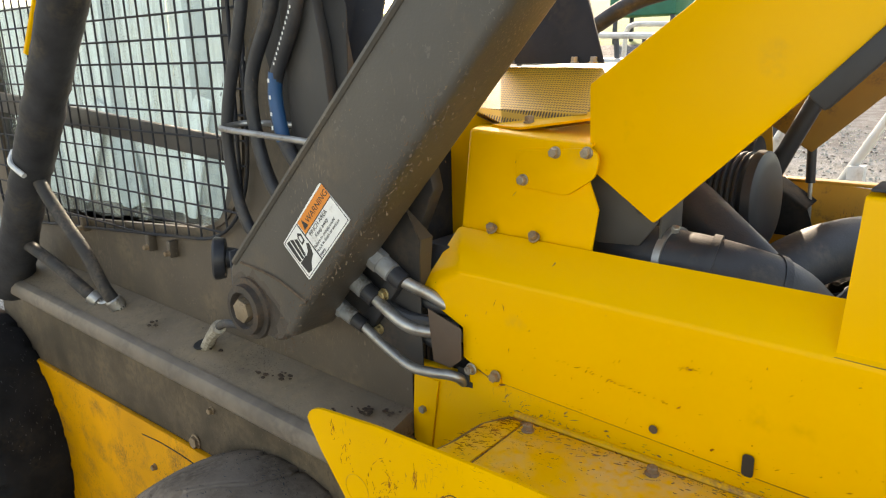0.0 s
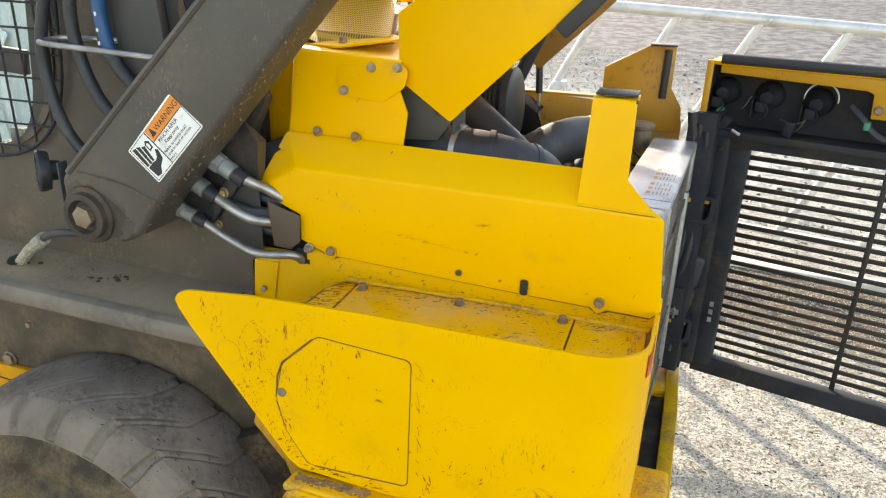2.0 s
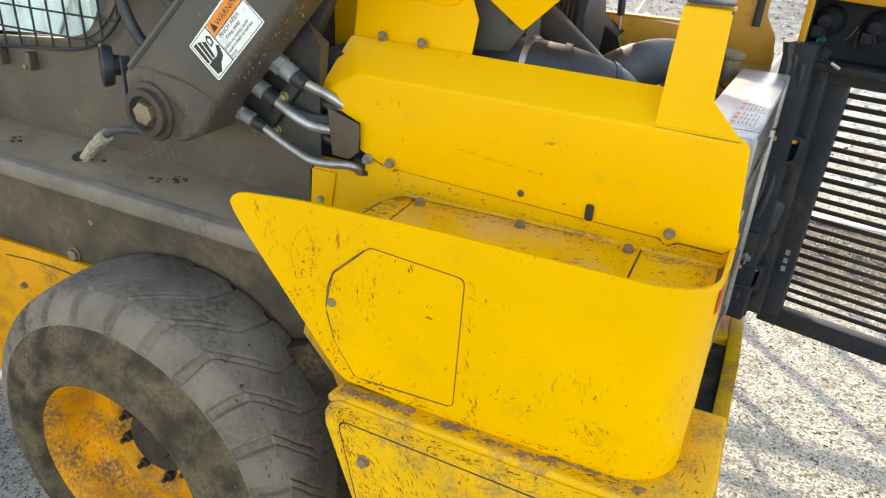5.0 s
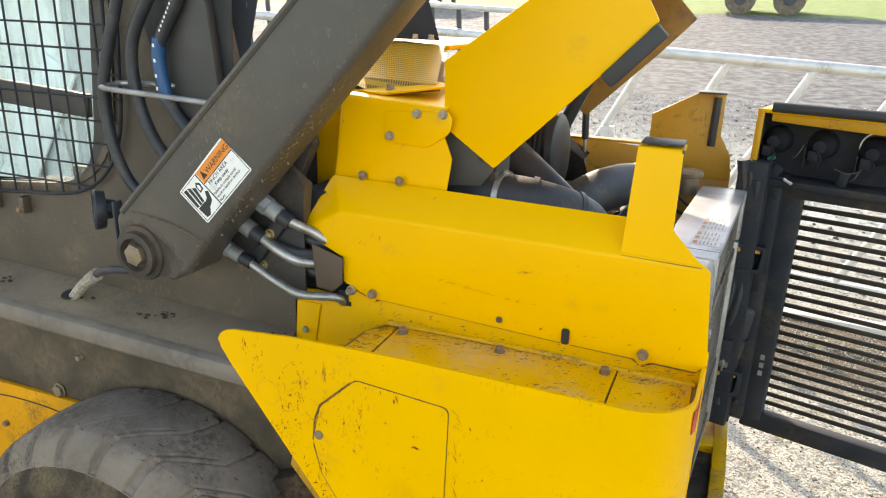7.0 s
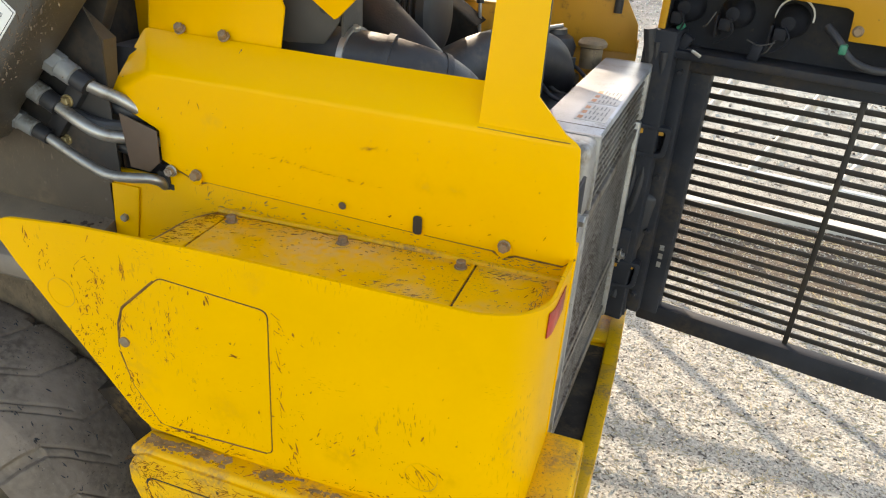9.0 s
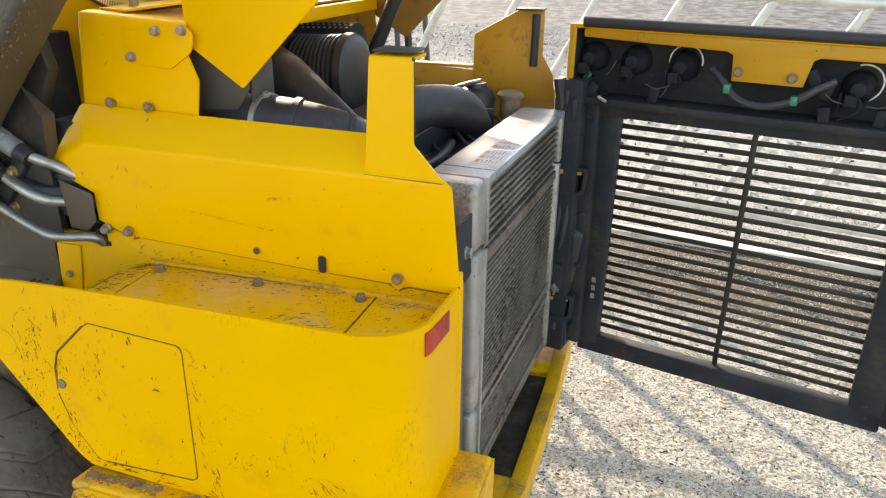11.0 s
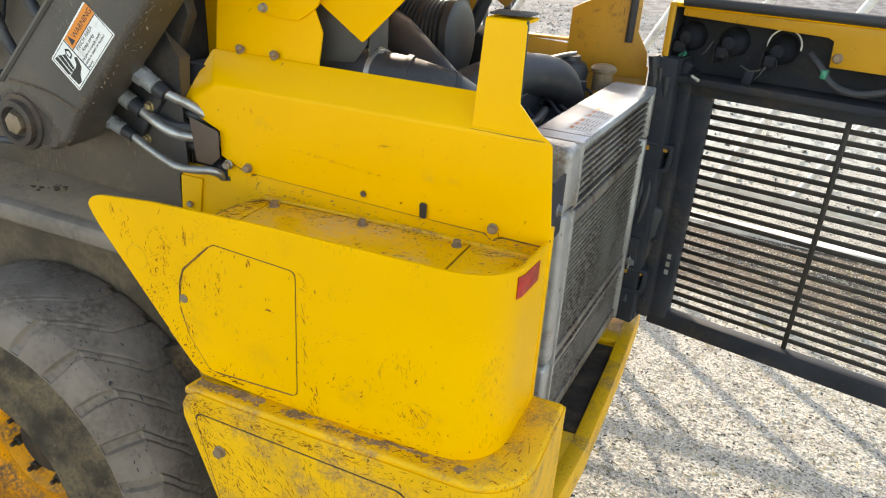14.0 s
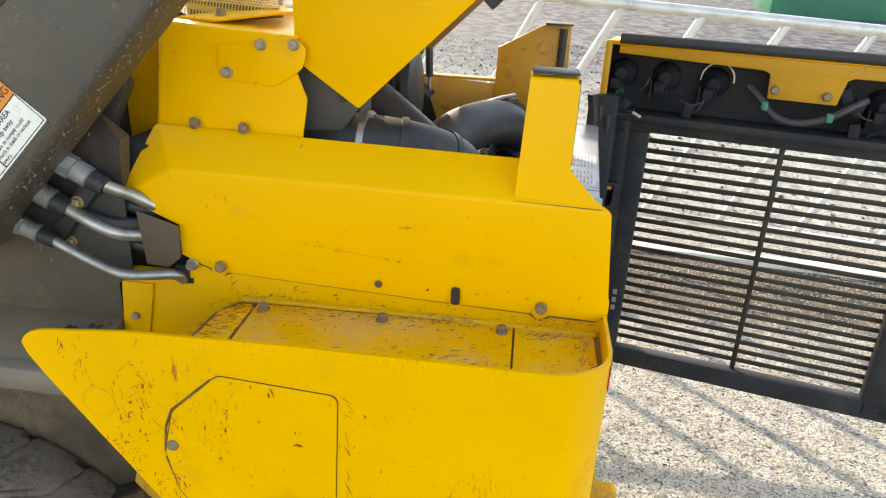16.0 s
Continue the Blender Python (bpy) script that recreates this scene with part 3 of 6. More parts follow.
part("tank_lid", plate(rounded([(-0.1028, TF + 0.012), (-0.1028, -0.004), (0.026, -0.004), (0.026, -0.11), (-0.01, TF + 0.045), (-0.06, TF + 0.014)], [0.003, 0.003, 0.01, 0.03, 0.03, 0.02]), 1.1505, 1.1545, "z", 0.0015), yellow_lid, tank)
part("recess_floor", plate(rounded([(-0.615, TF + 0.012), (-0.598, -0.12), (-0.596, -0.05), (-0.572, -0.012), (-0.548, -0.012), (-0.545, TF + 0.012)], 0.012), 1.148, 1.1525, "z", 0.001), yellow_lid, tank)
part("weld_lip", tube([(-0.57, 0.0, 1.154), (-0.3, 0.001, 1.156), (0.03, 0.001, 1.154)], 0.006, 8, 4), yellow_dirty, tank)
rnd = random.Random(8)
for k in range(26):
    yy = TF + 0.02 + k * 0.0076
    part("rust_spot", lathe([(0, 0.0022 + rnd.random() * 0.0012), (0.0016, 0.0016)], (-0.1045 + rnd.uniform(-0.002, 0.002), yy, 1.150), (0, 0, 1), 6), rusty, tank)
bolts(lid, [(-0.524, -0.034, 1.156), (-0.323, -0.028, 1.156), (-0.124, -0.026, 1.156)], (0, 0, 1), 0.0145)
chips(cover, [(-0.30 - 0.02 * k, 1.2538 + 0.0021 * k, 0.012, 0.002, 3, 0.006, 1.3) for k in range(10)] + [(-0.292, 1.314, 0.018, 0.006, 9, 0.008, 1.1), (-0.45, 1.25, 0.25, 0.06, 16, 0.005, 0.8), (-0.1, 1.28, 0.1, 0.08, 10, 0.006, 0.1), (-0.6, 1.30, 0.1, 0.1, 8, 0.008, 0.1), (-0.35, 1.205, 0.35, 0.02, 26, 0.006, 1.4), (-0.25, 1.33, 0.3, 0.06, 22, 0.004, 0.5)], -0.0042, 3, inside=lambda x, z: 1.192 < z < 1.37 and -0.67 < x < 0.02)
FZ = TF - 0.0003
chips(tank, [(-0.643, 1.117, 0.016, 0.055, 24, 0.010, 0.1), (-0.652, 1.06, 0.04, 0.06, 26, 0.007, 0.2), (-0.675, 1.07, 0.02, 0.03, 16, 0.007, 0.2), (-0.736, 1.131, 0.02, 0.03, 14, 0.008, 0.1), (-0.76, 1.16, 0.006, 0.02, 4, 0.016, 0.05),
             (-0.671, 1.003, 0.04, 0.04, 30, 0.008, 0.4), (-0.62, 0.93, 0.05, 0.05, 36, 0.008, 0.5), (-0.60, 0.885, 0.04, 0.03, 40, 0.008, 0.6), (-0.5, 0.852, 0.14, 0.012, 60, 0.01, 1.4), (-0.321, 1.104, 0.03, 0.025, 8, 0.016, -0.9),
             (-0.31, 0.86, 0.02, 0.06, 16, 0.014, -0.2), (-0.2, 0.845, 0.25, 0.012, 60, 0.01, 1.5), (-0.2, 1.0, 0.35, 0.25, 46, 0.007, 0.3), (-0.12, 0.90, 0.06, 0.05, 16, 0.008, -0.5), (-0.25, 0.93, 0.1, 0.03, 14, 0.008, 0.8)], FZ, 4, inside=lambda x, z: x > -0.815 and tank_low(x + 0.822) + 0.006 < z < tank_low(x + 0.822) + 0.5 and z < tank_top(x + 0.822) - 0.004)
chips(tank, [(-0.589, 1.144, 0.003, 0.02, 5, 0.03, 0.05), (-0.333, 0.99, 0.006, 0.1, 6, 0.014, -0.2), (-0.325, 1.08, 0.012, 0.04, 4, 0.022, -0.7), (-0.105, 0.905, 0.03, 0.03, 14, 0.02, -0.6), (-0.66, 1.10, 0.02, 0.05, 6, 0.02, 0.08), (-0.63, 1.12, 0.01, 0.04, 3, 0.02, 0.05)], FZ, 11, inside=lambda x, z: z < tank_top(x + 0.822) - 0.004)
chips(tank, [(-0.555, 1.08, 0.05, 0.06, 22, 0.007, 0.2), (-0.598, 1.055, 0.008, 0.03, 8, 0.016, 0.1), (-0.516, 1.064, 0.006, 0.05, 12, 0.01, 0.05), (-0.592, 0.952, 0.02, 0.03, 14, 0.009, -0.5), (-0.444, 1.134, 0.01, 0.008, 5, 0.012, -0.6),
             (-0.40, 1.041, 0.006, 0.003, 5, 0.010, 1.4), (-0.528, 0.998, 0.004, 0.004, 4, 0.010, -0.4), (-0.45, 1.0, 0.16, 0.18, 30, 0.006, 0.4), (-0.52, 0.88, 0.05, 0.02, 18, 0.008, 0.7)], TF - 0.0024, 5, name="chipped_paint")
chips(tank, [(-0.3, -0.018, 0.4, 0.008, 60, 0.007, 1.4), (-0.5, -0.06, 0.06, 0.08, 9, 0.010, 1.2), (-0.35, -0.09, 0.3, 0.1, 12, 0.010, 1.3), (-0.2, -0.14, 0.06, 0.03, 16, 0.012, 1.2), (-0.12, -0.06, 0.03, 0.08, 9, 0.008, 1.0)], 1.1561, 31, name="chipped_paint", flat=True, inside=lambda x, y: -0.535 < x < -0.11 and -0.21 < y < -0.008)
chips(tank, [(-0.33, 1.163, 0.55, 0.012, 130, 0.006, 1.5), (-0.02, 1.165, 0.08, 0.014, 40, 0.012, 1.3), (-0.55, 1.17, 0.1, 0.03, 40, 0.010, 1.0)], 0.0042, 34, mat=dirt_m, name="seam_grime", inside=lambda x, z: 1.152 < z < 1.185 and -0.6 < x < 0.03)
chips(tank, [(-0.3, -0.014, 0.45, 0.010, 130, 0.007, 1.5), (-0.33, -0.03, 0.4, 0.02, 50, 0.008, 1.4), (-0.42, -0.05, 0.12, 0.05, 30, 0.010, 1.2), (-0.16, -0.15, 0.10, 0.05, 60, 0.012, 1.1), (-0.25, -0.10, 0.3, 0.12, 40, 0.012, 1.3)], 1.1561, 35, mat=mud_m, name="lid_grime", flat=True, inside=lambda x, z: -0.535 < x < -0.11 and -0.21 < z < -0.008)
chips(tank, [(-0.04, -0.02, 0.12, 0.012, 50, 0.012, 1.4), (0.01, -0.06, 0.02, 0.1, 50, 0.012, 0.2), (-0.05, -0.11, 0.08, 0.1, 30, 0.012, 1.0)], 1.1546, 36, mat=mud_m, name="lid_grime", flat=True, inside=lambda x, z: -0.10 < x < 0.024 and -0.17 < z < -0.006)
chips(tank, [(-0.58, -0.08, 0.03, 0.08, 26, 0.010, 1.0), (-0.575, -0.06, 0.03, 0.1, 120, 0.009, 0.9), (-0.56, -0.02, 0.03, 0.02, 40, 0.008, 1.3)], 1.1526, 32, name="chipped_paint", flat=True)
chips(tank, [(-0.03, -0.09, 0.1, 0.1, 14, 0.010, 1.2), (0.01, -0.08, 0.02, 0.08, 16, 0.010, 0.5)], 1.1546, 33, name="chipped_paint", flat=True, inside=lambda x, y: -0.10 < x < 0.024 and -0.17 < y < -0.006)
refl = arc(-0.06, TF + 0.1, 0.1018, -18, 0, 6) + [(0.0432, -0.052)]
skin(tank, "reflector", red_m, refl, lerp_table([(0, 1.188), (0.12, 1.176)]), lerp_table([(0, 1.148), (0.12, 1.138)]), 0.0012, "worn red reflector strip", 12)

# lower side panel with a dirty ledge
LF = -0.272
low_path = [(-0.592, LF), (-0.0, LF)] + arc(0.0, LF + 0.11, 0.11, -90, 0)[1:] + [(0.11, 0.04)]
low_top = lerp_table([(0, 0.80), (0.012, 0.823), (0.03, 0.834), (0.3, 0.826), (2, 0.828)])
low_bot = lerp_table([(0, 0.77), (0.13, 0.4), (2, 0.4)])
lower = skin(loader, "lower_side_panel", yellow_dirty, low_path, low_top, low_bot, 0.01, "muddy yellow lower panel with a rounded rear corner")
ledge = [(-0.592, LF + 0.005), (-0.0, LF + 0.004)] + arc(0.0, LF + 0.11, 0.107, -90, 0)[1:] + [(0.107, 0.035), (0.03, 0.035), (0.03, -0.13), (-0.06, -0.215), (-0.585, -0.215)]
part("ledge", plate(ledge, 0.818, 0.838, "z", 0.008, 3), yellow_dirty, lower, "muddy ledge")
lh = rounded([(-0.567, 0.79), (-0.09, 0.775), (-0.066, 0.45), (-0.49, 0.45)], [0.02, 0.035, 0.02, 0.02])
part("hatch_gap", plate(lh, LF - 0.0005, LF + 0.002, w=0), ink, lower)
lc = Vector((-0.3, 0.62))
part("hatch", plate([tuple(lc + (Vector(p) - lc) * 0.985) for p in lh], LF - 0.003, LF + 0.002, w=0.0012, seg=1), yellow_dirty, lower, "muddy lower hatch")
bolts(lower, [(-0.505, LF - 0.003, 0.714), (-0.11, LF - 0.003, 0.70)], N, 0.019)

chips(lower, [(-0.56, 0.74, 0.04, 0.14, 130, 0.016, -0.4), (-0.42, 0.66, 0.16, 0.18, 260, 0.014, -0.5), (-0.28, 0.55, 0.2, 0.2, 200, 0.014, -0.4), (-0.1, 0.65, 0.12, 0.2, 70, 0.012, -0.3)], LF - 0.0031, 6, inside=lambda x, z: x > -0.575 + (0.80 - z) * 0.24 and z < 0.80)
chips(lower, [(-0.3, -0.246, 0.5, 0.02, 160, 0.014, 1.4), (-0.05, -0.24, 0.1, 0.03, 26, 0.02, 1.2), (0.06, -0.15, 0.05, 0.1, 16, 0.02, 0.3)], 0.8381, 12, name="chipped_paint", flat=True, inside=lambda x, y: -0.575 < x < 0.09 and y > LF + 0.014 and math.hypot(max(0.0, x), min(0.0, y - LF - 0.11)) < 0.097)
chips(lower, [(-0.55, 0.812, 0.06, 0.02, 70, 0.012, 1.2), (-0.3, 0.806, 0.4, 0.016, 160, 0.012, 1.4)], LF - 0.0004, 7, inside=lambda x, z: x > -0.585 + (0.80 - z) * 0.24 and z < 0.826)
heap = random.Random(9)
bm = bmesh.new()
for k in range(1500):
    x = heap.uniform(-0.575, 0.0)
    wide = 0.013 if x < -0.3 else 0.008
    y = -0.230 - abs(heap.gauss(0, wide))
    if y < -0.268 or noise.noise((x * 14, y * 40, 0)) < -0.12:
        continue
    s = heap.uniform(0.0008, 0.0036)
    b2 = bmesh.ops.create_icosphere(bm, subdivisions=1, radius=s)
    bmesh.ops.scale(bm, vec=(heap.uniform(0.8, 2.0), heap.uniform(0.7, 1.2), 0.4), verts=b2["verts"])
    bmesh.ops.translate(bm, verts=b2["verts"], vec=(x, y, 0.8383))
tagged(part("mud_line", bm, mud_m, lower), "dried mud crumbs along the ledge", kind="stuff")

tray_m = material("muddy_dark_tray", (0.045, 0.034, 0.025), 0.85, 0, 0.4, 14, 0.5, 110, (0.13, 0.085, 0.045), 0.5, 16, spec=0.2, speck=(0.2, 0.15, 0.09))
# rear bumper tray
bm_pts = [(0.02, -0.02), (0.11, -0.02), (0.135, 0.3), (0.142, 0.7), (0.14, 1.06), (0.1, 1.1), (0.02, 1.1)]
bumper = part("rear_bumper", plate(bm_pts, 0.462, 0.535, "z", 0.006), yellow_dirty, loader, "yellow bumper with a dark footwell")
rim_out = [(0.11, 0.0), (0.135, 0.3), (0.142, 0.7), (0.138, 1.07)]
for a, b in zip(rim_out, rim_out[1:]):
    part("rim", plate([a, b, (b[0] - 0.04, b[1]), (a[0] - 0.04, a[1])], 0.534, 0.552, "z", 0.003), yellow_dirty, bumper)
part("footwell", box((-0.08, 0.34, 0.531), (0.1, 0.80, 0.538), 0.002), tray_m, bumper, "dark muddy recess")
part("cross_piece", box((-0.05, 0.82, 0.53), (0.105, 0.88, 0.55), 0.004), yellow_dirty, bumper)
part("near_piece", box((-0.05, 0.05, 0.53), (0.1, 0.32, 0.55), 0.004), yellow_dirty, bumper)

# ---- radiator and oil cooler ----
RM = Matrix.Translation((0.030, 0.225, 0)) @ Matrix.Rotation(radians(-4), 4, "Z")


def rad(lo, hi, w=0.003):
    return place(box(lo, hi, w), RM)


top_m = material("scuffed_dull_aluminium", (0.42, 0.44, 0.465), 0.36, 0.35, 0.2, 9, 0.15, 200, (0.25, 0.23, 0.20), 0.3, 11, 0.7, (0.10, 0.09, 0.075))
faded_m = material("faded_red_print", (0.58, 0.25, 0.13), 0.6)
bar_m = material("faded_grey_print", (0.22, 0.225, 0.235), 0.6)
paper_m = material("faded_label", (0.50, 0.50, 0.49), 0.5, 0, 0.12, 30, 0.05, 200, (0.25, 0.23, 0.2), 0.4, 30)
# local: x = depth (rear face at 0), y = across, z = up
cooler = part("oil_cooler", rad((-0.10, 0.0, 1.185), (-0.012, 0.655, 1.30), 0.003), core_m, loader, "aluminium oil cooler with flat tubes")
part("top_plate", rad((-0.115, -0.005, 1.30), (0.003, 0.66, 1.318), 0.004), top_m, cooler, "scuffed aluminium top with labels")
part("end_tank", place(box((-0.115, -0.066, 1.182), (0.004, 0.002, 1.319), 0.016, 4), RM), alu, cooler, "cast aluminium end tank")
part("tank_flange", place(box((-0.10, -0.006, 1.184), (0.0075, 0.006, 1.3195), 0.002, 2), RM), alu, cooler)
part("tank_seam", place(box((-0.112, 0.052, 1.3178), (0.003, 0.054, 1.3185), 0), RM), joint_m, cooler)
part("end_tank", place(box((-0.115, 0.648, 1.178), (0.004, 0.675, 1.318), 0.006, 2), RM), alu, cooler)
for i in range(7):
    z = 1.188 + i * 0.0165
    part("tube", rad((-0.02, 0.004, z), (-0.004, 0.648, z + 0.008), 0.002), fin_m, cooler)
for x0, x1, y0, y1 in ((-0.062, -0.004, 0.085, 0.20), (-0.062, -0.004, 0.212, 0.325)):
    lab_ = part("label", rad((x0, y0, 1.318), (x1, y1, 1.3188), 0), paper_m, cooler, "worn paper label with faded print")
    for j in range(3):
        yy = y0 + 0.008 + j * 0.036
        part("label_field", rad((x0 + 0.004, yy, 1.3189), (x0 + 0.013, yy + 0.02, 1.3192), 0), faded_m, lab_)
        for q in range(5):
            part("label_bar", rad((x0 + 0.018 + q * 0.0075, yy, 1.3189), (x0 + 0.0205 + q * 0.0075, yy + 0.016 + 0.012 * ((q * 7 + j) % 3) / 2, 1.3192), 0), bar_m, lab_)
radiator = part("radiator", rad((-0.11, 0.0, 0.60), (-0.016, 0.655, 1.172), 0.003), core_m, loader, "dusty aluminium radiator")
part("end_tank", place(box((-0.11, -0.050, 0.812), (0.003, 0.0, 1.176), 0.014, 4), RM), alu, radiator, "grey end tank")
part("tank_flange", place(box((-0.10, -0.006, 0.60), (0.0065, 0.005, 1.174), 0.002, 2), RM), alu, radiator)
part("end_tank", place(box((-0.11, -0.048, 0.585), (0.001, 0.002, 0.803), 0.012, 3), RM), alu, radiator)
part("end_tank", place(box((-0.11, 0.648, 0.595), (0.004, 0.672, 1.174), 0.005, 2), RM), alu, radiator)
for z0, z1 in ((1.133, 1.155), (0.793, 0.815), (0.762, 0.778), (0.596, 0.63)):
    part("cross_band", rad((-0.02, 0.0, z0), (-0.002, 0.65, z1), 0.002), fin_m, radiator)
for z0, z1, n in ((0.817, 1.131, 24), (0.634, 0.760, 9), (1.158, 1.172, 1)):
    for i in range(n):
        z = z0 + (z1 - z0) * (i + 0.5) / n
        part("tube", rad((-0.02, 0.002, z - 0.0032), (-0.007, 0.65, z + 0.0032), 0.0012), fin_m, radiator)
part("drain_fitting", join(lathe([(0, 0.014), (0.022, 0.014), (0.024, 0.009), (0.05, 0.009)], (0.055, 0.893, 0.792), (1, -0.2, 0), 12), lathe([(0.03, 0.013), (0.042, 0.013)], (0.055, 0.893, 0.792), (1, -0.2, 0), 6), box((0.088, 0.872, 0.775), (0.093, 0.90, 0.812), 0.002)), zinc, radiator, "zinc drain cock")
side_steel = material("dusty_grey_steel", (0.11, 0.10, 0.09), 0.6, 0.1, 0.25, 9, 0.2, 180, (0.17, 0.13, 0.09), 0.5, 9)
brk = part("bracket", plate(rounded([(0.03, 1.162), (0.125, 1.162), (0.125, 1.283), (0.03, 1.29)], 0.006, 3), 0.026, 0.031, "x", 0.001), blackp, loader, "black mounting bracket")
bolts(brk, [(0.031, 0.083, 1.222)], (1, 0, 0), 0.017, zinc)
for z in (0.905, 0.80, 0.70):
    bolts(loader, [(-0.019, 0.078, z)], (1, 0, 0), 0.014, zinc)
part("tank_side", box((-0.11, 0.095, 0.60), (0.012, 0.172, 1.16), 0.004), side_steel, loader, "dusty grey side of the radiator")
part("bay_side", box((-0.15, 0.03, 0.55), (-0.02, 0.09, 1.28), 0.004), blackp, loader)

# Darker copy of the yellow, with the shade inside the door put in.
yellow_shade = material("yellow_paint_shaded", (0.56, 0.265, 0.008), 0.5, 0, 0.1, 5, 0.1, 200, (0.3, 0.16, 0.05), 0.1, 12, 0.2)
olive_m = material("olive_lamp_ring", (0.11, 0.085, 0.008), 0.5)
wire_m = material("grey_wire", (0.06, 0.057, 0.055), 0.5)

slat_m = material("dusty_black_slat", (0.022, 0.018, 0.014), 0.5, 0, 0.25, 9, 0.1, 240, (0.06, 0.042, 0.028), 0.4, 7, spec=0.4)

# ---- open rear door, seen from inside ----
DM = Matrix.Translation((0.10, 1.0, 0)) @ Matrix.Rotation(radians(-13.8), 4, "Z")


def dbox(u0, u1, n0, n1, z0, z1, w=0.003, seg=2):
    """A block of the door: u along it from the hinge, n towards its inner side, z up."""
    return place(box((u0, -n1, z0), (u1, -n0, z1), w, seg), DM)


def dplate(pts, n0, n1, w=0.002):
    return place(plate(pts, -n1, -n0, "y", w), DM)


def dpt(u, n, z):
    return tuple(DM @ Vector((u, -n, z)))


door = part("rear_door", dbox(0.86, 1.0, -0.01, 0.0, 0.585, 1.33), blackp, loader, "black rear door with grille, open, yellow lamp panel")
U0, U1, Z0, Z1 = 0.135, 0.819, 0.626, 1.302
part("stile", dbox(0.075, U0, -0.012, 0.035, 0.60, 1.33, 0.008), blackp, door)
part("stile", dbox(U1, 0.90, -0.012, 0.030, 0.575, 1.33, 0.006), blackp, door)
part("outer_edge", dbox(0.985, 1.0, -0.012, 0.05, 0.545, 1.33, 0.003), blackp, door)
part("lower_rail", dbox(0.075, 0.90, -0.012, 0.03, 0.568, Z0, 0.006), blackp, door)
part("lower_corner", dplate([(0.90, 0.575), (1.0, 0.548), (1.0, 0.60), (0.90, 0.60)], -0.012, 0.0), blackp, door)
part("upper_rail", dbox(0.075, 1.0, -0.012, 0.05, Z1, 1.35, 0.006), blackp, door)
part("middle_bar", dbox((U0 + U1) / 2 - 0.007, (U0 + U1) / 2 + 0.007, -0.003, 0.006, Z0, Z1, 0.002), slat_m, door)
for i in range(22):
    z = Z0 + (Z1 - Z0) * (i + 1) / 23
    part("slat", dbox(U0, U1, -0.0025, 0.0025, z - 0.0072, z + 0.0072, 0.002), slat_m, door)
# Pale blocks paint the daylight that shows through the vent slots.
for zc in (0.852, 0.878, 0.904):
    part("vent_slot_daylight", dbox(0.872, 0.887, 0.029, 0.0305, zc - 0.006, zc + 0.006, 0), alu, door)
    part("vent_slot_daylight", dbox(0.104, 0.116, 0.0345, 0.036, zc - 0.1, zc - 0.084, 0), alu, door)
# lamp housing along the top
part("housing_back", dbox(0.0, 1.0, -0.03, -0.015, 1.34, 1.535), blackp, door)
part("housing_floor", dbox(0.02, 1.0, -0.02, 0.085, 1.335, 1.355), blackp, door)
part("housing_roof", dbox(0.0, 1.0, -0.03, 0.075, 1.528, 1.54, 0.004), yellow, door)
part("housing_end", dbox(-0.003, 0.006, -0.03, 0.076, 1.38, 1.535, 0.002), blackp, door)
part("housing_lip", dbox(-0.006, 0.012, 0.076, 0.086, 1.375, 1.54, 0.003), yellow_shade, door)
part("top_seal", place(tube([(0.03, -0.075, 1.546), (1.0, -0.075, 1.546)], 0.014, 12, 0), DM), seal_m, door, "black rubber seal")
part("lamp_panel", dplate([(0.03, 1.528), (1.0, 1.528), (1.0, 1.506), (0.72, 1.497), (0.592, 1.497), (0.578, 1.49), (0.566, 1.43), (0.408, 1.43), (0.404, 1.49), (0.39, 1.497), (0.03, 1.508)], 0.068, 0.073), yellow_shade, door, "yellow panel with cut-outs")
bolts(door, [dpt(0.422, 0.0735, 1.453), dpt(0.541, 0.0735, 1.449)], tuple(DM.to_3x3() @ Vector((0, -1, 0))), 0.017)
axis_in = tuple(DM.to_3x3() @ Vector((0, -1, 0)))
lamp_m = material("dull_black_plastic", (0.016, 0.0175, 0.023), 0.6, 0, 0.3, 12, 0.1, 200, (0.05, 0.045, 0.04), 0.25, 14, spec=0.2)
LAMPS = ((0.045, 1.462, "", 0, 0), (0.160, 1.462, "", 0, 0), (0.284, 1.458, "lit", -10, 190), (0.684, 1.444, "lit", -75, 110), (0.812, 1.446, "olive", 190, 350), (0.925, 1.446, "olive", 200, 340))
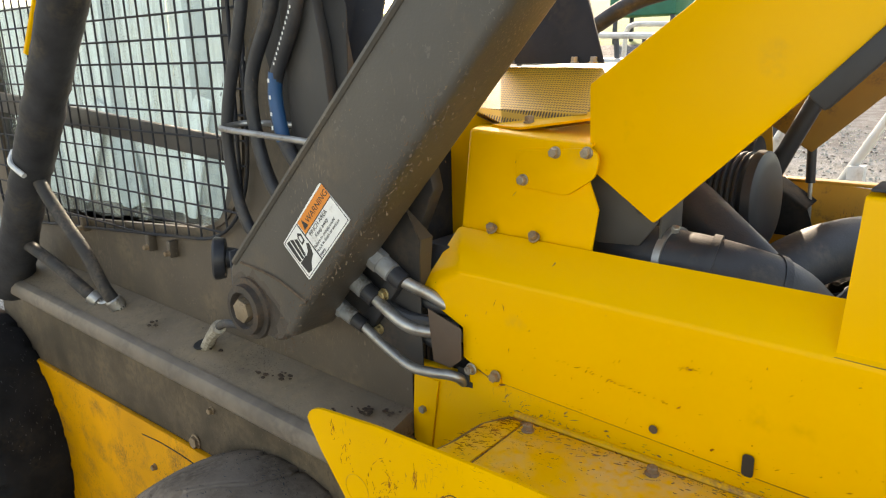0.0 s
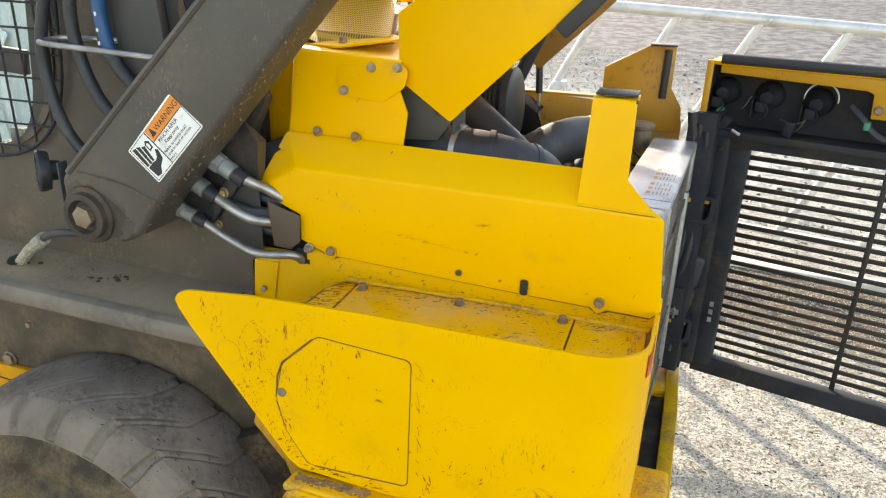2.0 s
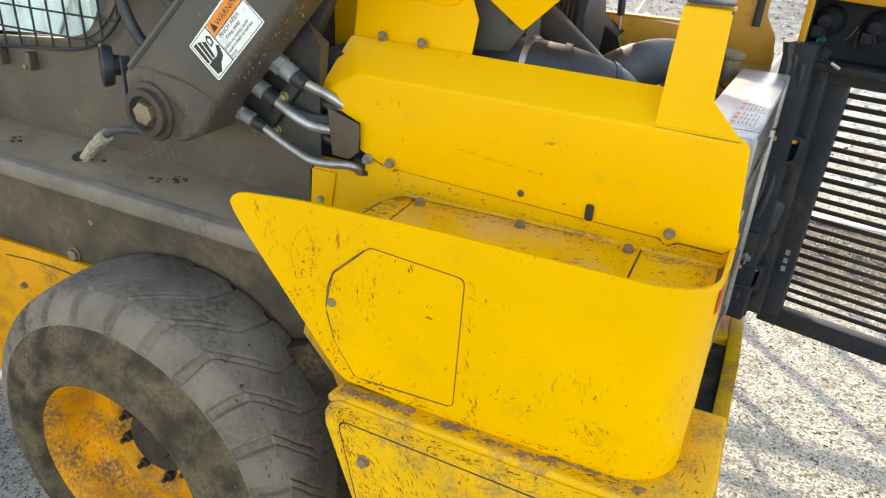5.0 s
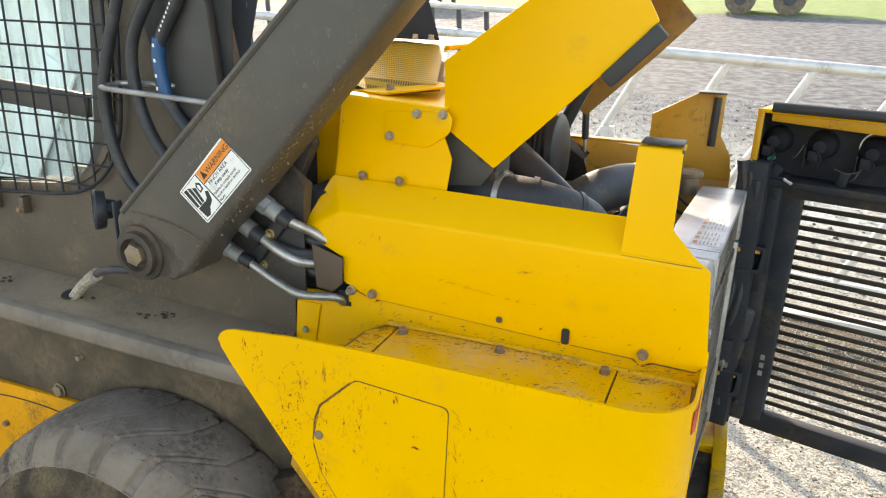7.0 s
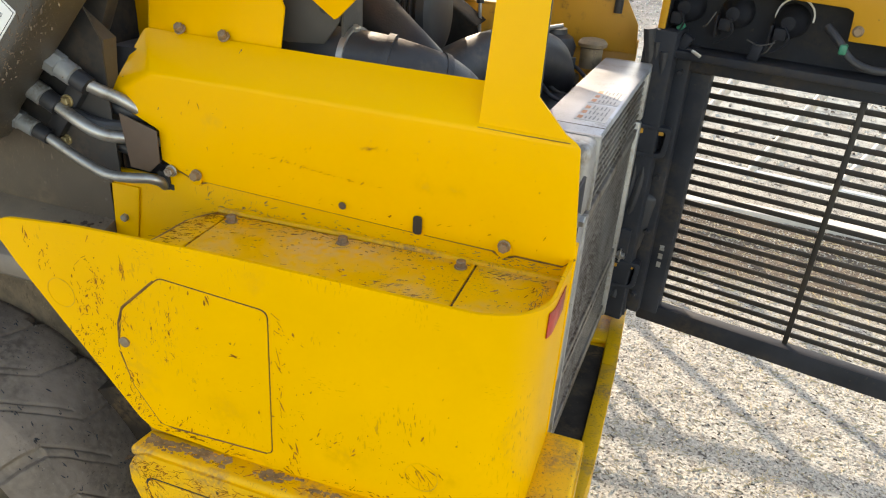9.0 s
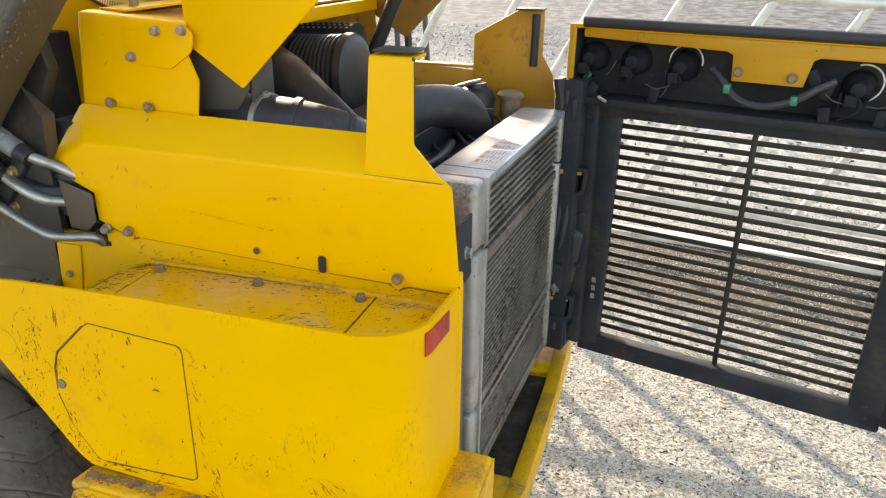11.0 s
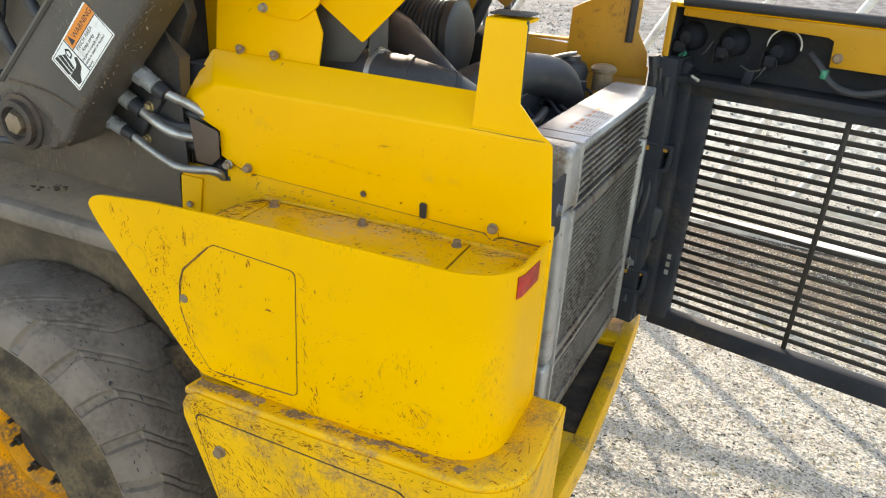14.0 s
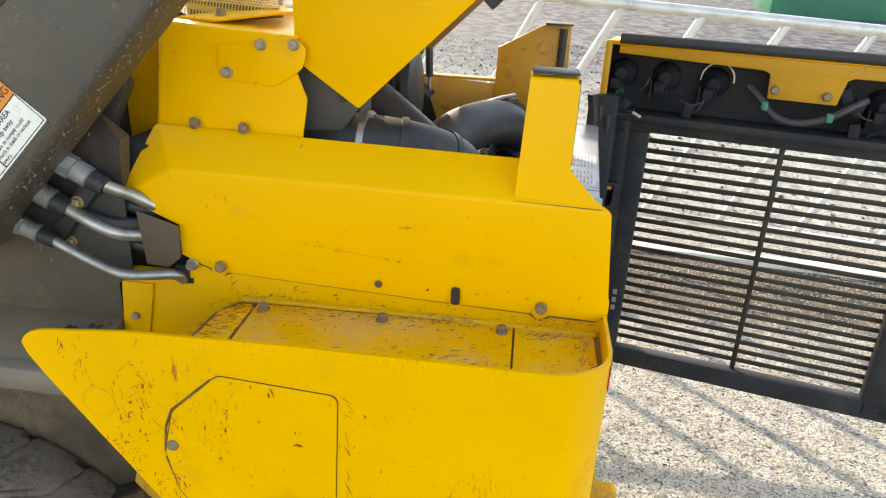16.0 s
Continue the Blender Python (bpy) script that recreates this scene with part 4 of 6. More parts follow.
for u, zl, edge, a0_, a1_ in LAMPS:
    lamp = part("work_lamp", lathe([(-0.002, 0.039), (0.022, 0.037), (0.040, 0.031), (0.050, 0.020), (0.062, 0.016), (0.064, 0.004)], dpt(u - 0.006, -0.012, zl - 0.012), axis_in, 28), lamp_m, door, "black round lamp back")
    # White arcs paint daylight round the lamp holes; olive arcs are the unlit rims.
    if edge:
        arc_pts = [dpt(u + 0.041 * math.cos(radians(a0_ + (a1_ - a0_) * k / 18)), 0.012 if edge == "lit" else 0.004, zl + 0.041 * math.sin(radians(a0_ + (a1_ - a0_) * k / 18))) for k in range(19)]
        part("lamp_rim", tube(arc_pts, 0.0022 if edge == "lit" else 0.0035, 8, 0), white_m if edge == "lit" else olive_m, lamp, "white arc painted as daylight on the lamp rim" if edge == "lit" else "")
    part("lamp_plug", dbox(u - 0.03, u - 0.002, 0.042, 0.066, zl - 0.05, zl - 0.022, 0.004), lamp_m, lamp)
    part("lamp_bracket", dbox(u - 0.042, u - 0.036, -0.01, 0.05, zl - 0.07, zl - 0.02, 0.002), lamp_m, lamp)
    part("lamp_wire", tube([dpt(u - 0.008, 0.066, zl - 0.018), dpt(u + 0.006, 0.074, zl - 0.040), dpt(u - 0.004, 0.07, zl - 0.062), dpt(u - 0.035, 0.06, zl - 0.082)], 0.0022, 6), lamp_m, lamp)
for u0, z0_, u1, z1_ in ((0.20, 1.40, 0.262, 1.402), (0.24, 1.372, 0.262, 1.41), (0.60, 1.435, 0.655, 1.40), (0.70, 1.40, 0.76, 1.418), (0.095, 1.415, 0.118, 1.452)):
    part("loose_wire", tube([dpt(u0, 0.06, z0_), dpt((u0 + u1) / 2, 0.068, (z0_ + z1_) / 2 - 0.008), dpt(u1, 0.06, z1_)], 0.0018, 6), wire_m, door)
for u, z, tilt in ((0.225, 1.375, 0.2), (0.585, 1.452, -0.5), (0.615, 1.425, 0.3), (0.735, 1.375, 0.1), (0.62, 1.37, -0.1), (0.06, 1.372, 0.5)):
    part("wire_connector", place(box((-0.013, -0.012, -0.02), (0.013, 0.012, 0.02), 0.004), DM @ Matrix.Translation((u, -0.055, z)) @ Matrix.Rotation(tilt, 4, "Y")), lamp_m, door, "black cable connector")
part("green_tape", tube([dpt(0.036, 0.055, 1.402), dpt(0.05, 0.06, 1.412)], 0.007, 8, 0), green_m, door)
cable = part("door_cable", tube([dpt(0.36, 0.07, 1.455), dpt(0.392, 0.088, 1.43), dpt(0.42, 0.092, 1.40), dpt(0.455, 0.092, 1.384), dpt(0.50, 0.092, 1.383), dpt(0.555, 0.09, 1.402), dpt(0.60, 0.085, 1.432), dpt(0.63, 0.07, 1.45)], 0.009, 10), hose_m, door, "corrugated cable with green ties")
for u, z in ((0.405, 1.415), (0.555, 1.402)):
    part("green_clip", dbox(u - 0.008, u + 0.008, 0.078, 0.104, z - 0.011, z + 0.011, 0.004), green_m, cable)
part("latch_rod", tube([dpt(0.79, 0.07, 1.465), dpt(0.865, 0.072, 1.468), dpt(0.871, 0.072, 1.455), dpt(0.868, 0.072, 1.412), dpt(0.893, 0.072, 1.398), dpt(0.915, 0.072, 1.385), dpt(0.925, 0.072, 1.34), dpt(0.92, 0.06, 1.15), dpt(0.92, 0.05, 0.995), dpt(0.935, 0.05, 0.985), dpt(0.985, 0.05, 0.99)], 0.0045, 8, 4), zinc, door, "bent zinc latch rod")
part("latch", join(dbox(0.975, 0.995, 0.04, 0.065, 0.90, 1.01, 0.003), dbox(0.962, 0.985, 0.05, 0.075, 0.895, 0.93, 0.003)), zinc, door, "zinc latch")
part("hinge_post", dbox(-0.03, 0.05, -0.01, 0.10, 0.58, 1.40, 0.008), blackp, loader, "black hinge post")
part("hinge_channel", dbox(0.045, 0.085, -0.01, 0.06, 0.60, 1.36, 0.006), blackp, door)
for zc, x0 in ((1.155, 0.085), (0.762, 0.078)):
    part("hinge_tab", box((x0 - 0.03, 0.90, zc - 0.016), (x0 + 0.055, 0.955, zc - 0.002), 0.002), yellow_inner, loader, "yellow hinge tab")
    loop = bmesh.new()
    path = rounded([(x0 - 0.02, zc + 0.012), (x0 + 0.073, zc + 0.006), (x0 + 0.068, zc - 0.075), (x0 - 0.02, zc - 0.075)], [0, 0.012, 0.022, 0], 5)
    inner = rounded([(x0 - 0.02, zc + 0.001), (x0 + 0.060, zc - 0.005), (x0 + 0.055, zc - 0.063), (x0 - 0.02, zc - 0.063)], [0, 0.008, 0.014, 0], 5)
    part("hinge_strap", join(loop, plate(path + inner[::-1], 0.893, 0.935, "y", 0.0015)), blackp, door, "black bent hinge strap")
    part("hinge_bolt", hex_head((x0 + 0.035, 0.925, zc + 0.04), (0.2, -1, 0), 0.017), blackp, loader, smooth=False)
    part("hinge_knuckle", lathe([(-0.055, 0.020), (-0.05, 0.023), (0.05, 0.023), (0.055, 0.020)], (x0 + 0.02, 0.965, zc - 0.036), (0, 0, 1), 18), blackp, loader)
part("hinge_cover", plate([(0.035, 0.60), (0.135, 0.595), (0.13, 0.685), (0.04, 0.69)], 0.90, 0.93, "y", 0.004), blackp, loader)
part("cover_box", place(box((-0.05, -0.03, -0.09), (0.05, 0.03, 0.09), 0.02, 3), Matrix.Translation((0.105, 0.95, 0.885)) @ Matrix.Rotation(0.15, 4, "Y")), plastic, loader, "dusty black moulded box")
part("cover_box", place(box((-0.035, -0.03, -0.06), (0.035, 0.03, 0.06), 0.015, 3), Matrix.Translation((0.095, 0.955, 1.02))), plastic, loader)
part("bent_tab", place(box((-0.013, -0.002, -0.004), (0.013, 0.002, 0.004), 0.001), Matrix.Translation((0.175, 0.89, 1.355)) @ Matrix.Rotation(0.5, 4, "Y")), zinc, door, "small bare steel tab")

for u, dz, r in ((-0.02, 0.0, 0.016), (0.02, 0.05, 0.011), (0.0, 0.03, 0.009)):
    part("door_hose", tube([dpt(u + 0.014 * math.sin(2.2 * j + 9 * dz), 0.085 + 0.012 * math.cos(1.7 * j), 1.40 - dz - 0.1 * j) for j in range(8)], r, 10, 4), hose_m, loader, "dusty black hose")
for z in (1.30, 1.02, 0.86, 0.66):
    bolts(door, [dpt(0.065, 0.061, z)], axis_in, 0.012, blackp)
part("latch_plate", dbox(-0.03, 0.035, 0.10, 0.112, 0.79, 0.87, 0.003), blackp, loader, "black latch plate")

# ---- engine bay ----
lip_edge_m = material("rubbed_black_edge", (0.13, 0.13, 0.13), 0.4, 0.4, 0.3, 20, 0.1)
# Matte near-black that puts the shade under the hood into these parts.
engine_m = material("shaded_engine_black", (0.026, 0.023, 0.02), 0.9, 0, 0.4, 20, 0.5, 120, (0.05, 0.035, 0.022), 0.4, 15, spec=0.08)
rnd = random.Random(12)
for k in range(9):
    x, y = -0.36 + 0.025 * k + rnd.uniform(-0.02, 0.02), 0.30 + 0.07 * k + rnd.uniform(-0.03, 0.03)
    part("engine_fitting", join(box((x, y, 1.22), (x + rnd.uniform(0.03, 0.07), y + rnd.uniform(0.03, 0.06), 1.25 + rnd.uniform(0.0, 0.03)), 0.006), lathe([(0, 0.014), (0.03, 0.014), (0.034, 0.010)], (x + 0.02, y + 0.02, 1.25), (0.2, -0.1, 1), 12)), engine_m, loader)
    part("engine_wire", tube([(x, y, 1.24), (x + 0.05, y + 0.02, 1.29), (x + 0.10, y - 0.02, 1.27), (x + 0.14, y + 0.03, 1.24)], 0.005, 8), hose_m, loader)
part("bay_floor", box((-0.9, 0.1, 0.75), (-0.1, 1.05, 0.80), 0.002), blackp, loader)
part("engine_block", box((-0.84, 0.07, 0.8), (-0.20, 0.98, 1.24), 0.03, 3), engine_m, loader, "dark engine block")
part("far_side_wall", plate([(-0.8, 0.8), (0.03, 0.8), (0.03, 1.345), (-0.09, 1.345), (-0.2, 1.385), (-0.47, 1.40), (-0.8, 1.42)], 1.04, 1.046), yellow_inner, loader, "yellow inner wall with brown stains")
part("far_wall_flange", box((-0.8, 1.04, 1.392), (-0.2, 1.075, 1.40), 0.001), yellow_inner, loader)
part("far_wheel_cover", plate([(-0.8, 0.6), (0.12, 0.6), (0.12, 0.98), (-0.8, 0.98)], 1.05, 1.25), yellow_dirty, loader)
part("firewall", box((-0.9, 0.1, 0.9), (-0.86, 1.04, 1.55), 0.002), blackp, loader)
bay_grey = material("dusty_grey_sheet", (0.06, 0.055, 0.05), 0.6, 0, 0.15, 8, 0.15, 200, (0.16, 0.12, 0.08), 0.35, 9)
duct = part("grey_duct", plate([(-0.64, 1.465), (-0.50, 1.428), (-0.43, 1.432), (-0.402, 1.472), (-0.395, 1.575), (-0.64, 1.575)], 0.128, 0.134, w=0.002), bay_grey, loader, "grey sheet metal bracket with round holes")
for x, z, r in ((-0.428, 1.492, 0.0105), (-0.412, 1.487, 0.004), (-0.409, 1.515, 0.0035)):
    part("hole", lathe([(0, r), (0.0006, r)], (x, 0.128, z), N, 20), ink, duct)
part("duct_fold", plate([(0.134, 1.44), (0.21, 1.44), (0.21, 1.57), (0.134, 1.57)], -0.402, -0.397, "x", 0.001), bay_grey, duct)
AC, AX = (-0.36, 0.54, 1.44), Vector((-1, 0.02, -0.04)).normalized()
canister = part("air_cleaner", lathe([(0, 0.004), (0.0, 0.07), (0.004, 0.086), (0.008, 0.093), (0.024, 0.095), (0.028, 0.090), (0.034, 0.086), (0.16, 0.086), (0.166, 0.092), (0.21, 0.092), (0.216, 0.086), (0.34, 0.086), (0.345, 0.03)], AC, AX, 48), plastic, loader, "black ribbed air cleaner canister")
for i in range(10):
    a = 0.036 + i * 0.0115
    part("rib", lathe([(a, 0.0855), (a + 0.003, 0.091), (a + 0.006, 0.091), (a + 0.009, 0.0855)], AC, AX, 40, True), plastic, canister)
intake = part("intake_hose", tube([(-0.53, 0.21, 1.395), (-0.45, 0.18, 1.40), (-0.38, 0.168, 1.402), (-0.31, 0.185, 1.39), (-0.25, 0.235, 1.36), (-0.22, 0.31, 1.30)], 0.053, 22), hose_m, loader, "thick black rubber intake hose")
for p, d, mt in (((-0.392, 0.169, 1.402), (1, -0.1, 0.02), zinc), ((-0.335, 0.176, 1.396), (1, 0.2, -0.15), hose_m), ((-0.262, 0.222, 1.367), (0.75, 0.5, -0.35), hose_m)):
    part("hose_clamp", lathe([(-0.006, 0.0535), (-0.006, 0.0575), (0.006, 0.0575), (0.006, 0.0535)], p, d, 28, True), mt, intake)
part("clamp_screw", hex_head((-0.388, 0.16, 1.452), (0.3, -0.3, 1), 0.012), zinc, intake, smooth=False)
part("turbo_hose", tube([(-0.52, 0.40, 1.46), (-0.45, 0.36, 1.45), (-0.38, 0.33, 1.42), (-0.30, 0.31, 1.375), (-0.25, 0.32, 1.33)], 0.04, 18, radii=lambda t: 0.062 - 0.036 * t), hose_m, loader, "black moulded rubber duct")
part("charge_pipe", tube([(-0.36, 0.32, 1.27), (-0.315, 0.385, 1.325), (-0.26, 0.50, 1.358), (-0.205, 0.61, 1.362), (-0.155, 0.70, 1.338), (-0.14, 0.77, 1.275)], 0.053, 22), hose_m, loader, "glossy black charge air pipe")
part("fan_shroud", box((-0.24, 0.10, 0.85), (-0.10, 0.95, 1.262), 0.01), plastic, loader, "black fan shroud")
part("shroud_wall", place(shell([(-0.213, 0.20, 1.255), (-0.178, 0.765, 1.255), (-0.105, 0.842, 1.255), (-0.105, 0.842, 1.318), (-0.178, 0.765, 1.324), (-0.213, 0.20, 1.318)], [(0, 1, 4, 5), (1, 2, 3, 4)], 0.003, 0.002), Matrix.Identity(4)), blackp, loader, "black sheet shroud with a worn edge")
part("shroud_edge", tube([(-0.213, 0.20, 1.3185), (-0.178, 0.765, 1.3245), (-0.105, 0.842, 1.3185)], 0.0018, 6, 0), lip_edge_m, loader)
part("cross_pipe", tube([(-0.20, 0.30, 1.27), (-0.15, 0.34, 1.282), (-0.13, 0.45, 1.285), (-0.15, 0.60, 1.28)], 0.011, 10), hose_m, loader)
for x, y, a in ((-0.17, 0.26, 0.4), (-0.14, 0.36, 1.9), (-0.19, 0.50, 1.1), (-0.26, 0.40, 0.2), (-0.28, 0.55, 2.3), (-0.15, 0.70, 0.7)):
    part("debris", plate([(x, y), (x + 0.028 * math.cos(a), y + 0.028 * math.sin(a)), (x + 0.02 * math.cos(a + 0.9), y + 0.02 * math.sin(a + 0.9))], 1.264, 1.2675, "z", 0), bay_grey, loader, "dusty scrap lying in the bay")
cap = part("filler_neck", lathe([(-0.05, 0.028), (0, 0.028), (0.004, 0.036), (0.012, 0.037), (0.02, 0.03), (0.024, 0.012)], (-0.075, 0.915, 1.335), (0, 0, 1), 20), pin_m, loader, "dull radiator cap")
part("expansion_bottle", lathe([(-0.06, 0.05), (-0.01, 0.055), (0.01, 0.045), (0.018, 0.03), (0.03, 0.028)], (-0.17, 0.90, 1.345), (0, 0, 1), 24), plastic, loader, "black filler housing")
part("lever", tube([(-0.26, 0.86, 1.35), (-0.19, 0.87, 1.375), (-0.15, 0.88, 1.385)], 0.006, 8), zinc, loader, "bright lever")
part("pink_cap", lathe([(0, 0.026), (0.03, 0.026), (0.036, 0.018)], (-0.70, 0.60, 1.50), (0.2, -0.8, 0.5), 20), pink_m, loader, "faded pink cap")
part("muffler", lathe([(0, 0.04), (0.01, 0.10), (0.36, 0.10), (0.37, 0.04)], (-0.80, 0.69, 1.43), (1, 0.1, 0.02), 36), blackp, loader, "black muffler behind a heat shield")
ax = Vector((1, 0.1, 0.02)).normalized()
# Pale discs paint the light coming through the heat shield's holes.
for i in range(15):
    for j in range(3):
        a = radians(66 + 9 * j)
        out = Vector((0.1, -1, 0)).normalized() * math.cos(a) + Vector((0, 0, 1)) * math.sin(a)
        part("shield_hole_light", lathe([(0, 0.0042), (0.0008, 0.0042)], Vector((-0.80, 0.69, 1.43)) + ax * (0.14 + 0.0145 * i + 0.007 * (j % 2)) + out * 0.1002, out, 8), alu, loader)

# ---- hinge box, screen and raised hood ----
hinge_bolt = material("dull_bolt", (0.36, 0.30, 0.23), 0.5, 0.6, 0.2, 60, 0.2, 300, (0.15, 0.09, 0.05), 0.4, 60)
hv = [(-0.722, 0.085, 1.602), (-0.492, 0.085, 1.590), (-0.498, 0.085, 1.54), (-0.478, 0.085, 1.49), (-0.487, 0.081, 1.4185), (-0.742, 0.081, 1.4255), (-0.722, 0.45, 1.602), (-0.492, 0.45, 1.590), (-0.775, 0.16, 1.43), (-0.762, 0.16, 1.600), (-0.762, 0.45, 1.600)]
hbox = part("hinge_box", shell(hv, [(0, 1, 2, 3, 4, 5), (0, 6, 7, 1), (0, 5, 8, 9), (0, 9, 10, 6)], 0.004), yellow, loader, "yellow hood hinge box")
part("hinge_flap", plate(rounded([(-0.625, 1.572), (-0.49, 1.584), (-0.476, 1.572), (-0.482, 1.54), (-0.53, 1.508), (-0.625, 1.514)], [0.008, 0.012, 0.02, 0.03, 0.03, 0.012]), 0.079, 0.0845, w=0.001), yellow, hbox)
bolts(hbox, [(-0.496, 0.079, 1.577), (-0.551, 0.079, 1.574), (-0.61, 0.079, 1.526)], N, 0.0135, hinge_bolt)
bolts(hbox, [(-0.671, 0.076, 1.436), (-0.585, 0.074, 1.434)], (0, -0.7, 0.7), 0.0138)
part("cross_beam", box((-0.505, 0.10, 1.553), (-0.48, 0.955, 1.584), 0.003), yellow, loader, "yellow cross beam between the hinge boxes")
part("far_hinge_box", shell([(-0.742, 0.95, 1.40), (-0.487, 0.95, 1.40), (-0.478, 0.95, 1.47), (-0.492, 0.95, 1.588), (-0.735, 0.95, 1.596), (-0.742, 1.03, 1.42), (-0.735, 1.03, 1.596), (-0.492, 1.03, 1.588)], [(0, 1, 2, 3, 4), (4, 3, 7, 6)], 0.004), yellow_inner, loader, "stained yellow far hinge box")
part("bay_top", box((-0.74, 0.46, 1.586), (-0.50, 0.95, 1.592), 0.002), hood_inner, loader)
part("dark_housing", shell([(-0.56, 0.93, 1.28), (-0.36, 0.93, 1.28), (-0.385, 0.93, 1.35), (-0.47, 0.93, 1.405), (-0.56, 0.93, 1.415), (-0.56, 1.02, 1.42), (-0.47, 1.02, 1.41), (-0.385, 1.02, 1.355)], [(0, 1, 2, 3, 4), (4, 3, 6, 5), (3, 2, 7, 6)], 0.004), engine_m, loader, "black sloping housing")
part("inner_wall", plate([(-0.88, 1.30), (-0.77, 1.30), (-0.765, 1.62), (-0.82, 1.72), (-0.95, 1.72)], 0.20, 0.21), yellow, loader)


def screen_mat():
    """Punched sheet: yellow steel with dark round holes."""
    m = bpy.data.materials.new("punched_yellow_sheet")
    m.use_nodes = True
    t = m.node_tree
    n, k = t.nodes, t.links.new
    b = n["Principled BSDF"]
    b.inputs["Roughness"].default_value = 0.45
    mp = n.new("ShaderNodeMapping")
    mp.inputs["Scale"].default_value = (1, 0.5, 1)
    b.inputs["Specular IOR Level"].default_value = 0.2
    vo = n.new("ShaderNodeTexVoronoi")
    vo.voronoi_dimensions = "2D"
    vo.inputs["Scale"].default_value, vo.inputs["Randomness"].default_value = 180, 0
    k(n.new("ShaderNodeTexCoord").outputs["Object"], mp.inputs["Vector"])
    k(mp.outputs[0], vo.inputs["Vector"])
    th = n.new("ShaderNodeMath")
    th.operation, th.inputs[1].default_value = "GREATER_THAN", 0.30
    k(vo.outputs["Distance"], th.inputs[0])
    hole = n.new("ShaderNodeMix")
    hole.data_type = "RGBA"
    hole.inputs["A"].default_value, hole.inputs["B"].default_value = (0.07, 0.04, 0.012, 1), (0.60, 0.32, 0.03, 1)
    k(th.outputs[0], hole.inputs["Factor"])
    k(hole.outputs["Result"], b.inputs["Base Color"])
    return m


screen = part("punched_screen", shell([(-0.90, 0.40, 1.694), (-0.63, 0.40, 1.690), (-0.55, 0.17, 1.625), (-0.70, 0.15, 1.604), (-0.78, 0.16, 1.63)], [(0, 1, 2, 3, 4)], 0.002, 0), screen_mat(), loader, "punched yellow metal screen")
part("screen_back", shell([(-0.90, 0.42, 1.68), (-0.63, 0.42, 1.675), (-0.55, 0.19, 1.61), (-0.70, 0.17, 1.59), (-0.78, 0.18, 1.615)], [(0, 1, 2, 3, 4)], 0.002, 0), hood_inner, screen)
part("screen_flange", shell([(-0.71, 0.13, 1.605), (-0.645, 0.12, 1.604), (-0.52, 0.17, 1.622), (-0.55, 0.185, 1.628), (-0.70, 0.15, 1.607)], [(0, 1, 2, 3, 4)], 0.004, 0), yellow, screen)
part("screen_top", box((-1.0, 0.43, 1.676), (-0.63, 0.90, 1.688), 0.003), yellow, screen)
bolts(screen, [(-0.643, 0.145, 1.609)], (0, 0, 1), 0.014)
cowl = part("exhaust_cowl", shell([(-0.87, 0.38, 1.70), (-0.640, 0.40, 1.70), (-0.80, 0.56, 1.70), (-0.87, 0.56, 1.70), (-0.82, 0.42, 1.98), (-0.75, 0.43, 1.98), (-0.80, 0.54, 1.98), (-0.82, 0.54, 1.98)],
                                   [(0, 1, 5, 4), (1, 2, 6, 5), (2, 3, 7, 6), (3, 0, 4, 7), (4, 5, 6, 7)], 0.004), blackp, loader, "black moulded exhaust cowl")
bolts(cowl, [(-0.66, 0.39, 1.70), (-0.84, 0.375, 1.70), (-0.70, 0.388, 1.70)], (0, 0, 1), 0.012, zinc)

HOOD = [(-0.503, 1.676), (-0.225, 1.876), (-0.165, 1.85), (-0.114, 1.762), (-0.196, 1.674), (-0.394, 1.479), (-0.490, 1.545), (-0.500, 1.57)]
hood = part("hood", plate(rounded(HOOD, [0.006, 0.02, 0.01, 0.004, 0, 0.006, 0.01, 0.01], 3), 0.094, 0.100, w=0.0015), yellow, loader, "raised yellow engine hood")
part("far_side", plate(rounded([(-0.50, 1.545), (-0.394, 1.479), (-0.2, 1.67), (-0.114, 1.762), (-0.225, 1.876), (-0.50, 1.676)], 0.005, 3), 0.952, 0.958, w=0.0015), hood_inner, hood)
part("hood_top", shell([(-0.503, 0.096, 1.676), (-0.225, 0.096, 1.876), (-0.225, 0.956, 1.876), (-0.503, 0.956, 1.676), (-0.165, 0.096, 1.85), (-0.165, 0.956, 1.85), (-0.114, 0.096, 1.762), (-0.114, 0.956, 1.762)],
                       [(0, 1, 2, 3)], 0.004), yellow, hood)
part("edge_seal", place(box((-0.002, 0.086, -0.029), (0.125, 0.108, 0.0), 0.004), Matrix.Translation((-0.203, 0, 1.668)) @ Matrix.Rotation(radians(-46.5), 4, "Y")), seal_m, hood, "black rubber seal strip")
foam = part("foam_liner", place(box((0.02, 0.10, -0.01), (0.12, 0.94, 0.02), 0.005), Matrix.Translation((-0.21, 0, 1.845)) @ Matrix.Rotation(radians(-30), 4, "Y")), foam_m, hood, "tan foam with black facing")
part("black_facing", place(box((0.01, 0.098, 0.021), (0.13, 0.942, 0.034), 0.004), Matrix.Translation((-0.21, 0, 1.845)) @ Matrix.Rotation(radians(-30), 4, "Y")), seal_m, foam)
part("black_facing", place(box((0.01, 0.098, -0.022), (0.13, 0.942, -0.011), 0.004), Matrix.Translation((-0.21, 0, 1.845)) @ Matrix.Rotation(radians(-30), 4, "Y")), seal_m, foam)
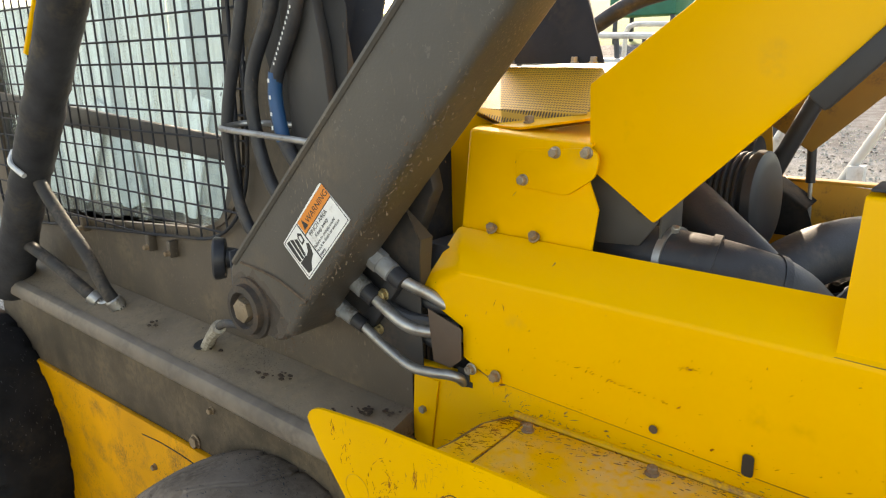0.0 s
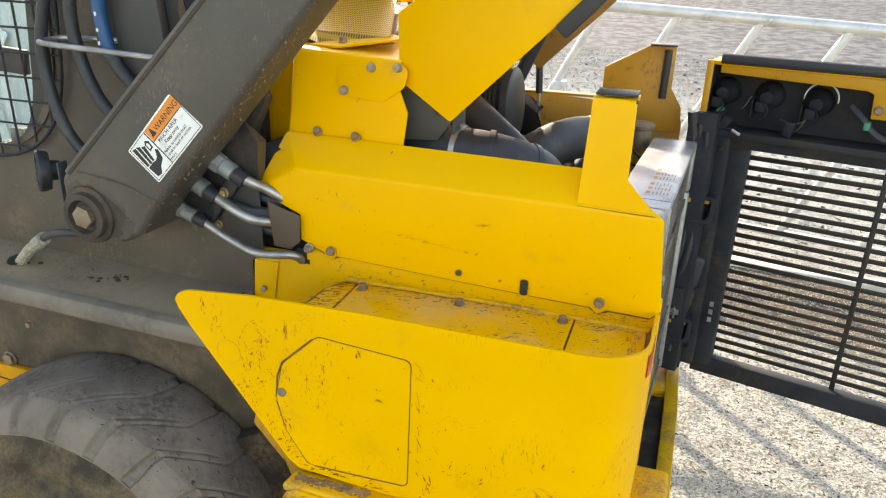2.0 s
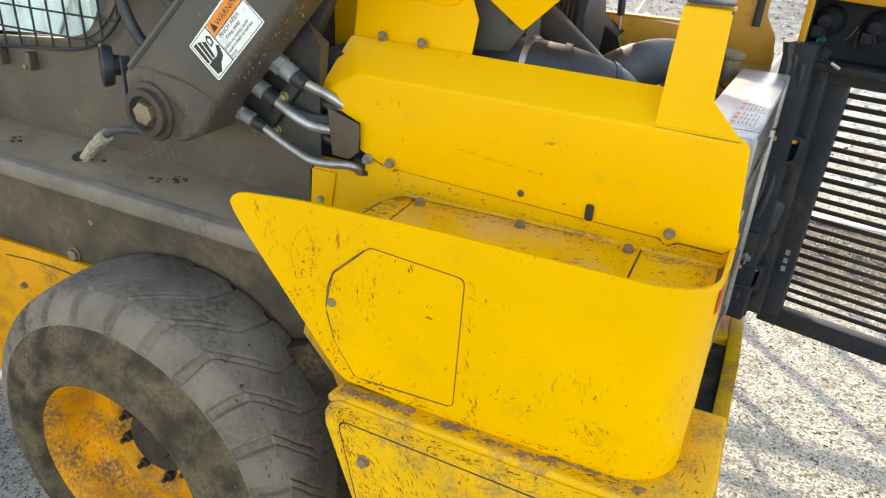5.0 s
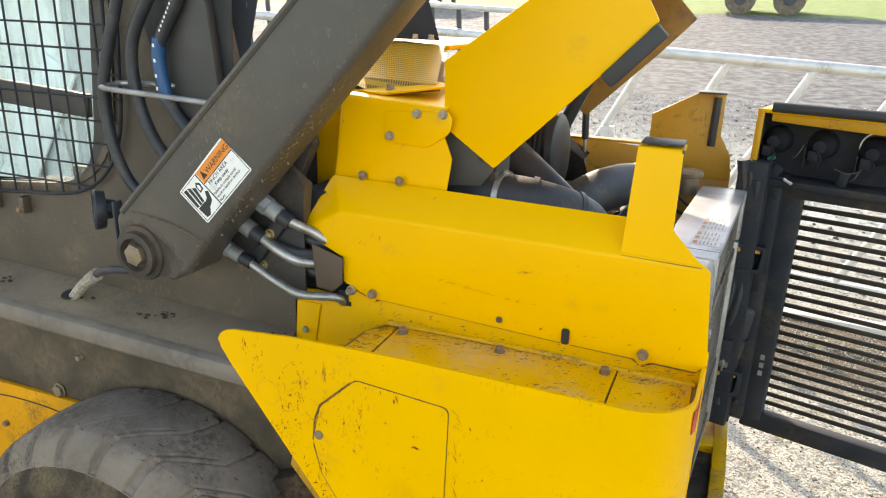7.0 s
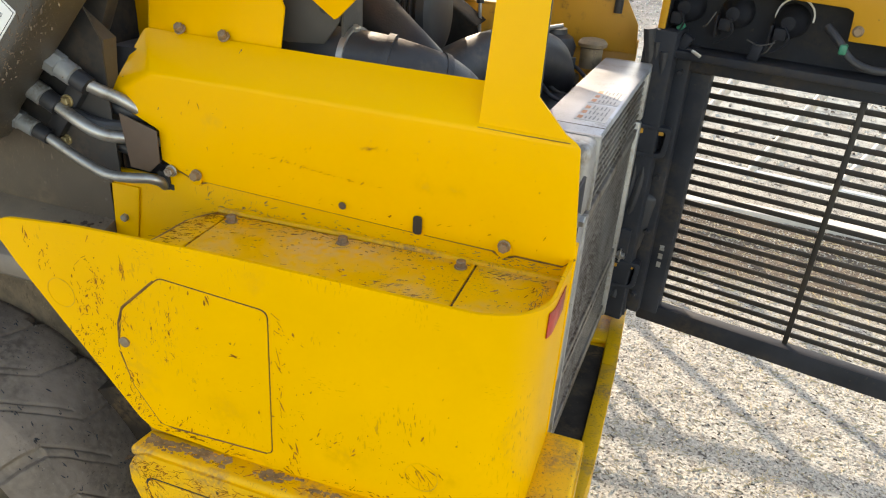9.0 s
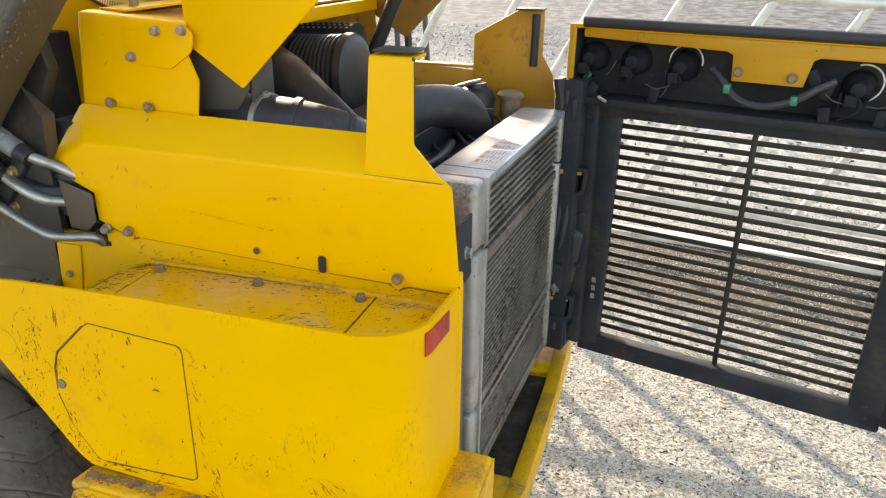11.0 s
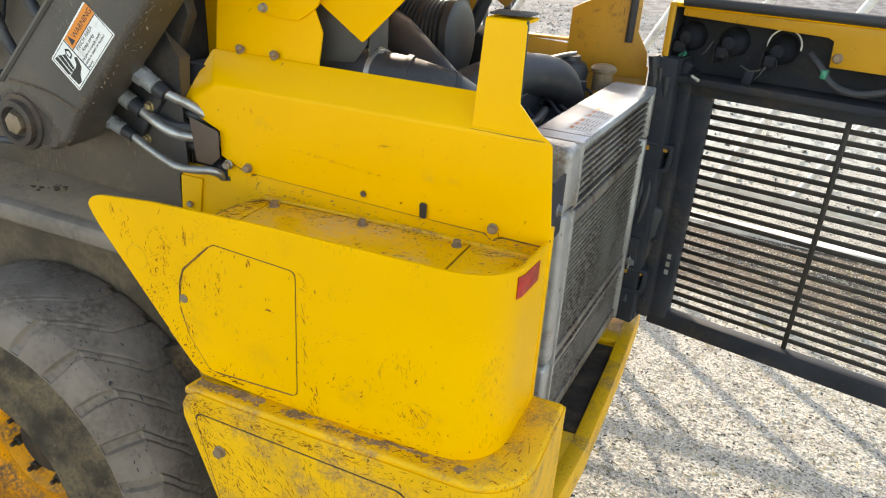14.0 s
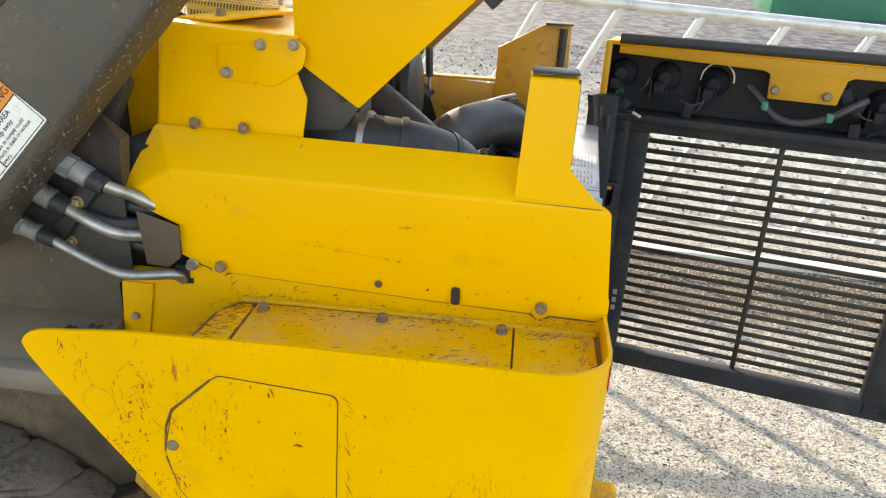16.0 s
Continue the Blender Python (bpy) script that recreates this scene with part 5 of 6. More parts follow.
strut = part("gas_strut", tube([(-0.405, 1.0, 1.49), (-0.40, 1.0, 1.40)], 0.011, 12, 0), plastic, hood, "black gas strut")
part("strut_rod", tube([(-0.40, 1.0, 1.40), (-0.395, 1.0, 1.31)], 0.005, 10, 0), zinc, strut)
part("prop_tube", tube([(-0.45, 0.79, 1.40), (-0.40, 0.80, 1.52), (-0.33, 0.81, 1.68)], 0.019, 12), plastic, hood, "black prop")

# ---- lift arm ----
boss_m = material("dark_greasy_steel", (0.045, 0.035, 0.028), 0.6, 0.2, 0.3, 30, 0.4, 150, (0.12, 0.07, 0.04), 0.4, 25)
stain_m = material("brown_grease_film", (0.068, 0.053, 0.041), 0.6, 0, 0.3, 20, 0.3, 150)
scuff_m = material("brown_scuff", (0.12, 0.078, 0.05), 0.85, 0, 0.4, 60, 0.3)
arm_m = material("dark_arm_paint", (0.066, 0.057, 0.047), 0.5, 0, 0.18, 5, 0.2, 200, (0.10, 0.075, 0.052), 0.4, 7, 0.25, (0.15, 0.115, 0.085), speck=(0.17, 0.145, 0.12))
e1, e2 = (-0.676 + 0.85 * 0.465, 1.797 + 0.85 * 0.455), (-0.489 + 0.85 * 0.45, 1.786 + 0.85 * 0.49)
ARM = [(-1.148, 1.338), e1, e2, (-0.925, 1.293), (-0.96, 1.240), (-1.015, 1.213), (-1.10, 1.228), (-1.145, 1.262)]
arm = part("lift_arm", plate(rounded(ARM, [0.03, 0, 0, 0.04, 0.03, 0.03, 0.05, 0.05], 5), -0.135, -0.03, w=0.014, seg=4), arm_m, loader, "dark grey steel lift arm with worn edges")
part("weld_seam", tube([(-1.10, -0.136, 1.356), (-1.00, -0.137, 1.345), (-0.915, -0.136, 1.315)], 0.0025, 6), scuff_m, arm)
a0, a1 = Vector((-1.125, 1.352)), Vector((e1[0] + 0.012, e1[1]))
part("edge_strip", tube([(a0.x, -0.132, a0.y), ((a0.x + a1.x) / 2, -0.132, (a0.y + a1.y) / 2), (a1.x, -0.132, a1.y)], 0.008, 8, 0), arm_m, arm, "raised edge strip")
boss = part("pivot_boss", lathe([(0, 0.062), (0.008, 0.060), (0.010, 0.05), (0.022, 0.048), (0.024, 0.036), (0.012, 0.03), (0.012, 0.005)], (-1.085, -0.132, 1.268), N, 36), boss_m, arm, "rusty pivot boss")
part("pin", join(lathe([(0.01, 0.02), (0.016, 0.02), (0.017, 0.019)], (-1.085, -0.132, 1.268), N, 24), lathe([(0.012, 0.0235), (0.026, 0.0235), (0.028, 0.02)], (-1.085, -0.132, 1.268), N, 6)), pin_m, boss)

rub = [(-0.93 + 0.022 * k, 1.288 + 0.0236 * k, 0.022, 0.022, 26, 0.009, 0.75) for k in range(16)]
chips(arm, [(x - 0.012, z + 0.012, sx, sz, n // 2, l, a) for x, z, sx, sz, n, l, a in rub] + [(-0.97, 1.24, 0.05, 0.03, 50, 0.010, 1.2), (-1.12, 1.30, 0.03, 0.06, 24, 0.008, 0.2), (-0.75, 1.62, 0.3, 0.3, 40, 0.006, 0.5)], -0.1352, 21, scuff_m)
worn_m = material("rubbed_brown_edge", (0.15, 0.105, 0.068), 0.85, 0, 0.4, 60, 0.3)
chips(arm, [(-0.915 + 0.028 * k, 1.305 + 0.030 * k, 0.024, 0.024, 34 if k < 8 else 14, 0.0045, 0.75) for k in range(14)], -0.1353, 22, worn_m, inside=lambda x, z: (z - 1.288) < (x + 0.93) * 1.073 + 0.03)
rs = random.Random(17)
for dr, y, lift in ((0.074, -0.1353, 0.010), (0.088, -0.1351, 0.016)):
    ring = [(-1.075 + (dr + rs.uniform(-lift, lift)) * math.cos(k * 0.21), 1.262 + (dr * 0.86 + rs.uniform(-lift, lift) * 0.7) * math.sin(k * 0.21)) for k in range(30)]
    ring = [(max(-1.135, x), max(1.226, z)) for x, z in ring]
    part("grease_stain", plate(ring, y, -0.1349, w=0), boss_m if dr < 0.08 else stain_m, arm, "dark greasy stain", smooth=False)
LABEL = [(-0.857, 1.531), (-0.789, 1.478), (-0.902, 1.358), (-0.966, 1.413)]
dec = part("warning_label", plate(rounded(LABEL, 0.004, 3), -0.1362, -0.135, w=0), white_m, arm, "white and orange warning label")
la, lb = Vector(LABEL[3]), Vector(LABEL[0])
lx = (lb - la) / (lb - la).length
LW, LH = (lb - la).length, (Vector(LABEL[1]) - lb).length


def on_label(u, v):
    """u along the long side, v up from the lower long edge, both in label lengths."""
    base = Vector(LABEL[2])
    return base + (Vector(LABEL[1]) - base) * u + (la - base) * v


def label_field(name, poly, mat, lift):
    return part(name, plate([tuple(on_label(u, w)) for u, w in poly], -0.1362 - lift, -0.1362, w=0), mat, dec, smooth=False)


for fr in ([(0.02, 0.03), (0.98, 0.03), (0.98, 0.045), (0.02, 0.045)], [(0.02, 0.955), (0.98, 0.955), (0.98, 0.97), (0.02, 0.97)], [(0.02, 0.03), (0.028, 0.03), (0.028, 0.97), (0.02, 0.97)], [(0.972, 0.03), (0.98, 0.03), (0.98, 0.97), (0.972, 0.97)]):
    label_field("frame_line", fr, ink, 0.0002)
label_field("header", [(0.37, 0.66), (0.985, 0.66), (0.985, 0.965), (0.37, 0.965)], orange_m, 0.0003)
label_field("frame_line", [(0.345, 0.03), (0.36, 0.03), (0.36, 0.97), (0.345, 0.97)], ink, 0.0003)
label_field("frame_line", [(0.36, 0.64), (0.98, 0.64), (0.98, 0.66), (0.36, 0.66)], ink, 0.0003)
label_field("alert_sign", [(0.40, 0.72), (0.49, 0.72), (0.445, 0.93)], ink, 0.0005)
label_field("pictogram", [(0.045, 0.42), (0.085, 0.40), (0.105, 0.90), (0.05, 0.92)], ink, 0.0003)
label_field("pictogram", [(0.105, 0.40), (0.14, 0.39), (0.165, 0.84), (0.12, 0.90)], ink, 0.0003)
label_field("pictogram", [(0.155, 0.40), (0.19, 0.40), (0.225, 0.76), (0.18, 0.82)], ink, 0.0003)
label_field("pictogram", [(0.06, 0.10), (0.13, 0.07), (0.20, 0.20), (0.19, 0.385), (0.05, 0.385)], ink, 0.0003)
label_field("pictogram", [(0.20, 0.20), (0.29, 0.27), (0.335, 0.48), (0.30, 0.54), (0.25, 0.40), (0.19, 0.36)], ink, 0.0003)
label_field("pictogram", [(0.235, 0.58), (0.305, 0.60), (0.32, 0.76), (0.275, 0.84), (0.235, 0.76)], ink, 0.0003)
label_field("pictogram_gap", [(0.253, 0.625), (0.288, 0.635), (0.295, 0.73), (0.272, 0.775), (0.253, 0.73)], white_m, 0.0005)


def text_on_label(body, u, v, size, mat):
    cu = bpy.data.curves.new("text", "FONT")
    cu.body, cu.size, cu.extrude = body, size, 0.0001
    ob = bpy.data.objects.new("text", cu)
    scene.collection.objects.link(ob)
    bpy.context.view_layer.update()
    me = bpy.data.meshes.new_from_object(ob.evaluated_get(bpy.context.evaluated_depsgraph_get()))
    bpy.data.objects.remove(ob)
    bm = bmesh.new()
    bm.from_mesh(me)
    bpy.data.meshes.remove(me)
    o = on_label(u, v)
    ux = (Vector(LABEL[1]) - Vector(LABEL[2])).normalized()
    uy = (la - Vector(LABEL[2])).normalized()
    m = Matrix(((ux.x, uy.x, 0, o.x), (0, 0, -1, -0.1368), (ux.y, uy.y, 0, o.y), (0, 0, 0, 1)))
    return part("writing", place(bm, m), mat, dec, smooth=False)


text_on_label("WARNING", 0.50, 0.735, 0.0162, ink)
text_on_label("PINCH AREA", 0.42, 0.52, 0.0115, ink)
text_on_label("Keep away", 0.48, 0.40, 0.0105, ink)
text_on_label("Failure to comply could", 0.37, 0.28, 0.0082, ink)
text_on_label("result in death or serious", 0.37, 0.18, 0.0082, ink)
text_on_label("injury.", 0.37, 0.08, 0.0082, ink)

# ---- cab side, frame rail and lower body ----
PY = 0.0
win = rounded([(-1.285, 1.362), (-1.235, 1.95), (-2.6, 1.98), (-2.6, 1.245)], [0.24, 0.05, 0.05, 0.1], 12)
outer = [(-0.80, 1.06), (-0.79, 1.20), (-0.765, 1.42), (-0.90, 1.52), (-1.03, 2.15), (-2.75, 2.15), (-2.75, 1.03)]


def panel_with_hole(out, hole, y0, y1):
    """A flat wall with one opening through it, solid from y0 to y1."""
    bm = bmesh.new()
    rings = []
    for y in (y0, y1):
        rings.append(([bm.verts.new((x, y, z)) for x, z in out], [bm.verts.new((x, y, z)) for x, z in hole]))
    for o, h in rings:
        es = [bm.edges.new((r[i], r[(i + 1) % len(r)])) for r in (o, h) for i in range(len(r))]
        bmesh.ops.triangle_fill(bm, edges=es, use_beauty=True)
    for k in (0, 1):
        a, b = rings[0][k], rings[1][k]
        for i in range(len(a)):
            bm.faces.new((a[i], a[(i + 1) % len(a)], b[(i + 1) % len(b)], b[i]))
    bmesh.ops.recalc_face_normals(bm, faces=bm.faces)
    return bm


sash_m = material("dark_grey_sash", (0.052, 0.047, 0.043), 0.55, 0, 0.2, 10, 0.1, 200, (0.09, 0.075, 0.06), 0.3, 12)
edge_sheet = material("dark_folded_sheet", (0.045, 0.041, 0.038), 0.55, 0, 0.2, 8, 0.1, 200, (0.08, 0.06, 0.045), 0.3, 9)
cab = part("cab_side", panel_with_hole(outer, win, PY, PY + 0.03), greyp, loader, "dark grey cab side with a guarded window")
glass_edge = rounded([(-1.352, 1.328), (-1.285, 1.93), (-2.58, 1.95), (-2.58, 1.268)], [0.21, 0.05, 0.05, 0.05], 12)
sash_out = [tuple(Vector((-1.85, 1.62)) + (Vector(p) - Vector((-1.85, 1.62))) * 1.015) for p in win]
part("window_sash", panel_with_hole(sash_out, glass_edge, PY + 0.031, PY + 0.045), sash_m, cab, "dark window sash")
part("sash_rim", panel_with_hole(win, glass_edge, PY + 0.008, PY + 0.0305), sash_m, cab)
part("sash_bar", plate([(-2.59, 1.640), (-1.335, 1.5645), (-1.34, 1.511), (-2.59, 1.578)], PY + 0.0, PY + 0.016, "y", 0.003), sash_m, cab, "dark sloping sash bar")
pane = part("window_pane", plate(glass_edge, PY + 0.018, PY + 0.022, w=0), glass, cab, "clear glass with painted streaks of reflection")
pane.visible_shadow = False
part("window_trim", panel_with_hole([tuple(Vector((-1.85, 1.62)) + (Vector(p) - Vector((-1.85, 1.62))) * 1.03) for p in win], win, PY - 0.006, PY), greyp, cab)
guard = part("window_guard", tube([(-1.25, PY - 0.02, 1.45), (-1.228, PY - 0.02, 1.95)], 0.004, 8, 0), blackp, cab, "black welded mesh guard")


gout = [tuple(Vector((-1.9, 1.62)) + (Vector(p) - Vector((-1.9, 1.62))) * 1.075) for p in win]
part("guard_frame", tube([(x, PY - 0.014, z) for x, z in gout + gout[:1]], 0.004, 8, 0), blackp, guard)


def win_span(val, vertical):
    hits = []
    for i in range(len(gout)):
        a, b = gout[i - 1], gout[i]
        p, q = (a[0], b[0]) if vertical else (a[1], b[1])
        if (p - val) * (q - val) < 0:
            t = (val - p) / (q - p)
            hits.append(a[1] + t * (b[1] - a[1]) if vertical else a[0] + t * (b[0] - a[0]))
    return (min(hits), max(hits)) if len(hits) >= 2 else None


for i in range(26):
    x = -1.221 - i * 0.054
    s = win_span(x, True)
    if s:
        part("mesh_bar", tube([(x, PY - 0.012, s[0]), (x, PY - 0.012, s[1])], 0.0026, 6, 0), blackp, guard)
for i in range(14):
    z = 1.25 + i * 0.052
    s = win_span(z, False)
    if s:
        part("mesh_bar", tube([(s[0], PY - 0.016, z), (s[1], PY - 0.016, z)], 0.0026, 6, 0), blackp, guard)
for x in (-1.578, -1.68, -2.05):
    clip = part("guard_clip", box((x - 0.008, PY - 0.022, 1.258), (x + 0.008, PY, 1.30), 0.002), greyp, guard)
    bolts(clip, [(x, PY - 0.022, 1.27)], N, 0.011)
# far side of the cab and its dark frame seen through the glass
part("far_cab_side", plate([(-1.2, 1.0), (-1.2, 1.12), (-2.6, 1.08), (-2.6, 1.0)], 1.0, 1.03), greyp, cab)
part("seat_base", box((-2.1, 0.3, 1.02), (-1.6, 0.8, 1.10), 0.03, 3), plastic, cab)
part("cab_floor", box((-2.75, 0.03, 0.98), (-1.15, 1.03, 1.02), 0.002), blackp, cab)
part("rear_cab_wall", plate([(0.2, 1.0), (1.0, 1.0), (1.0, 1.12), (0.2, 1.12)], -1.22, -1.2, "x"), greyp, cab)
part("compartment_edge", plate(rounded([(-1.05, 1.50), (-0.93, 1.50), (-0.955, 1.75), (-1.01, 1.98), (-1.07, 1.98)], 0.02, 4), PY - 0.03, PY - 0.005, w=0.004), edge_sheet, cab, "dark folded sheet edge")
part("rear_pillar", shell([(-1.04, 0.0, 1.5), (-0.93, 0.02, 1.55), (-0.90, 0.10, 1.9), (-1.03, 0.06, 2.1), (-1.05, 0.0, 2.1)], [(0, 1, 2, 3, 4)], 0.01, 0), blackp, cab)

clod_m = material("dark_clod", (0.05, 0.03, 0.018), 0.95, 0, 0.4, 60, 0.4)
lip_m = material("worn_grey_edge", (0.175, 0.14, 0.108), 0.55, 0.15, 0.2, 8, 0.15, 200, (0.12, 0.095, 0.075), 0.6, 6)
rail_prof = [(-0.138, 1.028), (-0.142, 1.05), (-0.132, 1.064), (-0.05, 1.082), (0.0, 1.098), (0.0, 1.05), (-0.128, 1.028)]
FALL = Matrix(((1, 0, 0, 0), (0, 1, 0, 0), (-0.022, 0, 1, -0.0264), (0, 0, 0, 1)))
rail = part("frame_rail", place(plate(rounded(rail_prof, [0, 0.006, 0.008, 0, 0, 0, 0], 4), -2.55, -0.80, "x", 0.001), FALL), greyp_dirty, loader, "dusty grey frame rail")
part("rail_lip", place(plate([(-0.139, 1.018), (-0.1455, 1.026), (-0.1465, 1.046), (-0.139, 1.061), (-0.122, 1.069), (-0.12, 1.05), (-0.136, 1.03)], -2.55, -0.80, "x", 0.0008), FALL), lip_m, rail, "worn lighter rail edge")
plate_m = material("mud_splashed_grey_paint", (0.074, 0.054, 0.035), 0.6, 0, 0.3, 7, 0.3, 150, (0.14, 0.098, 0.06), 0.7, 7, 0.9, (0.045, 0.03, 0.018), spec=0.3, speck=(0.25, 0.205, 0.155))
part("frame_plate", plate([(-2.7, 0.45), (-0.56, 0.45), (-0.56, 0.86), (-0.82, 1.05), (-2.7, 1.05)], -0.06, 0.0), plate_m, loader, "dark grey frame plate")
chassis_yel = material("muddy_orange_yellow", (0.70, 0.29, 0.004), 0.55, 0, 0.18, 4, 0.2, 160, (0.30, 0.13, 0.025), 0.35, 14, 1.2, (0.07, 0.035, 0.015), spec=0.2, speck=(0.14, 0.07, 0.02))
house_m = material("muddy_shaded_steel", (0.032, 0.023, 0.016), 0.85, 0, 0.35, 9, 0.4, 120, (0.12, 0.075, 0.04), 0.5, 12, 0.6, spec=0.2)
# Dark plates fill the gap behind the tyre with painted wheel arch shadow.
part("wheel_house", plate([(-0.95, 0.24), (-0.5, 0.24), (-0.5, 0.80), (-0.58, 0.84), (-0.70, 0.82), (-0.95, 0.70)], -0.105, -0.061), house_m, loader, "mud-caked plate darkened for the shadow behind the tyre")
part("wheel_house_side", plate([(-0.19, 0.24), (-0.05, 0.24), (-0.05, 0.86), (-0.19, 0.86)], -0.56, -0.545, "x"), house_m, loader)
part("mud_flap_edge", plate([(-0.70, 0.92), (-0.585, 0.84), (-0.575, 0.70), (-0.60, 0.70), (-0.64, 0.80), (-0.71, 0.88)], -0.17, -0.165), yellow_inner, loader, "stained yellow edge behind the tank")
# Unseen box, added to stop light that the missing far wheels would block.
part("chassis", box((-2.5, 0.02, 0.24), (-0.02, 1.03, 0.75), 0.02, 2), house_m, loader, "unseen dark box that blocks light under the machine")
for x, z in ((-0.70, 0.985), (-0.665, 0.915)):
    bolts(loader, [(x, -0.105, z)], N, 0.02, house_m)
yl = part("lower_body", plate([(-2.46, 0.30), (-2.46, 0.775), (-1.45, 0.79), (-1.1, 0.79), (-0.9, 0.5), (-0.9, 0.30)], -0.075, -0.0605), chassis_yel, loader, "yellow lower chassis side, muddy")
part("body_seam", tube([(-1.75, -0.0755, 0.742), (-1.62, -0.0755, 0.752), (-1.45, -0.0755, 0.742), (-1.30, -0.0755, 0.68)], 0.0018, 6), joint_m, yl)
bolts(loader, [(-1.491, -0.062, 0.805)], N, 0.028)
bolts(loader, [(-1.70, -0.0755, 0.66), (-1.40, -0.0605, 0.92)], N, 0.014)
crumb_rnd = random.Random(14)
for gx, gy, n_ in ((-1.163, -0.07, 5), (-1.115, -0.055, 11), (-0.875, -0.05, 14), (-0.93, -0.085, 3), (-1.35, -0.06, 3), (-1.6, -0.07, 5), (-0.83, -0.03, 8)):
    clod = bmesh.new()
    for _ in range(n_):
        b2 = bmesh.ops.create_icosphere(clod, subdivisions=1, radius=crumb_rnd.uniform(0.002, 0.006))
        bmesh.ops.scale(clod, vec=(1.3, 1.0, 0.5), verts=b2["verts"])
        y = gy + crumb_rnd.gauss(0, 0.008)
        bmesh.ops.translate(clod, verts=b2["verts"], vec=(gx + crumb_rnd.gauss(0, 0.014), y, 1.0925 + (y + 0.05) * 0.21 - 0.022 * (gx + 1.2)))
    part("mud_crumb", clod, clod_m, rail)

braid_m = material("braided_ferrule", (0.40, 0.36, 0.29), 0.55, 0.3, 0.3, 120, 0.5, 200, (0.14, 0.1, 0.07), 0.4, 40)
rail_hose_m = material("dusty_black_hose", (0.030, 0.027, 0.025), 0.7, 0, 0.3, 20, 0.4, 200, (0.12, 0.09, 0.065), 0.5, 14)
# hose fitting that leaves the rail below the arm
f1 = part("rail_fitting", tube([(-1.395, -0.06, 1.08), (-1.335, -0.075, 1.132), (-1.255, -0.10, 1.182), (-1.188, -0.12, 1.208), (-1.13, -0.11, 1.212), (-1.07, -0.09, 1.225), (-1.03, -0.06, 1.25)], 0.0085, 12), hose_m, loader, "hose with zinc ferrule")
part("ferrule", tube([(-1.395, -0.06, 1.08), (-1.335, -0.075, 1.132), (-1.265, -0.097, 1.176)], 0.015, 10, 3, radii=lambda t: 0.0155 if 0.35 < t < 0.45 or t > 0.8 else 0.0135), braid_m, f1)
part("fitting_hole", lathe([(0, 0.024), (0.002, 0.024)], (-1.40, -0.06, 1.0895), (0, -0.22, 1), 18), ink, f1)
for line_pts in ([(-1.897, -0.067, 1.088), (-1.93, -0.085, 1.118), (-2.05, -0.10, 1.17), (-2.17, -0.11, 1.205), (-2.27, -0.12, 1.23)], [(-1.80, -0.06, 1.09), (-1.815, -0.085, 1.15), (-1.863, -0.10, 1.245), (-1.954, -0.11, 1.33), (-2.04, -0.12, 1.43), (-2.06, -0.12, 1.50)]):
    fr = part("rail_hose", tube(line_pts, 0.017, 12), rail_hose_m, loader, "scuffed black hose with a muddy end")
    p0_, p1_ = Vector(line_pts[0]), Vector(line_pts[1])
    d_ = (p1_ - p0_).normalized()
    part("ferrule", lathe([(-0.01, 0.017), (0.004, 0.017), (0.006, 0.022), (0.03, 0.022), (0.034, 0.019)], p0_, d_, 16), zinc, fr)
    part("ferrule_collar", lathe([(-0.02, 0.026), (-0.008, 0.026), (-0.006, 0.02)], p0_, d_, 6), zinc, fr, smooth=False)
sleeve_rnd = random.Random(3)
sleeve_m = material("worn_black_sleeve", (0.030, 0.030, 0.033), 0.7, 0, 0.35, 16, 0.6, 90, (0.07, 0.055, 0.04), 0.4, 10, spec=0.3)
# front upright ram with cable tie
ram = part("front_ram", tube([Vector((-2.40, -0.12, 1.06)).lerp(Vector((-1.60, -0.12, 1.99)), k / 60) for k in range(61)], 0.052, 20, 0, radii=lambda t: 0.051 + sleeve_rnd.uniform(-0.0025, 0.0025) + (0.016 * max(0, 1 - t / 0.2))), sleeve_m, loader, "black hydraulic ram in a sleeve")
part("cable_tie", tube([(-2.09, -0.15, 1.50), (-2.04, -0.178, 1.475), (-1.99, -0.168, 1.445)], 0.007, 8), galv, ram)
part("yellow_edge", tube([(-1.86, -0.16, 1.75), (-1.72, -0.16, 1.91)], 0.008, 8, 0), yellow, ram)
shade_m = material("painted_shade_steel", (0.030, 0.029, 0.029), 0.7, 0, 0.3, 9, 0.2, 160, (0.055, 0.045, 0.036), 0.4, 9)
# work-lamp disc beside the arm
disc = part("round_plug", lathe([(-0.03, 0.02), (-0.012, 0.022), (-0.010, 0.040), (0, 0.043), (0.010, 0.044), (0.014, 0.041), (0.014, 0.036), (0.007, 0.032), (0.007, 0.024), (0.012, 0.022), (0.012, 0.012), (0.006, 0.010), (0.008, 0.002)], (-1.225, -0.10, 1.335), (-0.62, -0.78, 0.05), 32), plastic, loader, "black round rubber plug")

part("plug_bracket", box((-1.18, -0.11, 1.275), (-1.175, -0.085, 1.36), 0.002), dark_far, disc)
# Flat dark plate on the cab side paints the shade behind the hoses.
part("hose_shade", plate(rounded([(-1.13, 2.02), (-0.965, 2.02), (-0.915, 1.80), (-0.925, 1.62), (-1.00, 1.52), (-1.10, 1.58), (-1.15, 1.74)], 0.04, 4), -0.004, -0.001, w=0), shade_m, cab, "dark plate standing in for shade behind the hoses")
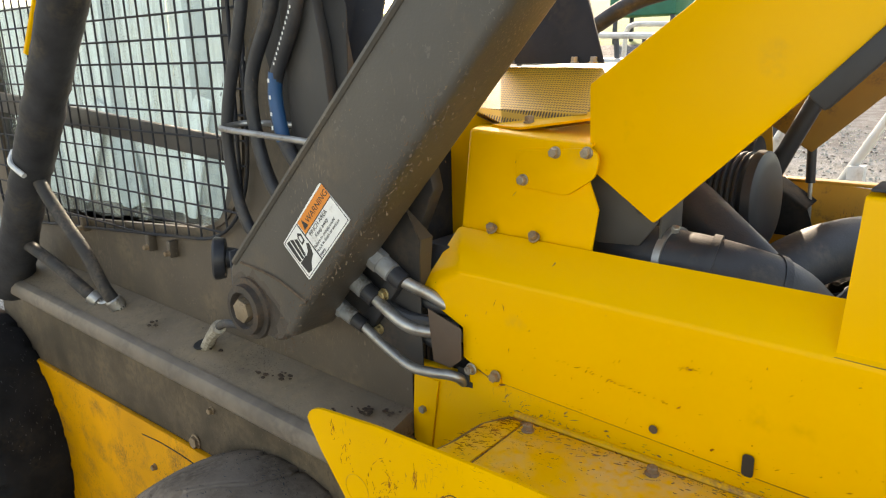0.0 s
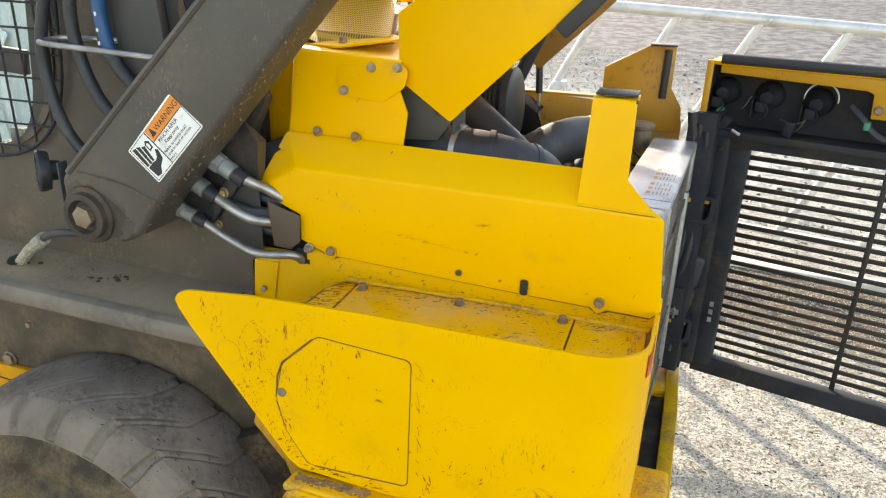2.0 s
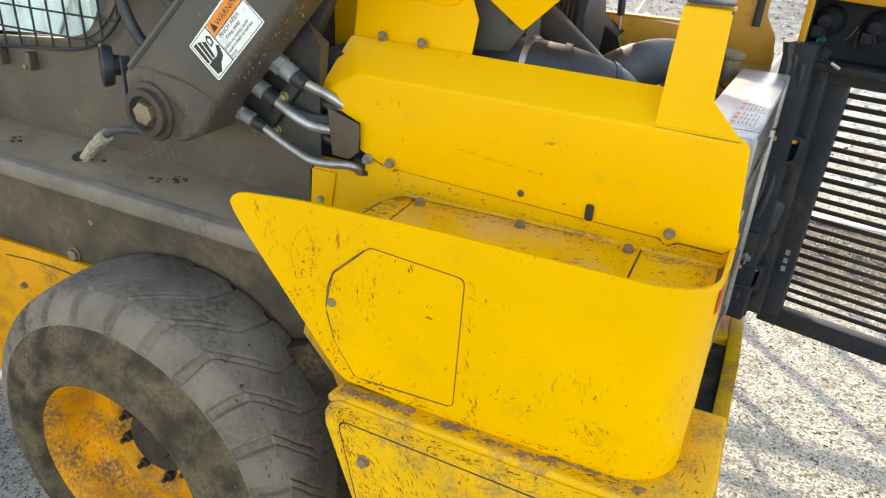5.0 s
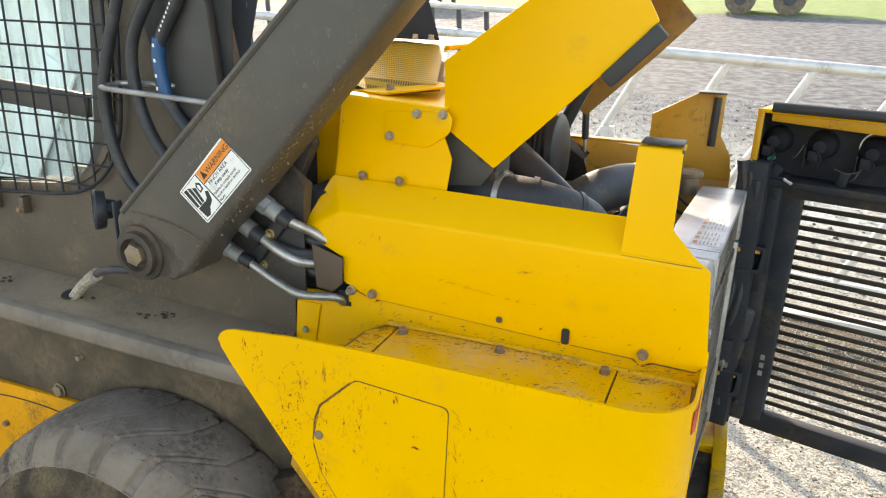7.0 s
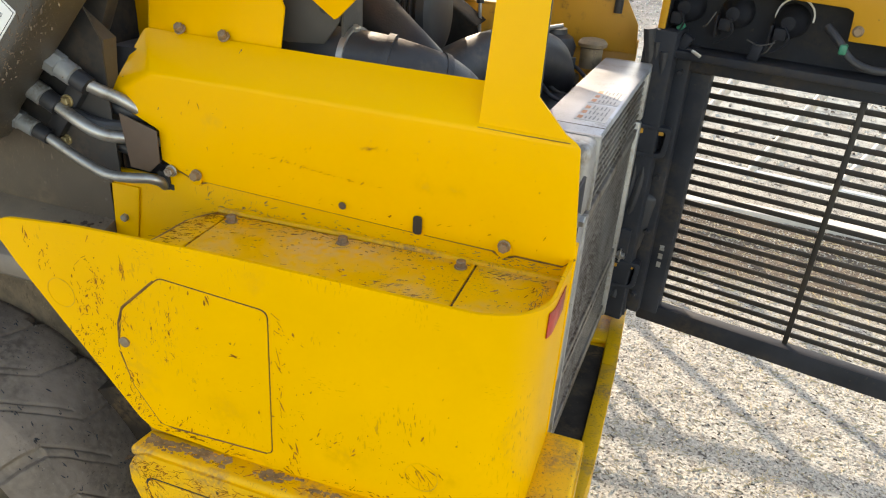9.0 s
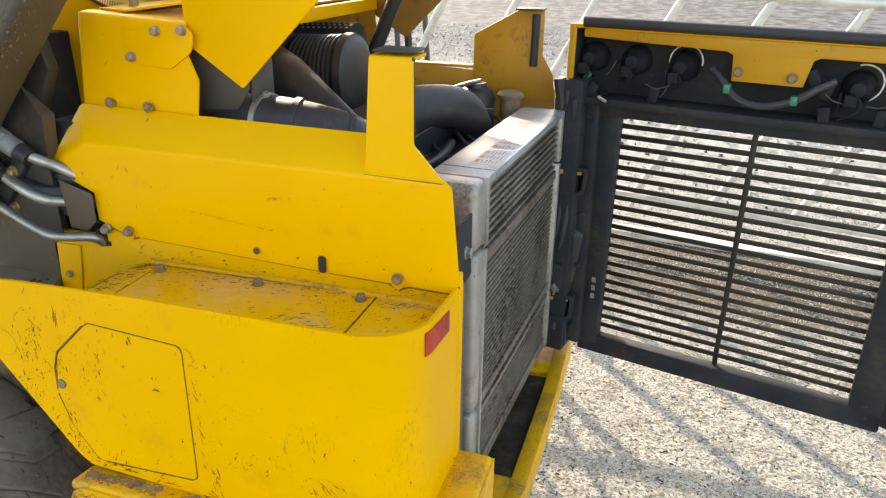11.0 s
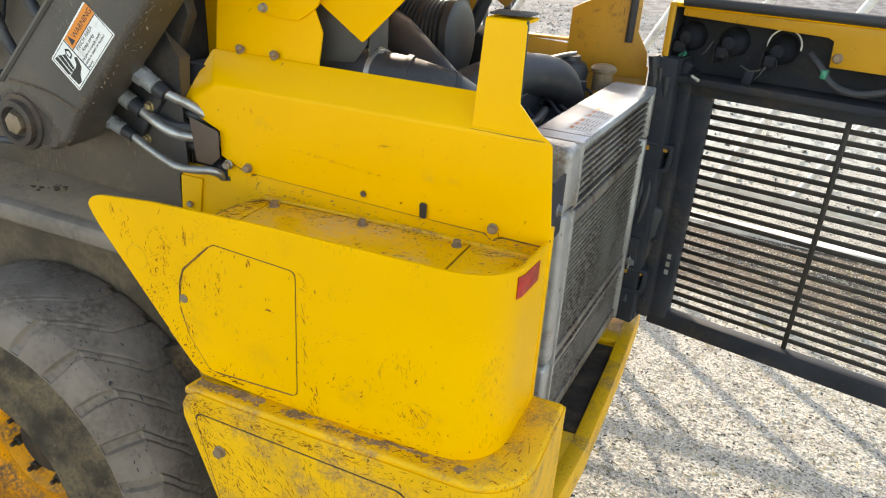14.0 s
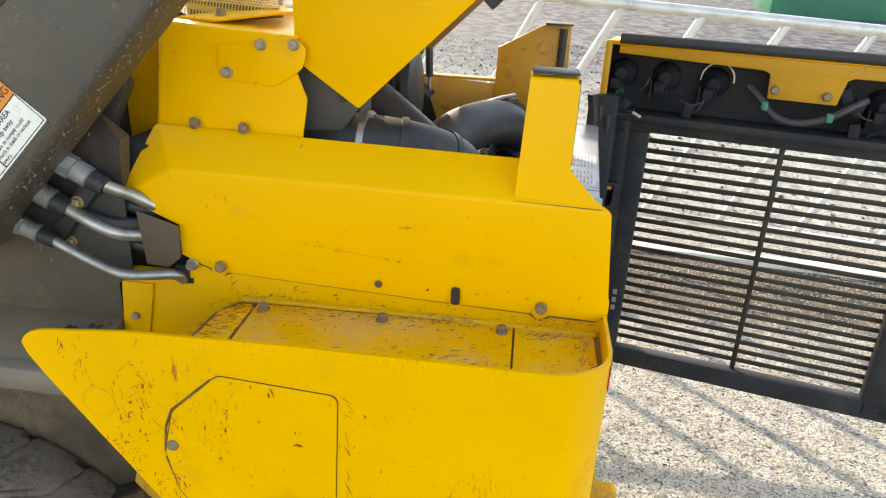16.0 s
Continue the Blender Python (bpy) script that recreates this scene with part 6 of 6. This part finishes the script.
# hoses down the cab corner and the chromed guide
for pts, r in (([(-1.10, -0.055, 2.0), (-1.135, -0.055, 1.83), (-1.21, -0.06, 1.62), (-1.213, -0.06, 1.50), (-1.175, -0.06, 1.40), (-1.10, -0.05, 1.33)], 0.012),
               ([(-1.02, -0.05, 2.0), (-1.05, -0.05, 1.83), (-1.13, -0.05, 1.70), (-1.138, -0.05, 1.60), (-1.10, -0.05, 1.49), (-1.02, -0.04, 1.40)], 0.013),
               ([(-0.95, -0.045, 1.98), (-1.0, -0.045, 1.80), (-1.07, -0.045, 1.68), (-1.06, -0.045, 1.58), (-1.0, -0.04, 1.50)], 0.013)):
    h = part("hydraulic_hose", tube(pts, r, 14), hose_m, loader, "black hydraulic hose")
part("blue_band", tube([(-1.066, -0.046, 1.70), (-1.072, -0.046, 1.65), (-1.058, -0.046, 1.575)], 0.0134, 14), blue_m, h, "blue printed band")
for z in (1.685, 1.655, 1.625, 1.60):
    part("print_mark", box((-1.073, -0.0600, z - 0.003), (-1.068, -0.0594, z + 0.004), 0), white_m, h)
for i in range(12):
    part("print_mark", place(box((-0.0016, -0.0138, -0.0025), (0.0016, -0.0134, 0.0025), 0), Matrix.Translation((-1.052 + i * 0.0052, -0.045, 1.715 + i * 0.0085))), white_m, h)
for (x0_, z0_), (x1_, z1_), n_ in (((-1.205, 1.66), (-1.135, 1.82), 9), ((-1.128, 1.71), (-1.06, 1.82), 7)):
    for i in range(n_):
        f_ = i / n_
        part("print_mark", place(box((-0.0012, -0.0006, -0.004), (0.0012, 0.0, 0.004), 0), Matrix.Translation((x0_ + (x1_ - x0_) * f_, -0.0725 + 0.006 * f_, z0_ + (z1_ - z0_) * f_)) @ Matrix.Rotation(0.4, 4, "Y")), wire_m, h)
part("hose_guide", tube([(-1.05, 0.0, 1.60), (-1.17, -0.03, 1.603), (-1.19, -0.07, 1.60), (-1.17, -0.10, 1.598), (-1.05, -0.10, 1.593), (-0.90, -0.10, 1.587)], 0.006, 10), zinc, loader, "bright bent hose guide")

# Near-black grey that puts the line bay's shade into its plates.
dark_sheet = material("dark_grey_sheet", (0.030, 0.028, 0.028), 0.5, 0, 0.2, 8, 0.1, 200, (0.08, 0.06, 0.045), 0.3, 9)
nut_m = material("dull_zinc_fitting", (0.27, 0.28, 0.285), 0.5, 0.4, 0.2, 30, 0.15, 300, (0.13, 0.105, 0.075), 0.4, 25)
# steel lines with fittings behind the arm
for pts, r in (([(-0.93, -0.045, 1.435), (-0.86, -0.035, 1.392), (-0.80, -0.03, 1.357), (-0.775, -0.018, 1.341), (-0.75, 0.0, 1.325), (-0.71, 0.02, 1.30), (-0.66, 0.04, 1.295)], 0.0108),
               ([(-0.98, -0.045, 1.385), (-0.93, -0.035, 1.348), (-0.866, -0.03, 1.311), (-0.80, -0.03, 1.277), (-0.77, -0.02, 1.263), (-0.74, 0.002, 1.256), (-0.70, 0.03, 1.25), (-0.66, 0.04, 1.25)], 0.0108),
               ([(-1.02, -0.045, 1.32), (-0.968, -0.035, 1.279), (-0.908, -0.03, 1.253), (-0.84, -0.03, 1.220), (-0.80, -0.03, 1.203), (-0.778, -0.03, 1.1955), (-0.755, -0.03, 1.194), (-0.72, -0.027, 1.196), (-0.695, -0.02, 1.197), (-0.682, -0.008, 1.190), (-0.68, 0.004, 1.178)], 0.009)):
    line = part("steel_line", tube(pts, r, 14), zinc, loader, "zinc steel hydraulic line")
    p, q = Vector(pts[1]), Vector(pts[2])
    d = (q - p).normalized()
    p = p + d * 0.006
    part("hex_nut", lathe([(-0.03, r * 1.9), (0.028, r * 1.9), (0.03, r * 1.6)], p, d, 6), nut_m, line, smooth=False)
    part("sleeve", lathe([(0.03, r * 1.7), (0.055, r * 1.7), (0.058, r * 1.3)], p, d, 16), nut_m, line)
    part("rubber_collar", lathe([(0.058, r * 1.1), (0.058, r * 1.55), (0.084, r * 1.55), (0.084, r * 1.1)], p, d, 16), plastic, line, "black rubber collar")
part("line_bay", plate([(-1.02, 1.27), (-0.80, 1.185), (-0.768, 1.185), (-0.768, 1.42), (-0.81, 1.50), (-1.02, 1.50)], -0.0035, -0.0005, w=0), dark_sheet, cab, "dark plate painting the bay's shade behind the steel lines")
part("rubber_line", tube([(-0.95, -0.03, 1.36), (-0.88, -0.02, 1.31), (-0.80, -0.015, 1.28), (-0.76, 0.0, 1.275), (-0.71, 0.03, 1.268)], 0.011, 10), hose_m, loader)
for dz in (0.0, -0.07):
    part("return_hose", tube([(-0.98, -0.02, 1.44 + dz), (-0.88, 0.0, 1.375 + dz), (-0.82, 0.012, 1.325 + dz), (-0.77, 0.02, 1.30 + dz), (-0.70, 0.035, 1.285 + dz)], 0.012, 12), hose_m, loader, "black rubber return hose")
cl = part("line_clamp", place(box((-0.075, -0.03, -0.016), (0.075, 0.03, 0.016), 0.006), Matrix.Translation((-0.85, 0.012, 1.30)) @ Matrix.Rotation(radians(-52), 4, "Y")), plastic, loader, "black clamp block")
bolts(cl, [(-0.842, -0.018, 1.312)], N, 0.016, zinc_yellow)
bolts(loader, [(-0.872, -0.004, 1.234)], N, 0.014, zinc_yellow)
part("line_guard", plate([(-0.745, 1.304), (-0.672, 1.283), (-0.673, 1.227), (-0.697, 1.206), (-0.735, 1.209)], -0.0125, -0.010), flap_m, loader, "dark metal flap")
part("port_hole", plate(rounded([(-0.692, 1.172), (-0.668, 1.172), (-0.668, 1.206), (-0.692, 1.206)], 0.006), 0.0015, 0.0043, w=0), ink, loader)
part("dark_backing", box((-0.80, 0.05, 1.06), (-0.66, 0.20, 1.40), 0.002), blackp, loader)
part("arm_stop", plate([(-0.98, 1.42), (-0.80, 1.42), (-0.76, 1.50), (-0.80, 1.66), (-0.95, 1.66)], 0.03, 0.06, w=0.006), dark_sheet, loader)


# ---- wheels ----
rim_m = material("muddy_yellow_rim", (0.72, 0.28, 0.003), 0.55, 0, 0.25, 7, 0.3, 160, (0.17, 0.10, 0.05), 0.8, 12, 2.2, (0.07, 0.04, 0.02), spec=0.2)
# Front tread taken down to near black to paint in its shade.
dark_rubber = material("shaded_black_rubber", (0.014, 0.013, 0.013), 0.9, 0, 0.3, 12, 0.3, 90, (0.03, 0.024, 0.018), 0.3, 9, spec=0.08)
side_m = material("muddy_sidewall", (0.070, 0.054, 0.037), 0.9, 0, 0.45, 14, 0.8, 110, (0.16, 0.112, 0.062), 0.7, 14, 1.2, (0.025, 0.019, 0.014), spec=0.15, speck=(0.17, 0.13, 0.09))
stud_m = material("oily_dark_steel", (0.035, 0.027, 0.02), 0.6, 0.2, 0.3, 40, 0.3, 160, (0.10, 0.06, 0.03), 0.4, 30)


def build_wheel(cx, cy, cz, name, label, tread_m, TURNS):
    """A worn tyre with shallow chevron channels on a dished yellow rim. cy is its outer face."""
    wheel = new(name)
    wheel.parent = loader
    OFFSET[wheel] = OFFSET[loader]
    tagged(wheel, label)
    R, W, LUGS = 0.452, 0.315, 25
    prof = [(0.050, 0.232), (0.0, 0.238), (-0.018, 0.243), (-0.028, 0.251), (-0.031, 0.264), (-0.030, 0.278), (-0.025, 0.291), (-0.016, 0.298), (-0.013, 0.304), (-0.015, 0.315), (-0.014, 0.338), (-0.007, 0.352), (0.002, 0.370),
            (0.0085, 0.3795), (0.0095, 0.385), (0.014, 0.398), (0.022, 0.412), (0.034, 0.427), (0.048, 0.4375)]
    shoulder = prof[13:] + [(0.060, R - 0.0085)]
    prof = prof[:13] + [tuple(Vector(a).lerp(Vector(b), k / 5)) for a, b in zip(shoulder, shoulder[1:]) for k in range(5)]
    STEPS = 90 if TURNS > 500 else 20
    prof += [(0.060 + 0.195 * i / STEPS, R - 0.0085 * ((0.0975 - 0.195 * i / STEPS) / 0.0975) ** 2) for i in range(STEPS + 1)]
    prof += [(W - 0.048, 0.4375), (W - 0.02, 0.41), (W - 0.004, 0.34), (W, 0.30), (W - 0.01, 0.24), (W - 0.05, 0.223)]

    def depth(a, y):
        """Wide shallow channels at the shoulders that turn into thin slanting cuts over the middle."""
        h = y if y < W / 2 else W - y
        if h < 0.006:
            return 0.0
        wave = noise.noise((a * 7, y * 20, 3)) * 0.012
        near = y < W / 2
        if not near:
            lean = -0.243 - (y - W / 2) * 0.5
        elif h < 0.072:
            lean = -(h - 0.03) * 0.5
        else:
            lean = -0.021 - (h - 0.072) * 2.6
        at = ((a - lean + wave) * LUGS / (2 * math.pi)) % 1.0
        d = (at if at < 0.5 else at - 1) * 2 * math.pi / LUGS
        if h < 0.070:
            d, half, soft = abs(d), 0.038 - 0.010 * h / 0.072, 0.013
            deep = 0.0125 * min(1.0, (h - 0.006) / 0.012) * min(1.0, (0.080 - h) / 0.02)
        else:
            # a cut from each side of the channel; one of them runs on over the middle
            d, half, soft = abs(abs(d) - 0.026) if near else abs(d + 0.026), 0.0085, 0.007
            deep = 0.0048 * max(0.5, 1 - (h - 0.072) / 0.13)
        edge = min(1.0, max(0.0, (half + 0.002 - d) / soft))
        return deep * edge * edge * (3 - 2 * edge)
    bm, rings = bmesh.new(), []
    for y, r in prof:
        ring = []
        for j in range(TURNS):
            a = 2 * math.pi * j / TURNS
            d = depth(a, y) if r > 0.383 else 0.0
            rough = 0.0009 * noise.noise((a * 30, y * 40, 0)) if r > 0.39 else 0.0012 * noise.noise((a * 20, y * 90, r * 60))
            ring.append(bm.verts.new((cx + (r - d + rough) * math.cos(a), cy + y + d * 0.9 * max(0.0, 1 - y / 0.06), cz + (r - d + rough) * math.sin(a))))
        rings.append(ring)
    n = len(prof)
    for i in range(n):
        p, q = rings[i], rings[(i + 1) % n]
        for j in range(TURNS):
            f = bm.faces.new((p[j], p[(j + 1) % TURNS], q[(j + 1) % TURNS], q[j]))
            f.material_index = 1 if i < 13 or i >= n - 4 else 0
    bmesh.ops.recalc_face_normals(bm, faces=bm.faces)
    tyre = part("tyre", bm, tread_m, wheel, "worn dusty tyre with shallow chevron cuts")
    tyre.data.materials.append(side_m)
    rnd2 = random.Random(5)
    nubs = bmesh.new()
    for k in range(120):
        a = 2 * math.pi * k / 120
        b2 = bmesh.ops.create_icosphere(nubs, subdivisions=1, radius=0.0022)
        bmesh.ops.translate(nubs, verts=b2["verts"], vec=(cx + 0.355 * math.cos(a), cy - 0.0055, cz + 0.355 * math.sin(a)))
    tagged(part("sidewall_texture", nubs, side_m, wheel), kind="stuff")
    nick = bmesh.new()
    for _ in range(420):
        a, y = rnd2.uniform(0.1, 2.3), rnd2.uniform(0.03, 0.28)
        rr = R - 0.0085 * ((0.1575 - min(max(y, 0.06), 0.255)) / 0.0975) ** 2 - (0.014 * (0.06 - y) / 0.03 if y < 0.06 else 0.0) - depth(a, y) + 0.0004
        out, ta = Vector((math.cos(a), 0, math.sin(a))), Vector((-math.sin(a), 0, math.cos(a)))
        l, w = rnd2.choice((0.0015, 0.002, 0.003, 0.007)), rnd2.uniform(0.0006, 0.002)
        lean = rnd2.uniform(-0.6, 0.6)
        c = Vector((cx, cy + y, cz)) + out * rr
        d1, d2 = (ta * math.cos(lean) + Vector((0, 1, 0)) * math.sin(lean)), (Vector((0, 1, 0)) * math.cos(lean) - ta * math.sin(lean))
        ring = [nick.verts.new(c + d1 * l * math.cos(k) * rnd2.uniform(0.5, 1.1) + d2 * w * math.sin(k) * rnd2.uniform(0.5, 1.2)) for k in (0, 1.05, 2.1, 3.14, 4.2, 5.2)]
        top = [nick.verts.new(v_.co + out * 0.0004) for v_ in ring]
        nick.faces.new(top)
        for k in range(6):
            nick.faces.new((ring[k], ring[(k + 1) % 6], top[(k + 1) % 6], top[k]))
    bmesh.ops.recalc_face_normals(nick, faces=nick.faces)
    tagged(part("tread_wear", nick, seal_m, wheel, smooth=False), "dark nicks and cuts", kind="stuff")
    rim = part("rim", lathe([(0.004, 0.246), (-0.006, 0.243), (-0.008, 0.237), (0.004, 0.229), (0.022, 0.219), (0.050, 0.211), (0.082, 0.207), (0.098, 0.194), (0.104, 0.172), (0.098, 0.150), (0.094, 0.135), (0.102, 0.122), (0.118, 0.112), (0.126, 0.09), (0.128, 0.001)], (cx, cy, cz), (0, 1, 0), 72, caps=False), rim_m, wheel, "yellow steel rim caked with mud")
    part("hub", lathe([(0.128, 0.086), (0.112, 0.085), (0.107, 0.08), (0.109, 0.045), (0.104, 0.04), (0.103, 0.001)], (cx, cy, cz), (0, 1, 0), 36), stud_m, wheel, "dark greasy hub")
    for i in range(8):
        a = 2 * math.pi * (i + 0.3) / 8
        at = (cx + 0.102 * math.cos(a), cy + 0.124, cz + 0.102 * math.sin(a))
        part("wheel_nut", join(hex_head(at, N, 0.024, 0.02), lathe([(0.018, 0.0065), (0.034, 0.0065), (0.036, 0.005)], at, N, 10)), stud_m, wheel, smooth=False)
    return wheel


build_wheel(-1.123, -0.326, 0.450, "rear_wheel", "rear wheel with worn chevron tread", rubber, 1000)
build_wheel(-2.74, -0.326, 0.450, "front_wheel", "front wheel with worn tread painted dark for shade", dark_rubber, 240)

part("far_hose", tube([(-1.10, 1.02, 1.74), (-1.0, 1.0, 1.78), (-0.90, 1.0, 1.832), (-0.80, 1.0, 1.86), (-0.62, 1.0, 1.88)], 0.022, 12), hose_m, loader, "thick black hose beyond the cowl")

# ---- feed barrier behind the machine ----
fence = root("feed_barrier", (0.4, 3.5, 0.1), "galvanised slant-bar feed barrier with dark upright posts", "fence")
FA, FB = Vector((-4.2, 3.72, 1.70)), Vector((4.2, 3.12, 1.36))


def along(x, dz=0.0, dy=0.0):
    t = (x - FA.x) / (FB.x - FA.x)
    p = FA.lerp(FB, t)
    return (x, p.y + dy, p.z + dz)


part("top_rail", tube([along(-4.2), along(4.2)], 0.034, 16, 0), galv, fence, "pale galvanised tube")
part("lower_beam", place(box((-4.3, -0.02, -0.02), (4.3, 0.02, 0.02), 0.006), Matrix.Translation(along(0, -1.22)) @ Matrix.Rotation(math.atan2(FB.y - FA.y, 8.4), 4, "Z") @ Matrix.Rotation(0.04, 4, "Y")), galv, fence, "pale beam")
part("upper_rail", tube([along(-4.2, 0.175), along(-1.0, 0.175)], 0.02, 12, 0), galv, fence)
for i in range(17):
    x = -3.75 + i * 0.455 + 0.03
    a, b = Vector(along(x, -0.02)), Vector(along(x - 0.6, -1.20))
    d = (b - a).normalized()
    part("slant_bar", tube([a, b], 0.025, 12, 0), galv, fence)
for i in range(14):
    x = -3.9 + i * 0.205
    part("upright", tube([along(x + 0.1, -1.22, 0.03), along(x, 0.19, 0.03)], 0.018, 10, 0), dark_far, fence, "dark steel upright")
for x in (-3.0, -0.75, 3.9):
    p = along(x, -0.48)
    part("leg", box((p[0] - 0.04, p[1] - 0.04, terrain(p[0], p[1]) - 0.05), (p[0] + 0.04, p[1] + 0.04, p[2]), 0.005), galv, fence)

# ---- far things ----
wagon = root("farm_wagon", (1.6, 30.0, terrain(1.6, 30.0)), "faded red farm wagon on large wheels", "wagon")
part("chassis", box((-1.87, 29.2, 2.65), (2.40, 31.2, 3.5), 0.05), red_far, wagon)
for x in (-0.67, 1.00):
    for y in (29.1, 31.3):
        w_ = part("wheel", lathe([(0, 0.4), (0.05, 0.55), (0.3, 0.55), (0.35, 0.4)], (x, y - 0.15, terrain(x, y) + 0.55), (0, 1, 0), 32), rubber, wagon)
        part("wheel_disc", lathe([(-0.02, 0.05), (0.0, 0.2), (0.02, 0.22), (0.03, 0.22)], (x, y - 0.17, terrain(x, y) + 0.55), (0, 1, 0), 24), dark_far, w_)
bin_ = root("green_hopper", (-14.2, 30.0, terrain(-14.2, 30.0)), "green steel feed hopper on four legs", "hopper")
part("hopper_body", box((-15.6, 29.0, 2.95), (-12.6, 31.0, 5.4), 0.08), green_far, bin_)
for x in (-15.4, -12.8):
    for y in (29.2, 30.8):
        part("leg", box((x - 0.08, y - 0.08, terrain(x, y) - 0.05), (x + 0.08, y + 0.08, 3.0), 0.01), dark_far, bin_)
trough = root("green_trough", (7.0, 16.6, terrain(7, 16.6)), "blue-green painted steel cattle trough", "trough")
part("trough_body", box((4.9, 16.0, terrain(7, 16) - 0.05), (9.5, 17.4, terrain(7, 16) + 1.3), 0.06), green_far, trough)
part("gate_loop", tube([(-2.66, 4.5, 1.2), (-2.64, 4.5, 1.72), (-2.625, 4.5, 1.84), (-2.56, 4.5, 1.885), (-2.3, 4.5, 1.88), (-1.9, 4.5, 1.87)], 0.02, 10), galv, fence, "bent galvanised tube")
# Made-up panels, seen through the pane in place of what it reflects.
reflection_row = root("reflection_wall", (-8.7, 3.2, 0.0), "row of pale upright panels added for the window's reflection", "wall")
rnd_w = random.Random(21)
for i in range(26):
    t = (i + 0.5) / 26
    x, y = -13.2 + 8.0 * t, 2.75 + 0.85 * t
    h = 2.42 + rnd_w.uniform(-0.04, 0.03) + (0.10 if i % 9 == 4 else 0)
    part("panel", place(box((-0.153, -0.02, -0.05), (0.153, 0.02, h - terrain(x, y)), 0.012), Matrix.Translation((x, y + rnd_w.uniform(-0.02, 0.02), terrain(x, y))) @ Matrix.Rotation(0.106 + rnd_w.uniform(-0.03, 0.03), 4, "Z")), pale_panel_m if i % 5 else grey_panel_m, reflection_row)
# Tilted boards added for the slanting light and dark streaks of that reflection.
for x, lean, w_ in ((-11.6, 0.3, 0.5), (-10.4, -0.2, 0.35), (-9.3, 0.45, 0.3), (-8.2, -0.35, 0.55), (-7.2, 0.25, 0.3), (-6.2, 0.5, 0.4), (-5.6, -0.3, 0.3)):
    part("reflection_board", place(box((-w_ / 2, -0.015, 0.0), (w_ / 2, 0.015, 1.35), 0.008), Matrix.Translation((x, 2.62 + (x + 13.2) * 0.106, 0.03)) @ Matrix.Rotation(lean, 4, "Y") @ Matrix.Rotation(-0.1, 4, "X")), pale_panel_m if lean > 0 else grey_panel_m, reflection_row, "pale board added for a slanting streak in the window")
for x in (-12.0, -9.2, -6.6):
    part("panel_post", box((x - 0.05, 2.9 + (x + 12) * 0.106 + 0.02, -0.05), (x + 0.05, 3.0 + (x + 12) * 0.106 + 0.02, 1.9), 0.01), dark_far, reflection_row)


def strip(name, y, w, h, mat, label, category):
    """A low bar lying along the yard beside the barrier."""
    ob = root(name, (0.0, y, 0.0), label, category)
    part("bar", place(box((-4.5, -w / 2, terrain(0, y) - 0.04), (4.5, w / 2, terrain(0, y) + h), 0.012), Matrix.Translation((0, y, 0)) @ Matrix.Rotation(-0.10, 4, "Z")), mat, ob)


conc_m = material("pale_concrete", (0.52, 0.50, 0.46), 0.85, 0, 0.15, 6, 0.3, 60, (0.25, 0.2, 0.15), 0.3, 5)
strip("concrete_kerb", 3.48, 0.14, 0.03, conc_m, "pale concrete kerb set in the soil", "kerb")
